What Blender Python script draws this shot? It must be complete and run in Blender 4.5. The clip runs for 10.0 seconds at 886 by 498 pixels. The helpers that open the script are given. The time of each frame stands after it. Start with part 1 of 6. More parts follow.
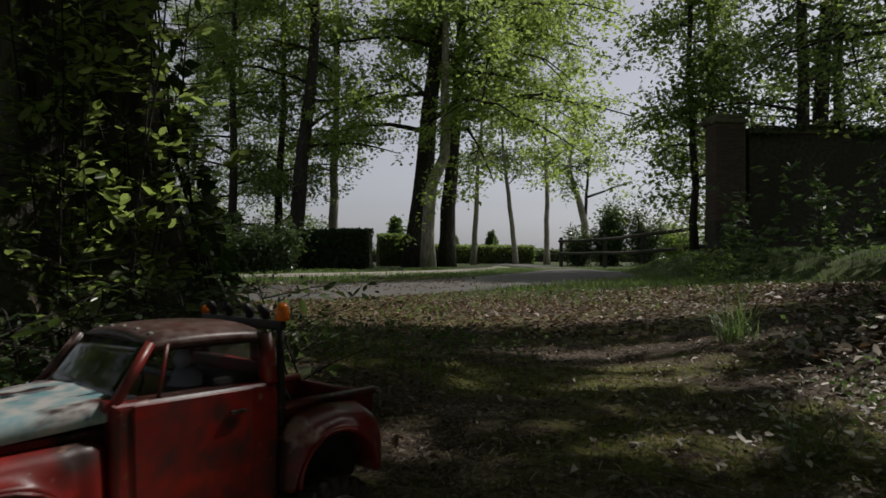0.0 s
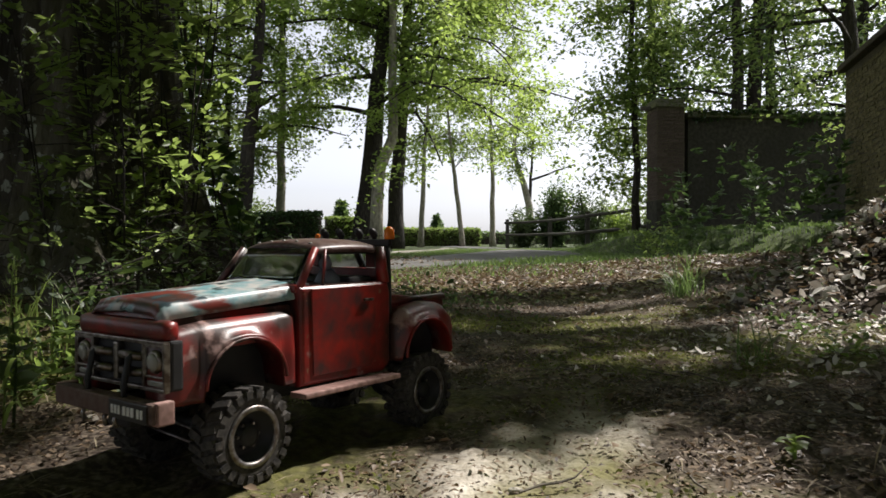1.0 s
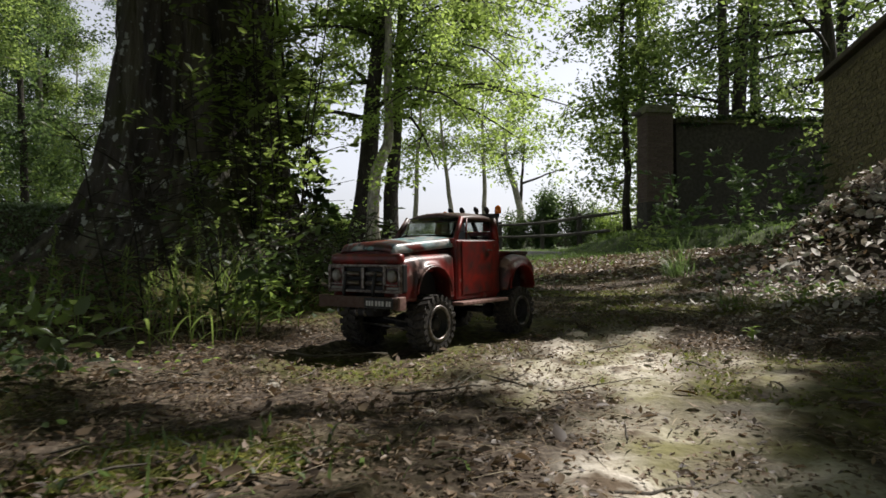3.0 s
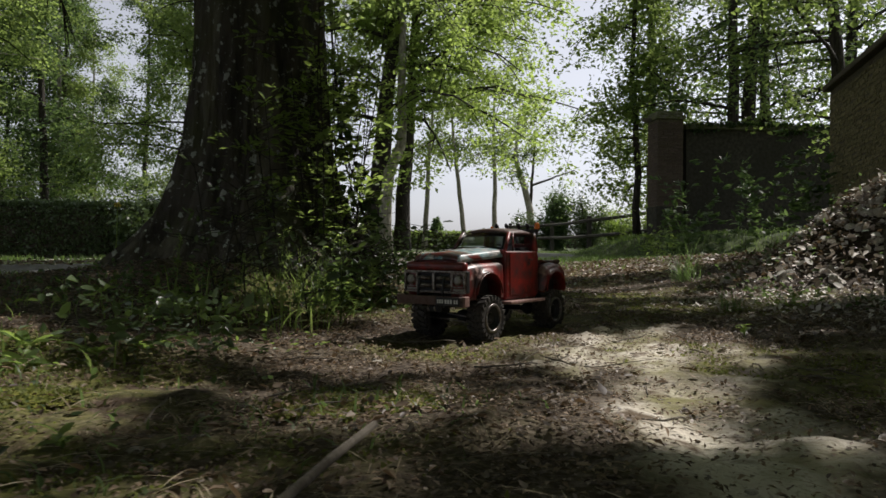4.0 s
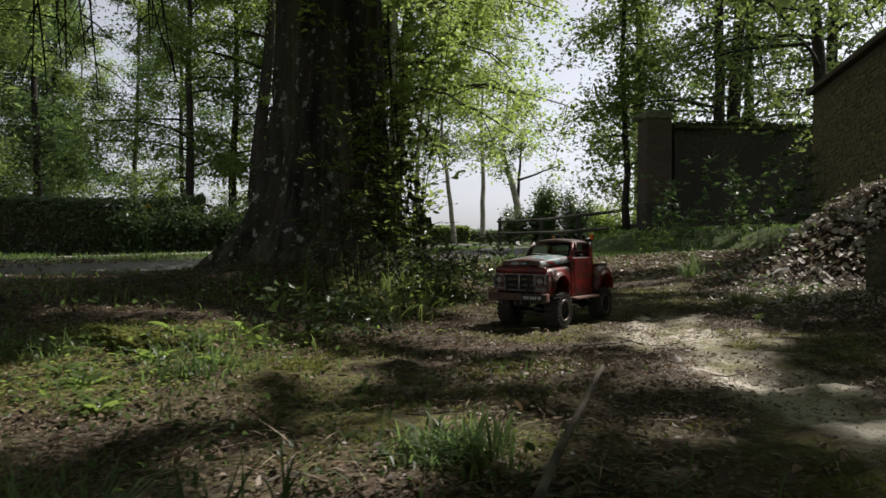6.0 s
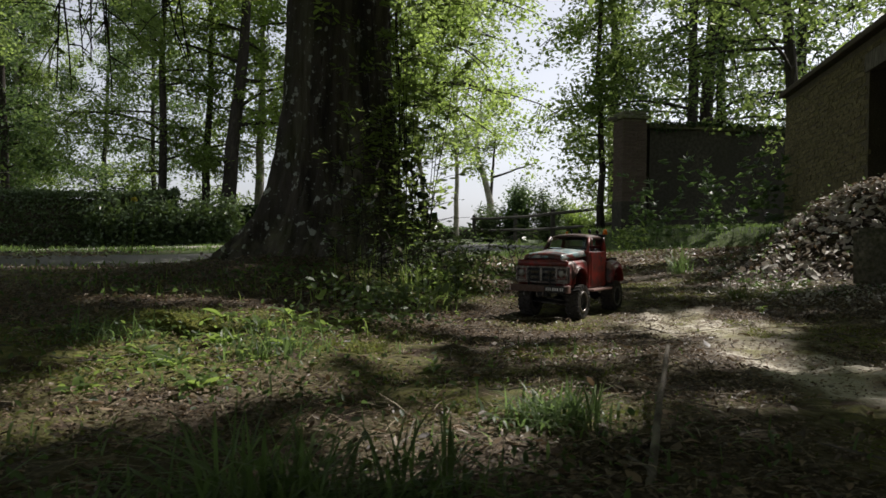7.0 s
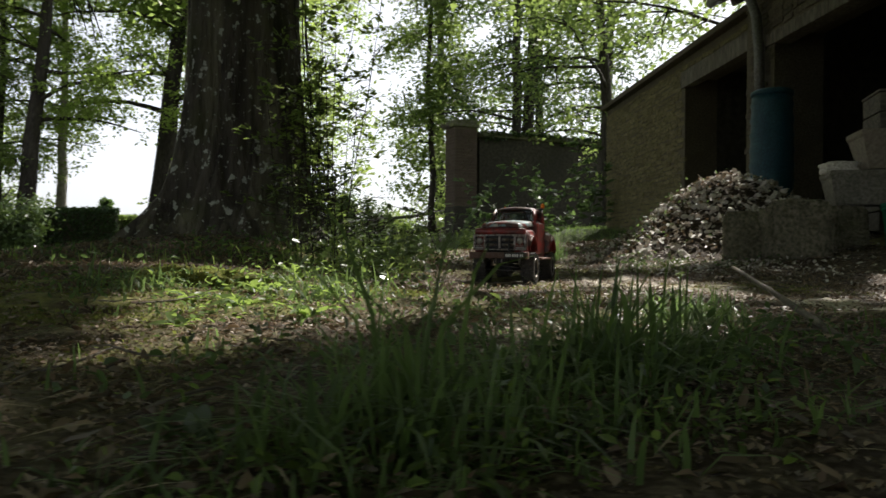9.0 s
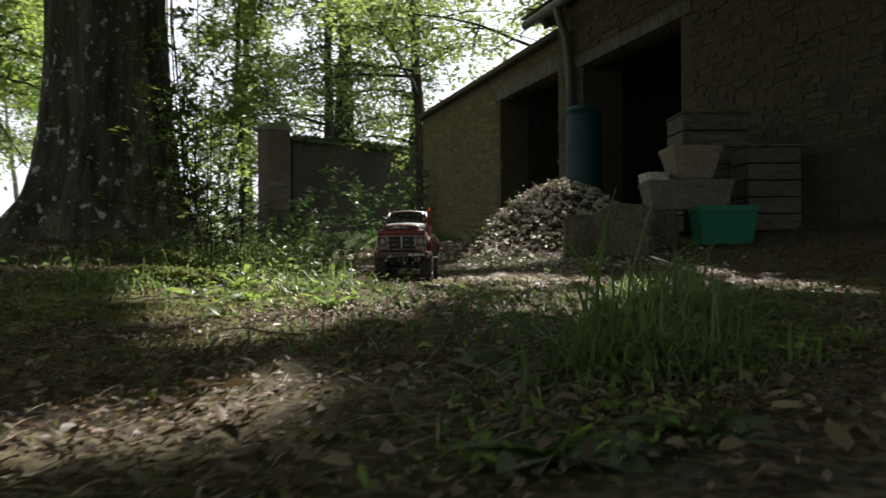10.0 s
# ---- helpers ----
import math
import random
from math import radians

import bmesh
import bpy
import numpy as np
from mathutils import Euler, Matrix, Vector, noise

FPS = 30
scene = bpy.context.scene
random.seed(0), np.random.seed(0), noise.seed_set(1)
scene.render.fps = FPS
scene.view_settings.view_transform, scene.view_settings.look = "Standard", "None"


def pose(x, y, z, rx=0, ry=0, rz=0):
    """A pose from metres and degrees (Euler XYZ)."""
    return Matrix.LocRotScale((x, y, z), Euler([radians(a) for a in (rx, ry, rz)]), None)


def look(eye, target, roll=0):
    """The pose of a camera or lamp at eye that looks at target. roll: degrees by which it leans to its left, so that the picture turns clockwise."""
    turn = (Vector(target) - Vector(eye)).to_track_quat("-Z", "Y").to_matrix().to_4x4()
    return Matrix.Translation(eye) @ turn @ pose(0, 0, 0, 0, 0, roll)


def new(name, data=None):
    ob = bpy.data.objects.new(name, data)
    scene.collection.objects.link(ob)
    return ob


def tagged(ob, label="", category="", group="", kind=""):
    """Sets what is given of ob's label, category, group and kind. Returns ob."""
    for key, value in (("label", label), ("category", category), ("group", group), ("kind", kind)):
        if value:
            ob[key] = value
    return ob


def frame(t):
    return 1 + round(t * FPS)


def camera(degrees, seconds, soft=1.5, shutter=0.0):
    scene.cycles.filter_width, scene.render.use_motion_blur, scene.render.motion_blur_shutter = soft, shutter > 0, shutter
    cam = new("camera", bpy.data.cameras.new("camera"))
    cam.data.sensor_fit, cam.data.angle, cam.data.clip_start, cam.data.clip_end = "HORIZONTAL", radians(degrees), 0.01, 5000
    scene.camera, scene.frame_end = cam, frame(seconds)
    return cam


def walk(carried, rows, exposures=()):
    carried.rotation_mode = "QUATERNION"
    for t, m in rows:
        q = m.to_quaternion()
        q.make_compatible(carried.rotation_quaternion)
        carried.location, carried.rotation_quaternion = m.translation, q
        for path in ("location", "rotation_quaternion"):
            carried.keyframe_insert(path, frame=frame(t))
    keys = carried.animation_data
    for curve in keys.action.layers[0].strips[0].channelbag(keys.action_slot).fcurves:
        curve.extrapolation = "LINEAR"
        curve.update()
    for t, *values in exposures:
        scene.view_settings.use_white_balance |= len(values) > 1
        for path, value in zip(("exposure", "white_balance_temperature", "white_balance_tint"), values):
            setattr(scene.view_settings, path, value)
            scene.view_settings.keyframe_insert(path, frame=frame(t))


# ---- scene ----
cam = camera(62.0, 10.0, soft=1.55, shutter=0.25)
PATH = [
    (0, (-0.525, -0.242, 0.336), (-0.489, 1.757, 0.361), 0.2),
    (0.5, (-0.618, -0.424, 0.296), (-0.494, 1.572, 0.306), 0.3),
    (1, (-0.696, -0.532, 0.268), (-0.509, 1.459, 0.249), -0.2),
    (1.5, (-0.754, -0.654, 0.3), (-0.515, 1.331, 0.274), -0.3),
    (2, (-0.808, -0.765, 0.269), (-0.557, 1.219, 0.244), -0.4),
    (2.5, (-0.876, -0.912, 0.225), (-0.633, 1.074, 0.216), -0),
    (3, (-0.972, -1.097, 0.202), (-0.755, 0.891, 0.193), -0.4),
    (3.2, (-0.993, -1.159, 0.205), (-0.798, 0.832, 0.187), 0.1),
    (4.3, (-1.16, -1.513, 0.25), (-0.964, 0.477, 0.243), 0.3),
    (4.5, (-1.179, -1.543, 0.271), (-0.974, 0.447, 0.25), -0.2),
    (5, (-1.259, -1.693, 0.288), (-1.04, 0.295, 0.301), 0.2),
    (5.5, (-1.354, -1.794, 0.284), (-1.126, 0.193, 0.261), 0.3),
    (5.7, (-1.399, -1.832, 0.272), (-1.172, 0.155, 0.251), 0.1),
    (6.8, (-1.617, -1.967, 0.269), (-1.314, 0.01, 0.221), 0.6),
    (7, (-1.651, -1.964, 0.259), (-1.332, 0.01, 0.225), 0.6),
    (7.5, (-1.754, -1.946, 0.217), (-1.369, 0.016, 0.17), 0.2),
    (8, (-1.853, -1.958, 0.165), (-1.384, -0.014, 0.146), -0.2),
    (8.5, (-1.97, -1.923, 0.138), (-1.354, -0.02, 0.118), 0.1),
    (9, (-2.117, -1.884, 0.123), (-1.322, -0.049, 0.119), 0.4),
    (9.5, (-2.317, -1.881, 0.137), (-1.305, -0.156, 0.158), -0.1),
    (10, (-2.521, -1.875, 0.106), (-1.267, -0.317, 0.115), -0.4),
]
walk(cam, [(t, look(eye, target, roll)) for t, eye, target, roll in PATH],
     exposures=[(0.0, -0.65, 6200, 14), (0.25, 0.15, 6200, 14), (0.5, 0.5, 6200, 14), (2.5, 0.46, 6200, 14), (3.0, 0.3, 6200, 14), (4.3, 0.02, 6200, 14), (7.0, 0.12, 6200, 13), (8.5, 0.55, 6250, 12), (10.0, 0.75, 6250, 12)])

# ---- world, sun, exposure ----
SUN_AZ, SUN_EL = radians(56), radians(50)
SUN = Vector((math.sin(SUN_AZ) * math.cos(SUN_EL), math.cos(SUN_AZ) * math.cos(SUN_EL), math.sin(SUN_EL)))
world = bpy.data.worlds.new("world")
scene.world = world
world.use_nodes = True
wn = world.node_tree
sky = wn.nodes.new("ShaderNodeTexSky")
sky.sky_type = "NISHITA"
sky.sun_disc = False
sky.sun_elevation, sky.sun_rotation = SUN_EL, SUN_AZ
sky.dust_density, sky.air_density, sky.ozone_density = 1.5, 0.9, 1.0
wn.nodes["Background"].inputs["Strength"].default_value = 0.125
haze = wn.nodes.new("ShaderNodeHueSaturation")
haze.inputs["Saturation"].default_value = 0.18
wn.links.new(sky.outputs[0], haze.inputs["Color"])
wn.links.new(haze.outputs[0], wn.nodes["Background"].inputs["Color"])
sun = new("sun", bpy.data.lights.new("sun", "SUN"))
sun.data.energy, sun.data.angle, sun.data.color = 5.0, radians(0.6), (1.0, 0.93, 0.82)
sun.matrix_world = look(SUN * 60, (0, 0, 0))

rng = np.random.default_rng(7)


# ---- materials ----
def nodes_of(name):
    m = bpy.data.materials.new(name)
    m.use_nodes = True
    t = m.node_tree
    return m, t, t.nodes["Principled BSDF"], t.nodes["Material Output"]


def noise_fac(t, scale, detail=6, lo=0.35, hi=0.65, stretch=None, coords="Object"):
    tc = t.nodes.new("ShaderNodeTexCoord")
    src = tc.outputs[coords]
    if stretch:
        mp = t.nodes.new("ShaderNodeMapping")
        mp.inputs["Scale"].default_value = stretch
        t.links.new(src, mp.inputs[0])
        src = mp.outputs[0]
    n = t.nodes.new("ShaderNodeTexNoise")
    n.inputs["Scale"].default_value, n.inputs["Detail"].default_value = scale, detail
    t.links.new(src, n.inputs["Vector"])
    r = t.nodes.new("ShaderNodeMapRange")
    r.inputs["From Min"].default_value, r.inputs["From Max"].default_value = lo, hi
    t.links.new(n.outputs["Fac"], r.inputs["Value"])
    return r.outputs[0]


def blend(t, fac, a, b, mode="MIX"):
    n = t.nodes.new("ShaderNodeMix")
    n.data_type, n.blend_type = "RGBA", mode
    for sock, v in ((n.inputs["Factor"], fac), (n.inputs["A"], a), (n.inputs["B"], b)):
        if isinstance(v, (int, float)):
            sock.default_value = v
        elif isinstance(v, tuple):
            sock.default_value = (*v, 1)
        else:
            t.links.new(v, sock)
    return n.outputs["Result"]


def bump(t, p, height, strength, distance=0.01):
    b = t.nodes.new("ShaderNodeBump")
    b.inputs["Strength"].default_value, b.inputs["Distance"].default_value = strength, distance
    t.links.new(height, b.inputs["Height"])
    t.links.new(b.outputs[0], p.inputs["Normal"])


def surface(name, a, b, c=None, scale=8, fine=60, rough=0.8, relief=0.4, depth=0.01, metal=0.0, stretch=None, vary=0.0, spec=0.3):
    """Two tones by a broad noise, a third by a finer one, and relief."""
    m, t, p, _ = nodes_of(name)
    f1 = noise_fac(t, scale, 5, stretch=stretch)
    f2 = noise_fac(t, fine, 8, stretch=stretch)
    col = blend(t, f1, a, b)
    col = blend(t, f2, col, c) if c else col
    if vary:
        oi = t.nodes.new("ShaderNodeObjectInfo")
        geo = t.nodes.new("ShaderNodeNewGeometry")
        ad = t.nodes.new("ShaderNodeMath")
        ad.operation = "ADD"
        t.links.new(oi.outputs["Random"], ad.inputs[0])
        t.links.new(geo.outputs["Random Per Island"], ad.inputs[1])
        mr = t.nodes.new("ShaderNodeMapRange")
        mr.inputs["From Max"].default_value = 2.0
        mr.inputs["To Min"].default_value, mr.inputs["To Max"].default_value = 1 - vary, 1 + vary
        t.links.new(ad.outputs[0], mr.inputs["Value"])
        hs = t.nodes.new("ShaderNodeHueSaturation")
        t.links.new(mr.outputs[0], hs.inputs["Value"])
        t.links.new(col, hs.inputs["Color"])
        col = hs.outputs[0]
    t.links.new(col, p.inputs["Base Color"])
    p.inputs["Roughness"].default_value, p.inputs["Metallic"].default_value = rough, metal
    p.inputs["Specular IOR Level"].default_value = spec
    if relief:
        bump(t, p, f2, relief, depth)
    return m


def leafy(name, dark, light, glow, through_light=0.45, rough=0.45):
    """Leaves: two greens by leaf, part of the light passing through."""
    m, t, p, out = nodes_of(name)
    geo = t.nodes.new("ShaderNodeNewGeometry")
    col = blend(t, geo.outputs["Random Per Island"], dark, light)
    t.links.new(col, p.inputs["Base Color"])
    p.inputs["Roughness"].default_value = rough
    p.inputs["Specular IOR Level"].default_value = 0.35
    tr = t.nodes.new("ShaderNodeBsdfTranslucent")
    t.links.new(blend(t, geo.outputs["Random Per Island"], glow, tuple(min(1, v * 1.5) for v in glow)), tr.inputs["Color"])
    mx = t.nodes.new("ShaderNodeMixShader")
    mx.inputs[0].default_value = through_light
    t.links.new(p.outputs[0], mx.inputs[1])
    t.links.new(tr.outputs[0], mx.inputs[2])
    t.links.new(mx.outputs[0], out.inputs["Surface"])
    return m


M_BARK = surface("bark_dark", (0.045, 0.037, 0.03), (0.085, 0.075, 0.06), (0.03, 0.026, 0.022), 3, 22, 0.92, 1.0, 0.03, stretch=(1, 1, 0.25))
M_BARK_PALE = surface("bark_pale", (0.34, 0.31, 0.25), (0.48, 0.45, 0.38), (0.2, 0.18, 0.14), 2, 12, 0.85, 0.5, 0.02, stretch=(1, 1, 0.4))
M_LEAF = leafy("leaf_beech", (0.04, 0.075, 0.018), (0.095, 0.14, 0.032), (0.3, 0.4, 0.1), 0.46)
# Brighter copy of the beech leaf, sunlight put into its colour.
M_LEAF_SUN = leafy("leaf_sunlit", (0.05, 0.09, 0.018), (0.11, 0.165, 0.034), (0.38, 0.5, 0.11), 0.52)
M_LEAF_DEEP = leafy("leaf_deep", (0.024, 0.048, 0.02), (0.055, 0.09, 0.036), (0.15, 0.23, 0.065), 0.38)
M_LEAF_IVY = leafy("leaf_ivy", (0.02, 0.045, 0.015), (0.05, 0.085, 0.025), (0.07, 0.13, 0.02), 0.25, 0.35)
M_LEAF_LAUREL = leafy("leaf_laurel", (0.05, 0.08, 0.03), (0.12, 0.16, 0.08), (0.12, 0.18, 0.04), 0.25, 0.3)
M_WEED = leafy("leaf_weed", (0.05, 0.09, 0.02), (0.12, 0.18, 0.05), (0.3, 0.42, 0.09), 0.45, 0.4)
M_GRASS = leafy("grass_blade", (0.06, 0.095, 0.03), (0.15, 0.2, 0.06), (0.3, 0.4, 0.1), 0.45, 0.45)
# Darker copy of the grass: shade on bank and verges put into the colour.
M_GRASS_SHADE = leafy("grass_shade", (0.036, 0.066, 0.022), (0.1, 0.15, 0.042), (0.2, 0.3, 0.07), 0.42, 0.5)
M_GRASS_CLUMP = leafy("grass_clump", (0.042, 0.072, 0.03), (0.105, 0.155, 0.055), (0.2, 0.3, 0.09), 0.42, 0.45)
M_SPRIG = leafy("moss_sprig", (0.07, 0.09, 0.026), (0.19, 0.21, 0.06), (0.22, 0.25, 0.06), 0.4, 0.7)
M_STRAW = leafy("dry_straw", (0.16, 0.12, 0.07), (0.42, 0.36, 0.25), (0.2, 0.16, 0.09), 0.2, 0.6)
M_LITTER = leafy("leaf_litter", (0.03, 0.021, 0.015), (0.29, 0.215, 0.145), (0.18, 0.12, 0.06), 0.15, 0.5)
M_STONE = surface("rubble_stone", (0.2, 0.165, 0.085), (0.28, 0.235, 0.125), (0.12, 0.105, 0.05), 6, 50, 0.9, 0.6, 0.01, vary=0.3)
# Darker copy of the rubble stone: shade under the eave put into the colour.
M_STONE_SHADED = surface("shaded_rubble_stone", (0.095, 0.078, 0.056), (0.15, 0.125, 0.09), (0.06, 0.05, 0.038), 6, 50, 0.9, 0.6, 0.01, vary=0.35)
M_MORTAR = surface("lime_mortar", (0.12, 0.1, 0.07), (0.17, 0.145, 0.1), (0.085, 0.072, 0.05), 5, 60, 0.95, 0.5)
M_BRICK = surface("red_brick", (0.095, 0.066, 0.053), (0.14, 0.095, 0.075), (0.06, 0.05, 0.042), 5, 60, 0.9, 0.4, 0.006, vary=0.3)
# Near black, so that it also serves as shade inside the outbuilding.
M_DARK_RENDER = surface("dark_old_render", (0.05, 0.045, 0.036), (0.08, 0.07, 0.056), (0.034, 0.034, 0.024), 1.2, 14, 0.95, 0.4)
M_ROAD = surface("worn_asphalt", (0.12, 0.116, 0.11), (0.17, 0.165, 0.155), (0.09, 0.086, 0.08), 0.8, 60, 0.85, 0.3)
M_GRAVEL = surface("pale_gravel", (0.36, 0.33, 0.28), (0.46, 0.43, 0.37), (0.24, 0.22, 0.18), 2, 40, 0.95, 0.6)
M_FENCE = surface("dark_fence_wood", (0.05, 0.045, 0.038), (0.085, 0.078, 0.066), (0.035, 0.032, 0.028), 4, 40, 0.9, 0.4, stretch=(1, 1, 0.2))
M_WOOD = surface("weathered_rail", (0.14, 0.12, 0.095), (0.22, 0.2, 0.165), (0.08, 0.07, 0.055), 4, 40, 0.85, 0.4, stretch=(1, 1, 0.2))
M_SOIL = surface("dark_soil", (0.06, 0.045, 0.032), (0.1, 0.08, 0.06), (0.04, 0.03, 0.022), 8, 60, 0.95, 0.6)


def ground_material():
    m, t, p, _ = nodes_of("ground_soil")
    soil = blend(t, noise_fac(t, 9, 8), (0.03, 0.021, 0.015), (0.066, 0.05, 0.037))
    soil = blend(t, noise_fac(t, 90, 6, 0.45, 0.75), soil, (0.2, 0.165, 0.125))
    sand = blend(t, noise_fac(t, 25, 8), (0.52, 0.475, 0.39), (0.68, 0.64, 0.55))
    sand = blend(t, noise_fac(t, 160, 6, 0.52, 0.75), sand, (0.24, 0.2, 0.15))
    sand = blend(t, noise_fac(t, 6, 10, 0.43, 0.62), sand, (0.2, 0.19, 0.085))
    sand = blend(t, noise_fac(t, 11, 9, 0.56, 0.66), sand, (0.12, 0.09, 0.06))
    moss = blend(t, noise_fac(t, 55, 9), (0.07, 0.076, 0.022), (0.19, 0.19, 0.05))
    moss = blend(t, noise_fac(t, 14, 8, 0.5, 0.62), moss, (0.06, 0.04, 0.026))
    turf = blend(t, noise_fac(t, 1.5, 8), (0.034, 0.05, 0.018), (0.07, 0.088, 0.03))
    col = soil
    for key, over in (("moss", moss), ("sand", sand), ("turf", turf)):
        at = t.nodes.new("ShaderNodeAttribute")
        at.attribute_name = key
        col = blend(t, at.outputs["Fac"], col, over)
    t.links.new(col, p.inputs["Base Color"])
    p.inputs["Roughness"].default_value = 0.95
    p.inputs["Specular IOR Level"].default_value = 0.2
    bump(t, p, noise_fac(t, 60, 12, 0.25, 0.75), 0.5, 0.008)
    return m


M_GROUND = ground_material()


# ---- builders ----
def part(name, mesh, material, parent=None, label="", smooth=False):
    """One mesh object, from a bmesh, a mesh or (vertices, faces), under its thing."""
    if isinstance(mesh, bmesh.types.BMesh):
        me = bpy.data.meshes.new(name)
        mesh.to_mesh(me)
        mesh.free()
    elif isinstance(mesh, tuple):
        me = bpy.data.meshes.new(name)
        me.from_pydata(*[list(mesh[0]), [], list(mesh[1])])
    else:
        me = mesh
    if material and not me.materials:
        me.materials.append(material)
    if smooth:
        me.polygons.foreach_set("use_smooth", [True] * len(me.polygons))
    ob = new(name, me)
    ob.parent = parent
    if label:
        tagged(ob, label)
    return ob


def thing(name, label, category, at=(0, 0, 0), turn=0.0, group="", kind=""):
    ob = new(name)
    ob.empty_display_size = 0.1
    ob.matrix_basis = pose(*at, 0, 0, turn)
    return tagged(ob, label, category, group, kind)


def box(bm, x0, x1, y0, y1, z0, z1, bevel=0.0, m=None):
    made = bmesh.ops.create_cube(bm, size=1)["verts"]
    for v in made:
        v.co = Vector(((x0 + x1) / 2 + v.co.x * (x1 - x0), (y0 + y1) / 2 + v.co.y * (y1 - y0), (z0 + z1) / 2 + v.co.z * (z1 - z0)))
    if m is not None:
        bmesh.ops.transform(bm, matrix=m, verts=made)
    if bevel:
        edges = list({e for v in made for e in v.link_edges})
        bmesh.ops.bevel(bm, geom=edges, offset=bevel, segments=2, affect="EDGES", profile=0.6)
    return made


def boxed(*a, bevel=0.0, m=None):
    bm = bmesh.new()
    box(bm, *a, bevel=bevel, m=m)
    return bm


def tube(points, radii, sides=8, rough=0.0, flare=None, seed=0, cap=True):
    """A tapered tube along points. Returns vertices and faces."""
    pts = [Vector(p) for p in points]
    r = np.random.default_rng(seed)
    lobes = r.uniform(0, 6.28, 4)
    verts, faces = [], []
    for i, p in enumerate(pts):
        d = (pts[min(i + 1, len(pts) - 1)] - pts[max(i - 1, 0)]).normalized()
        u = d.cross(Vector((0, 1, 0.01)) if abs(d.y) < 0.9 else Vector((1, 0, 0))).normalized()
        v = d.cross(u)
        for k in range(sides):
            a = 2 * math.pi * k / sides
            q = radii[i]
            if rough:
                q *= 1 + rough * (math.sin(3 * a + lobes[0] + i * 0.35) * 0.5 + math.sin(5 * a + lobes[1] - i * 0.5) * 0.3 + r.uniform(-0.3, 0.3))
            if flare is not None:
                q *= 1 + flare[i] * max(0, math.sin(4 * a + lobes[2])) ** 2
            verts.append(tuple(p + u * (q * math.cos(a)) + v * (q * math.sin(a))))
    for i in range(len(pts) - 1):
        for k in range(sides):
            n = (k + 1) % sides
            faces.append((i * sides + k, (i + 1) * sides + k, (i + 1) * sides + n, i * sides + n))
    if cap:
        faces.append(tuple(range(sides)))
        faces.append(tuple(range((len(pts) - 1) * sides, len(pts) * sides))[::-1])
    return verts, faces


def joined(*pieces):
    verts, faces = [], []
    for v, f in pieces:
        n = len(verts)
        verts += v
        faces += [tuple(i + n for i in q) for q in f]
    return verts, faces


def quad_mesh(name, co, quads=((0, 1, 2, 3),)):
    """co: (n, k, 3): n loose pieces of k corners, each with the same four-sided faces."""
    n, k = co.shape[:2]
    q = np.array(quads, dtype=np.int32)
    f = n * len(q)
    me = bpy.data.meshes.new(name)
    me.vertices.add(k * n)
    me.vertices.foreach_set("co", co.astype(np.float32).ravel())
    me.loops.add(4 * f)
    me.loops.foreach_set("vertex_index", (q.ravel()[None, :] + (np.arange(n, dtype=np.int32) * k)[:, None]).ravel().astype(np.int32))
    me.polygons.add(f)
    me.polygons.foreach_set("loop_start", np.arange(0, 4 * f, 4, dtype=np.int32))
    me.polygons.foreach_set("loop_total", np.full(f, 4, dtype=np.int32))
    me.update(calc_edges=True)
    return me


def unit(a):
    return a / np.maximum(np.linalg.norm(a, axis=-1, keepdims=True), 1e-9)


def leaves(name, at, size, r, flat=0.5, width=0.55, fold=0.12, axis=None, droop=0.25, round_=False):
    """A mesh of folded leaves that start at the given places. flat: 0 any way up, 1 level."""
    n = len(at)
    d = r.normal(size=(n, 3))
    d[:, 2] = d[:, 2] * (1 - flat) - droop
    if axis is not None:
        d = d * 0.5 + axis
    d = unit(d)
    up = r.normal(size=(n, 3)) * (1 - flat) + np.array([0, 0, 1.0]) * (0.3 + flat)
    s = unit(np.cross(d, up))
    nrm = np.cross(s, d)
    L = (size * r.uniform(0.6, 1.25, n))[:, None]
    W = L * width * r.uniform(0.8, 1.2, (n, 1)) / 2
    if round_:
        curl = nrm * L * fold * r.normal(0.4, 1.3, (n, 1))
        up1, up2 = nrm * L * fold * r.uniform(0.4, 1.8, (n, 1)), nrm * L * fold * r.uniform(0.4, 1.8, (n, 1))
        skew = s * L * r.normal(0, 0.12, (n, 1))
        co = np.stack([at, at + d * L * 0.22 + s * W * 0.8 + up1 * 0.7, at + d * L * 0.6 + s * W * 0.92 + up1 + skew * 0.5, at + d * L + curl + skew,
                       at + d * L * 0.62 - s * W * 0.9 + up2 + skew * 0.5, at + d * L * 0.24 - s * W * 0.85 + up2 * 0.7], 1)
        return quad_mesh(name, co, ((0, 1, 2, 3), (0, 3, 4, 5)))
    co = np.stack([at, at + d * L * 0.42 + s * W + nrm * L * fold, at + d * L - nrm * L * fold * 0.5, at + d * L * 0.42 - s * W + nrm * L * fold], 1)
    return quad_mesh(name, co)


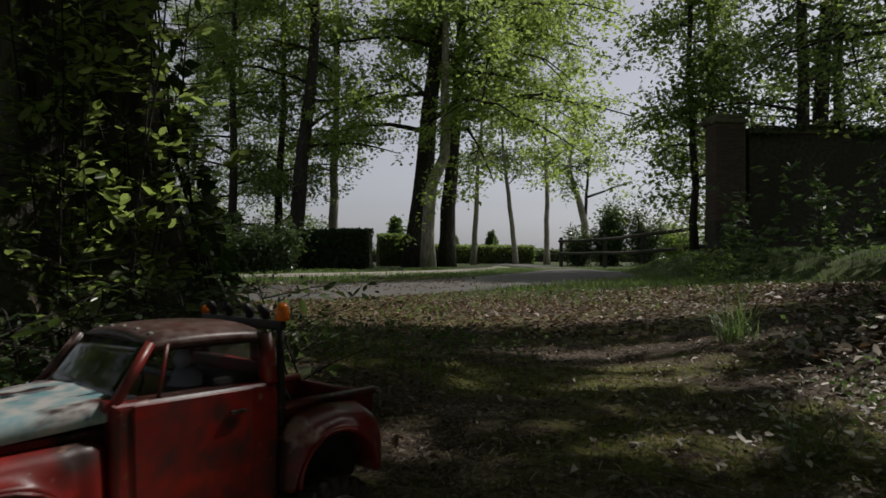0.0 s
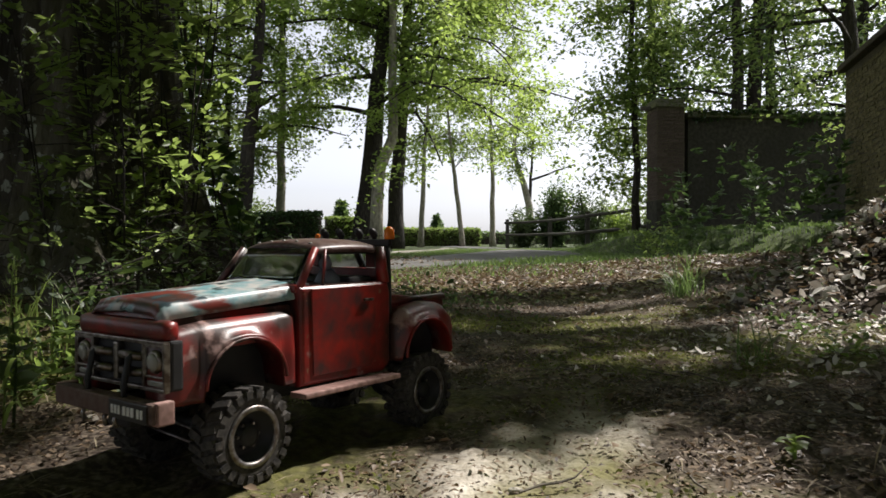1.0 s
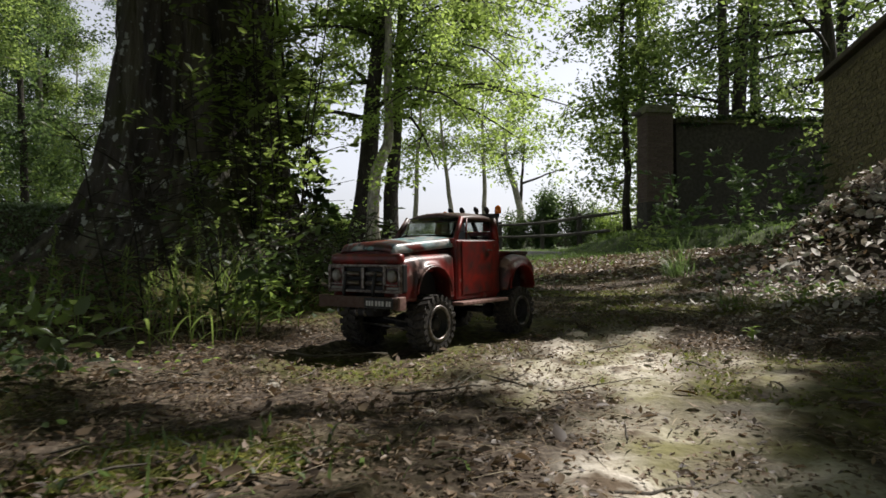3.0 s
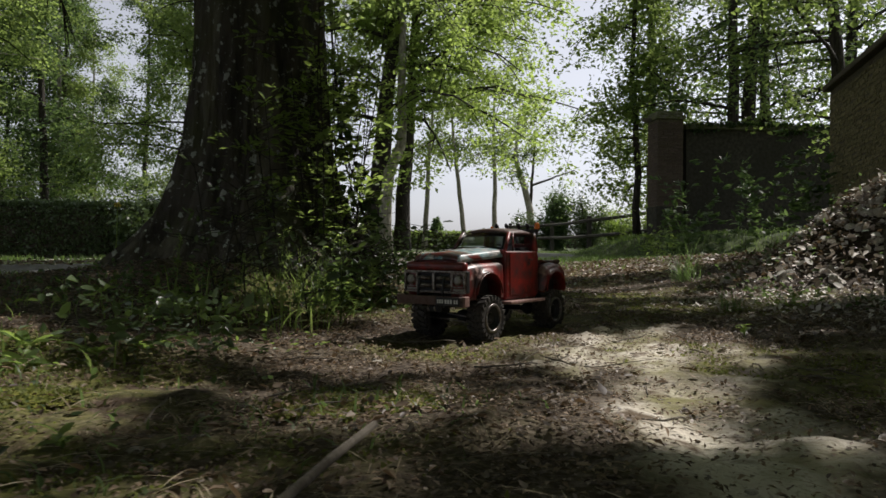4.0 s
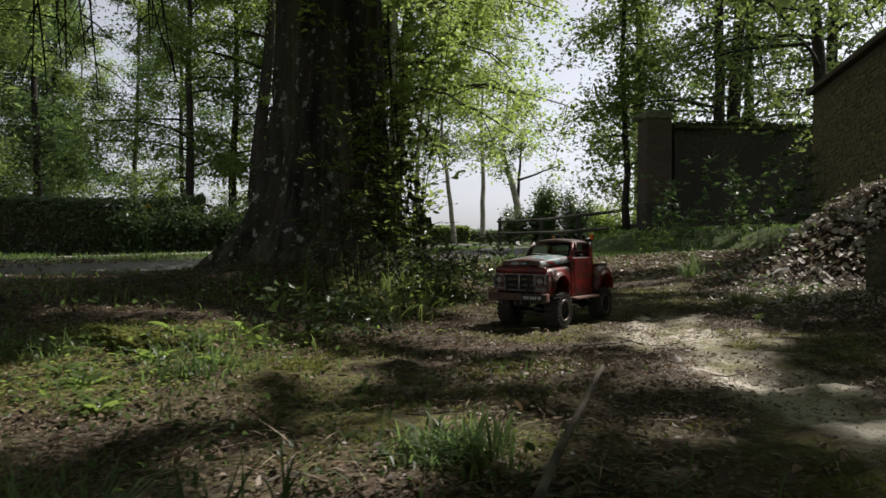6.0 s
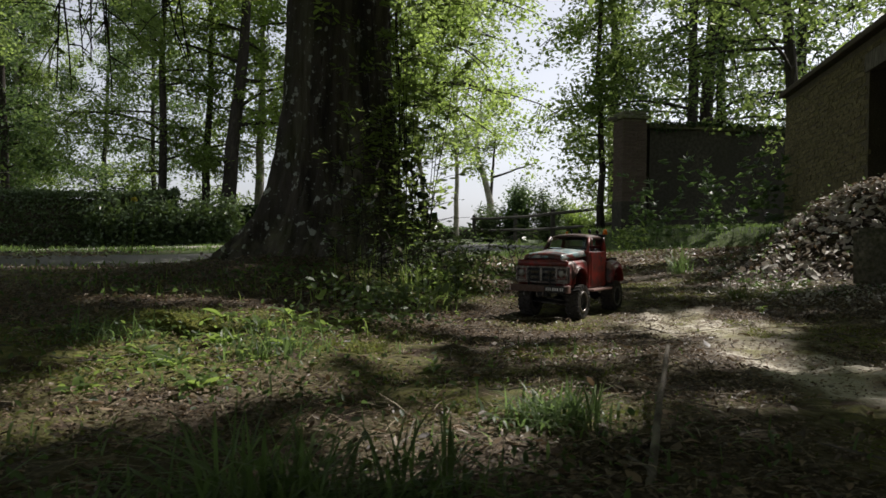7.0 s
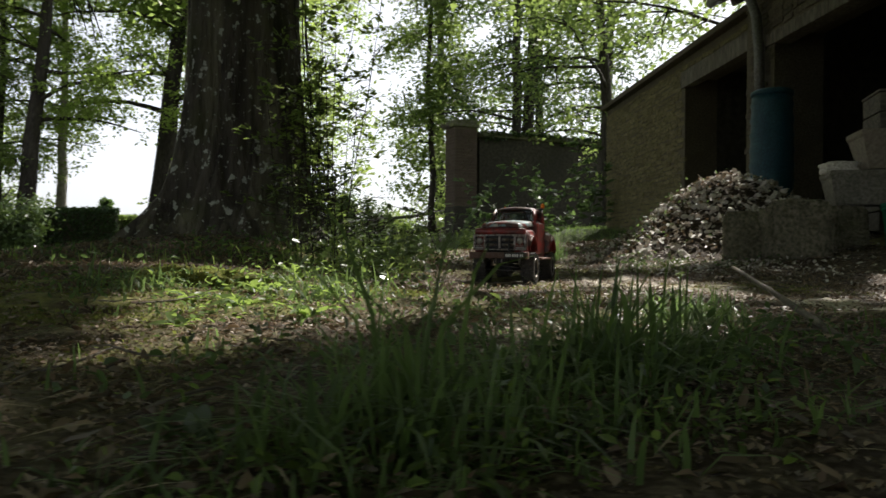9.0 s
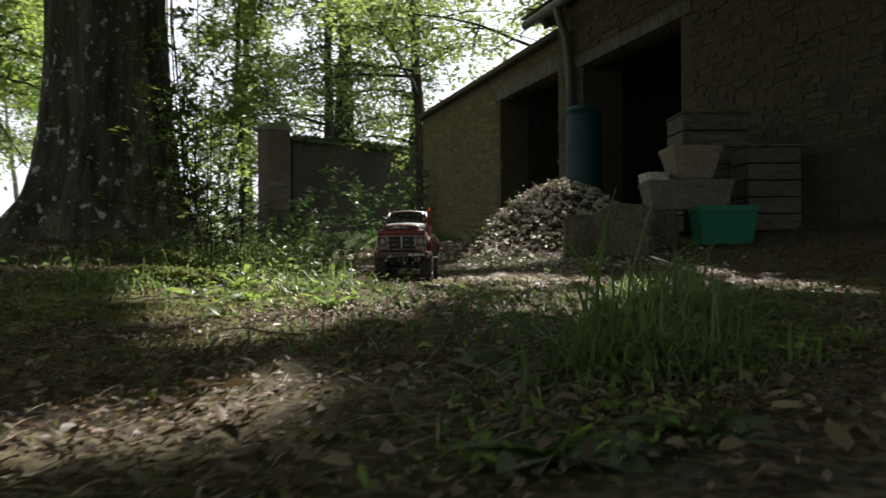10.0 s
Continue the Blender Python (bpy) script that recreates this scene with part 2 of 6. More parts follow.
def blades(name, at, height, r, width=0.006, lean=0.5):
    """Grass: each blade is three bent pieces, arching over at the tip."""
    n = len(at)
    h = (height * r.uniform(0.4, 1.25, n))[:, None]
    a = r.uniform(0, 2 * np.pi, n)
    out = np.stack([np.cos(a), np.sin(a), np.zeros(n)], 1)
    s = np.stack([-np.sin(a), np.cos(a), np.zeros(n)], 1) * (width * r.uniform(0.6, 1.3, (n, 1)))
    ln = lean * r.uniform(0.05, 1.3, (n, 1))
    z = np.array([0, 0, 1.0])
    rows = []
    for f, w in ((0.0, 0.8), (0.4, 1.0), (0.75, 0.7), (1.0, 0.08)):
        p = at + z * h * (f - 0.42 * ln * f ** 2.4) + out * h * ln * f ** 1.9 * 0.85
        rows += [p - s * w, p + s * w]
    return quad_mesh(name, np.stack(rows, 1), ((0, 1, 3, 2), (2, 3, 5, 4), (4, 5, 7, 6)))


# ---- ground ----
def smooth(v):
    v = np.clip(v, 0, 1)
    return v * v * (3 - 2 * v)


def height(x, y):
    """The lie of the land."""
    x, y = np.asarray(x, float), np.asarray(y, float)
    bank = 0.48 * smooth((x - 3.9) / 1.3) * smooth((y - 1.0) / 9) * (1 - smooth((y - 15.5) / 4.5))
    yard = 0.26 * smooth((x - 0.0) / 2.3) * (1 - smooth((y - 1.0) / 9))
    mound = 0.14 * np.exp(-((x + 1.6) ** 2 + (y - 1.65) ** 2) / 0.75)
    left = 0.05 * smooth((-1.25 - x) / 0.6) * smooth((y + 0.9) / 0.9) * (1 - smooth((y - 2) / 5))
    lumps = 0.012 * np.sin(2.3 * x + 1.1) * np.sin(1.9 * y + 0.4) + 0.006 * np.sin(7.1 * x + 2.0 * y) * np.sin(6.3 * y - 1.7 * x)
    near = np.exp(-(x * x + y * y) / 60)
    fall = -0.36 * smooth((-x - 3) / 5) * smooth((y - 8) / 12) * (1 - smooth((y - 40) / 60))
    return bank + yard + mound + left + fall + lumps * near


def land(x, y):
    return float(height(x, y))


def spread(dense0, dense1, step, far, grow=1.16):
    mid = list(np.arange(dense0, dense1 + 1e-6, step))
    up, s = [], step
    v = dense1
    while v < far:
        s *= grow
        v += s
        up.append(v)
    down, s, v = [], step, dense0
    while v > -far:
        s *= grow
        v -= s
        down.append(v)
    return np.array(down[::-1] + mid + up)


def bumps2(x, y, k, seed):
    r = np.random.default_rng(seed)
    out = np.zeros_like(x)
    for _ in range(9):
        a, f, p = r.uniform(0, 6.28), k * r.uniform(0.5, 2.2), r.uniform(0, 6.28)
        out += np.sin((x * math.cos(a) + y * math.sin(a)) * f + p) / 3
    return out


def sand_mask(x, y):
    """The bare sandy track."""
    cx = np.interp(y, [-2.2, -1.2, -0.6, 0.0, 0.5, 1.4, 2.4], [-0.9, -0.8, -0.74, -0.55, -0.4, -0.2, 0.3])
    w = np.interp(y, [-2.2, -1.0, -0.3, 0.25, 0.6, 1.8, 2.6], [0.04, 0.08, 0.16, 0.26, 0.05, 0.05, 0.05])
    return smooth(0.95 - 0.8 * np.abs(x - cx) / w + 0.45 * bumps2(x, y, 9, 3) + 0.3 * bumps2(x, y, 23, 4)) * (1 - smooth((y - 0.42) / 0.4)) * smooth((y + 2.2) / 0.5)


def moss_mask(x, y):
    """Where moss covers the earth."""
    m = 0.42 + 0.8 * bumps2(x, y, 3.5, 8) + 0.25 * bumps2(x, y, 14, 21)
    for cx, cy, k in ((-1.08, 0.1, 0.8), (-1.0, -0.5, 0.6), (-1.95, -0.15, 0.5), (-1.6, -0.4, 0.4), (0.1, 1.6, 0.4)):
        m = m + k * np.exp(-((x - cx) ** 2 + (y - cy) ** 2) / 0.035)
    m = m - 0.35 * smooth((-1.4 - x) / 0.3) + 0.5 * np.exp(-(((x + 1.12) / 0.5) ** 2 + ((y + 0.12) / 0.5) ** 2))
    bare = 0.75 * smooth((x + 0.5) / 0.5) * (1 - smooth((y - 0.5) / 0.6))
    return smooth(m - bare) * (1 - sand_mask(x, y)) * 0.8 * (1 - 0.75 * smooth((-0.75 - y) / 0.4) * smooth((-1.5 - x) / 0.4))


gx, gy = spread(-3.4, 1.4, 0.025, 900), spread(-2.3, 3.0, 0.027, 900)
X, Y = np.meshgrid(gx, gy)
near = np.exp(-((X + 1) ** 2 + Y**2) / 14)
Z = height(X, Y) + near * (rng.normal(0, 0.0028, X.shape) + 0.006 * bumps2(X, Y, 14, 5) + 0.0025 * bumps2(X, Y, 45, 6))
nx, ny = len(gx), len(gy)
idx = np.arange(nx * ny).reshape(ny, nx)
quads = np.stack([idx[:-1, :-1], idx[:-1, 1:], idx[1:, 1:], idx[1:, :-1]], -1).reshape(-1, 4)
gm = bpy.data.meshes.new("ground")
gm.from_pydata(np.stack([X, Y, Z], -1).reshape(-1, 3).tolist(), [], quads.tolist())
sand = sand_mask(X, Y)
moss = moss_mask(X, Y)
turf = np.maximum(smooth((Y - 4.6 + 0.6 * bumps2(X, Y, 2, 4)) / 2.0), smooth((-4.2 - X + 0.8 * bumps2(X, Y, 1.6, 9)) / 1.5) * 0.8)
for key, val in (("sand", sand), ("moss", moss), ("turf", turf)):
    a = gm.attributes.new(key, "FLOAT", "POINT")
    a.data.foreach_set("value", val.astype(np.float32).ravel())
ground = part("ground", gm, M_GROUND, None, "leaf-strewn woodland earth with a sandy track and moss", True)
tagged(ground, category="ground", kind="structure")


def strip(name, left, right, material, label, lift=0.006, steps=60, crosses=6):
    """A band of road between two edges, lying on the land."""
    def at(edge, k):
        n = len(edge) - 1
        i = min(int(k * n), n - 1)
        f = k * n - i
        p = [edge[max(0, min(n, i + j))] for j in (-1, 0, 1, 2)]
        return [0.5 * (2 * p[1][c] + (p[2][c] - p[0][c]) * f + (2 * p[0][c] - 5 * p[1][c] + 4 * p[2][c] - p[3][c]) * f * f + (3 * p[1][c] - p[0][c] - 3 * p[2][c] + p[3][c]) * f**3) for c in (0, 1)]
    verts, faces = [], []
    for i in range(steps + 1):
        a, b = at(left, i / steps), at(right, i / steps)
        for j in range(crosses + 1):
            x, y = a[0] + (b[0] - a[0]) * j / crosses, a[1] + (b[1] - a[1]) * j / crosses
            verts.append((x, y, land(x, y) + lift + 0.03 * math.sin(math.pi * j / crosses)))
    w = crosses + 1
    for i in range(steps):
        for j in range(crosses):
            faces.append((i * w + j, i * w + j + 1, (i + 1) * w + j + 1, (i + 1) * w + j))
    ob = part(name, (verts, faces), material, None, label, True)
    return tagged(ob, category="road", kind="structure")


strip("road", [(-30, 4.0), (-9, 5.2), (-4.6, 6.4), (-2.6, 8.6), (-0.4, 11.4), (2.6, 20.5), (3.3, 30), (3.0, 42)],
      [(-30, -1.5), (-9, 0.5), (-4.0, 2.1), (-1.9, 4.9), (0.2, 7.6), (3.5, 13.6), (4.6, 24), (4.8, 42)], M_ROAD, "grey worn lane curving past the trees")
strip("gravel_path", [(-30, 13.0), (-9, 13.2), (-4.4, 14.0), (-1.0, 18.5), (1.6, 26.0), (2.0, 30)],
      [(-30, 11.4), (-9, 11.4), (-4.0, 11.6), (0.0, 15.8), (2.2, 25.0), (2.5, 30)], M_GRAVEL, "pale sunlit gravel path along the hedge", 0.01)


# ---- trees ----
def bend(a, b, n, wobble, r, sag=0.0):
    a, b = Vector(a), Vector(b)
    k = (b - a).length
    off = np.cumsum(r.normal(0, wobble * k / n, (n + 1, 3)), axis=0)
    off -= np.linspace(0, 1, n + 1)[:, None] * off[-1]
    return [a.lerp(b, i / n) + Vector(off[i]) + Vector((0, 0, -sag * k * (i / n) ** 2)) for i in range(n + 1)]


def tree(label, base, top, radius, seed, limbs=14, reach=3.5, low=0.35, count=6000, leaf=0.13, rise=0.35, bark=None, green=None,
         clump=0.32, sag=0.25, sides=10, wobble=0.03, name="tree", gaps=None, side=None, twigs=4, kink=0.0):
    r = np.random.default_rng(seed)
    bx, by = base
    bz = land(bx, by)
    root = thing(name, label, "tree", (bx, by, bz - 0.05))
    top = (top[0] - bx, top[1] - by, top[2] - bz)
    path = bend((0, 0, 0), top, 12, wobble, r)
    if kink:
        path = [q + Vector((kink * math.tanh((q.z - 3.3) * 2.5) * (1 - 0.5 * q.z / top[2]), 0, 0)) for q in path]
    rad = [radius * (1.25 if i == 0 else 1) * (1 - 0.75 * i / 12) for i in range(13)]
    part("trunk", tube(path, rad, sides, 0.06, seed=seed), bark or M_BARK, root, "", True)
    ends, wood = [], []
    for k in range(limbs):
        f = low + (1 - low) * (k + r.uniform(0, 0.8)) / limbs
        i = min(int(f * 12), 11)
        p = path[i].lerp(path[i + 1], f * 12 - i)
        a = r.uniform(0, 2 * math.pi) if side is None else side + r.normal(0, 0.8)
        ln = reach * (1.1 - 0.6 * (f - low) / max(1 - low, 0.01)) * r.uniform(0.6, 1.15)
        q = p + Vector((math.cos(a) * ln, math.sin(a) * ln, ln * rise * r.uniform(0.2, 1.5)))
        line = bend(p, q, 6, 0.06, r, sag)
        wood.append(tube(line, [radius * 0.28 * (1 - f * 0.5) * (1 - 0.85 * j / 6) + 0.006 for j in range(7)], 5, cap=False))
        ends += [line[j].lerp(line[j + 1], r.uniform()) for j in range(2, 6) for _ in range(2)]
        for _ in range(twigs):
            s = line[int(r.integers(2, 6))]
            e = s + Vector((r.normal(0, 0.35), r.normal(0, 0.35), r.normal(-0.05, 0.22))) * ln * 0.75
            tw = bend(s, e, 4, 0.08, r, sag * 0.8)
            wood.append(tube(tw, [0.014 + radius * 0.05, 0.011 + radius * 0.03, 0.009, 0.007, 0.004], 3, cap=False))
            ends += [tw[j].lerp(tw[j + 1], r.uniform()) for j in range(1, 4) for _ in range(3)]
    tagged(part("branchwork", joined(*wood), bark or M_BARK, root, "", True), kind="stuff")
    e = np.array([tuple(v) for v in ends])
    heart = e[r.integers(0, len(e), count // 10)] + r.normal(0, clump, (count // 10, 3)) * np.array([1, 1, 0.75])
    at = heart[r.integers(0, len(heart), count)] + r.normal(0, leaf * 0.95, (count, 3)) * np.array([1, 1, 0.8])
    if gaps is not None:
        at = at[gaps(at + np.array([bx, by, bz]))]
    part("crown", leaves("crown", at, leaf, r), green or M_LEAF, root)
    return root


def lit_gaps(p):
    """Crown openings cut along the sun's rays, placing the light patches on the ground."""
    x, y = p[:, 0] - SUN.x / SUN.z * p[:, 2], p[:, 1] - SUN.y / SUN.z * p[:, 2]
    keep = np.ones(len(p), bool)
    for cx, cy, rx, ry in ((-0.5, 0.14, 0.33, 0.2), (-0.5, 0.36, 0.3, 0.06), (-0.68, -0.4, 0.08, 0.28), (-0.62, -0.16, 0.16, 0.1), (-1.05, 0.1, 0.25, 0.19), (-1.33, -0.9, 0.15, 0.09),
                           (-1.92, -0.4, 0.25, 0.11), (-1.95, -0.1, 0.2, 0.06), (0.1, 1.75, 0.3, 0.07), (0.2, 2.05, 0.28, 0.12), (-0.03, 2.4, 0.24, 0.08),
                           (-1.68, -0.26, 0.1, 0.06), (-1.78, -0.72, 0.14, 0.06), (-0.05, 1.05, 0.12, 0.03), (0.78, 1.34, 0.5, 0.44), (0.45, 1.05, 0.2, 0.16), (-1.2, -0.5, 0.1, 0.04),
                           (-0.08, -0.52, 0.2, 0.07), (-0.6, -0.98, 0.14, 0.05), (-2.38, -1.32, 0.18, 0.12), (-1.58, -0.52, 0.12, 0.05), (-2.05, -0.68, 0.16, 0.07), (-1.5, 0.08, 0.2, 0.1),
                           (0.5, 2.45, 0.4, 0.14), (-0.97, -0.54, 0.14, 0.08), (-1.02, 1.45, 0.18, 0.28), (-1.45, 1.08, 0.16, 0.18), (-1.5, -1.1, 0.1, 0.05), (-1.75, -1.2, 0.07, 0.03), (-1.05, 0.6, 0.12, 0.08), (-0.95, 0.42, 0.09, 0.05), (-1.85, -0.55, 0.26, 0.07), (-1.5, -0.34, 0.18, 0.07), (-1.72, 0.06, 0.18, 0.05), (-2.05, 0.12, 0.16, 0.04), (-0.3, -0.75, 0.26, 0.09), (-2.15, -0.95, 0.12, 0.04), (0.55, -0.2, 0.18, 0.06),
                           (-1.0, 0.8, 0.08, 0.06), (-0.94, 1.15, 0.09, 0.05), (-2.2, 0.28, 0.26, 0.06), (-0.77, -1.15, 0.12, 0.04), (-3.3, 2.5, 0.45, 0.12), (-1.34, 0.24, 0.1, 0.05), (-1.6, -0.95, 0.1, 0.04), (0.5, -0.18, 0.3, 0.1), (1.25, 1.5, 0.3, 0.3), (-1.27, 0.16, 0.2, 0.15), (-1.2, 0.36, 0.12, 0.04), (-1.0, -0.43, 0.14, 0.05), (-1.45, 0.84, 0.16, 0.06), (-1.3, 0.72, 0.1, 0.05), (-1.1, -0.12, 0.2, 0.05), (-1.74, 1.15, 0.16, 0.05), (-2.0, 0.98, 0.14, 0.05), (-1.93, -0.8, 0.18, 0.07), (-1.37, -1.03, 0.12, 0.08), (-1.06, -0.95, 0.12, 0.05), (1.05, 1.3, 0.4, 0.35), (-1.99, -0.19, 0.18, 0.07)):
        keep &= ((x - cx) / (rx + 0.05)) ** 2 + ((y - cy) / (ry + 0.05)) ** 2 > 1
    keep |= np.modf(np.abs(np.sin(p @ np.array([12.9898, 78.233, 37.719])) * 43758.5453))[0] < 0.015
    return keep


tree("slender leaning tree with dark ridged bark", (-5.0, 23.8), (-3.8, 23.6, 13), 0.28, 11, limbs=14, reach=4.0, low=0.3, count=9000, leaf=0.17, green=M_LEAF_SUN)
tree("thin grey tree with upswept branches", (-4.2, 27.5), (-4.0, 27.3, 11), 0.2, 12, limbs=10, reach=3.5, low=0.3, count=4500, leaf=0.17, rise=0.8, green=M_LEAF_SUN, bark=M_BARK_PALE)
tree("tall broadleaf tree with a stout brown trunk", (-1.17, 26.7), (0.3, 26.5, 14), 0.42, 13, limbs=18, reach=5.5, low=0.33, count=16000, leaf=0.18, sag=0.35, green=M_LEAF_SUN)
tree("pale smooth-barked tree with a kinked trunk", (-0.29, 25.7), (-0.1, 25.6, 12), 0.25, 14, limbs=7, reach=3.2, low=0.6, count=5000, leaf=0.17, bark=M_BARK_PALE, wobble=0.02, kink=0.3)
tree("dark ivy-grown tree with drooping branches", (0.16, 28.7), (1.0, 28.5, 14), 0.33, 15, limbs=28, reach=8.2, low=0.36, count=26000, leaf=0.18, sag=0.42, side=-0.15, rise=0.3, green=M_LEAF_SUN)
for i, (x, y, tx, hh, rr) in enumerate(((1.74, 37.7, 2.2, 10, 0.16), (3.92, 37.7, 3.0, 9, 0.15), (5.87, 39.6, 5.8, 10, 0.17))):
    tree("thin pale tree far beside the lane", (x, y), (tx, y, hh), rr, 20 + i, limbs=9, reach=3.2, low=0.45, count=2600, leaf=0.2, bark=M_BARK_PALE, rise=0.7, sides=7)


def forked_tree():
    """A crooked tree beyond the lane, with one bare branch stretched out sideways."""
    r = np.random.default_rng(24)
    x, y = 8.9, 44.5
    root = thing("tree", "crooked forked tree with one bare outstretched branch", "tree", (x, y, land(x, y) - 0.05))
    stem = [Vector(p) for p in ((0.1, 0, 0), (0.06, 0, 1.4), (0, 0, 2.6), (-0.36, 0, 4.0), (-0.7, 0, 4.9), (-0.95, 0, 5.9), (-0.8, 0, 7.5), (-0.6, 0, 9.6))]
    part("trunk", tube(stem, [0.3, 0.25, 0.22, 0.19, 0.16, 0.14, 0.1, 0.04], 9, 0.06, seed=3), M_BARK_PALE, root, "", True)
    boughs = [bend(stem[2], (0.1, 0, 4.3), 3, 0.04, r) + bend((0.1, 0, 4.3), (0.35, 0.2, 7.4), 5, 0.05, r)[1:], bend((0.08, 0, 4.1), (2.9, 0, 4.95), 7, 0.05, r, -0.06)]
    ends = []
    for k, line in enumerate(boughs):
        part("bough", tube(line, [(0.11 if k == 0 else 0.07) * (1 - 0.8 * j / len(line)) + 0.01 for j in range(len(line))], 6, cap=False), M_BARK, root, "bare outstretched branch" if k else "", True)
    twigs = []
    for k in range(34):
        s = stem[int(r.integers(4, 8))] if k % 3 else boughs[0][int(r.integers(5, 9))]
        tw = bend(s, s + Vector((r.normal(0, 0.9), r.normal(0, 0.9), r.normal(0.3, 0.5))), 4, 0.08, r, 0.2)
        twigs.append(tube(tw, [0.03, 0.024, 0.018, 0.012, 0.006], 4, cap=False))
        ends += [tw[j].lerp(tw[j + 1], r.uniform()) for j in range(1, 4) for _ in range(3)]
    tagged(part("branchwork", joined(*twigs), M_BARK, root, "", True), kind="stuff")
    e = np.array([tuple(v) for v in ends])
    part("crown", leaves("crown", e[r.integers(0, len(e), 2600)] + r.normal(0, 0.25, (2600, 3)), 0.2, r), M_LEAF, root)


forked_tree()
tree("slim ivy-covered tree beside the brick pillar", (5.6, 16.6), (5.5, 16.4, 10), 0.1, 31, limbs=24, reach=1.9, low=0.12, count=16000, leaf=0.14, clump=0.3, rise=0.3, wobble=0.07, sag=0.5)
for i, (x, y, tx, rr, hh) in enumerate(((7.4, 15.2, 7.2, 0.16, 12), (8.1, 16.0, 8.3, 0.2, 13), (9.4, 17.5, 9.3, 0.17, 12), (11.0, 16.5, 11.3, 0.2, 12), (7.6, 21, 7.5, 0.2, 12))):
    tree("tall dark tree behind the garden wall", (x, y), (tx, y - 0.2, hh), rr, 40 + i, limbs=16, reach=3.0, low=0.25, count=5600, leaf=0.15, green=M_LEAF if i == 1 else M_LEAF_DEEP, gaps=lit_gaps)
for i, (x, y, hh) in enumerate(((8.2, 6.5, 8), (9.5, 2.5, 9), (7.4, 11.0, 8))):
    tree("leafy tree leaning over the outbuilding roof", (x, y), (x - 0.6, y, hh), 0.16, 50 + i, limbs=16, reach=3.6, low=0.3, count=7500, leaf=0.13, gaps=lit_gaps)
rw = np.random.default_rng(99)
for i in range(20):
    x, y = -8.5 - 14 * rw.uniform() - (i % 4) * 1.2, 22 + 22 * rw.uniform()
    # Deep leaves on two in three: the dimness of this side is in the colour.
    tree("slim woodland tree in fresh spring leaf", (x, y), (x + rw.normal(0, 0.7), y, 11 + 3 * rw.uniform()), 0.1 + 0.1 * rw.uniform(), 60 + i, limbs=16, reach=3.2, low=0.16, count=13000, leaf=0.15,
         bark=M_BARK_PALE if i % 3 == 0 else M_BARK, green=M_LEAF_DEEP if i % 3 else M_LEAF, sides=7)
for i, (x, y) in enumerate(((-7.2, 24.5), (-6.0, 26.5))):
    tree("leafy tree behind the clipped hedge", (x, y), (x + 0.2, y, 12), 0.17, 85 + i, limbs=18, reach=3.6, low=0.14, count=19000, leaf=0.14)
# Trees added out of view, to keep skylight off the ground.
for i, (x, y) in enumerate(((-5, -6), (0.5, -6.5), (5, -4), (-8.5, -2), (-9.5, 4), (3.5, -9), (-3, -10))):
    tree("unseen broadleaf tree added to block skylight", (x, y), (x, y, 11), 0.25, 90 + i, limbs=18, reach=5.0, low=0.25, count=14000, leaf=0.22, sides=8)

def clear_of_path(p):
    """Keeps the low leaves away from the open ground."""
    return (p[:, 2] > 1.6) | (p[:, 1] < -3.3) | (p[:, 0] < -4.2)


# A closer unseen ring, added to darken the ambient light further.
for i, (x, y) in enumerate(((-3.2, -4.6), (-0.6, -4.4), (2.2, -5.0), (-5.6, -3.4), (-6.2, 0.2), (-1.6, -7.2), (1.2, -8.0), (4.4, -7.0))):
    tree("unseen leafy beech added to dim the open ground", (x, y), (x + 0.3, y, 9), 0.2, 120 + i, limbs=16, reach=3.6, low=0.3, count=3600, leaf=0.26, clump=0.4, sides=8, gaps=clear_of_path)


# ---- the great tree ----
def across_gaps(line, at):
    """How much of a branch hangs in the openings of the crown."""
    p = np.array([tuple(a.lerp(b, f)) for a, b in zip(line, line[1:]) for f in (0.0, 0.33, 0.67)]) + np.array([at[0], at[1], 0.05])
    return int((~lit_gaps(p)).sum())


GREAT_AT = (-1.59, 1.76)


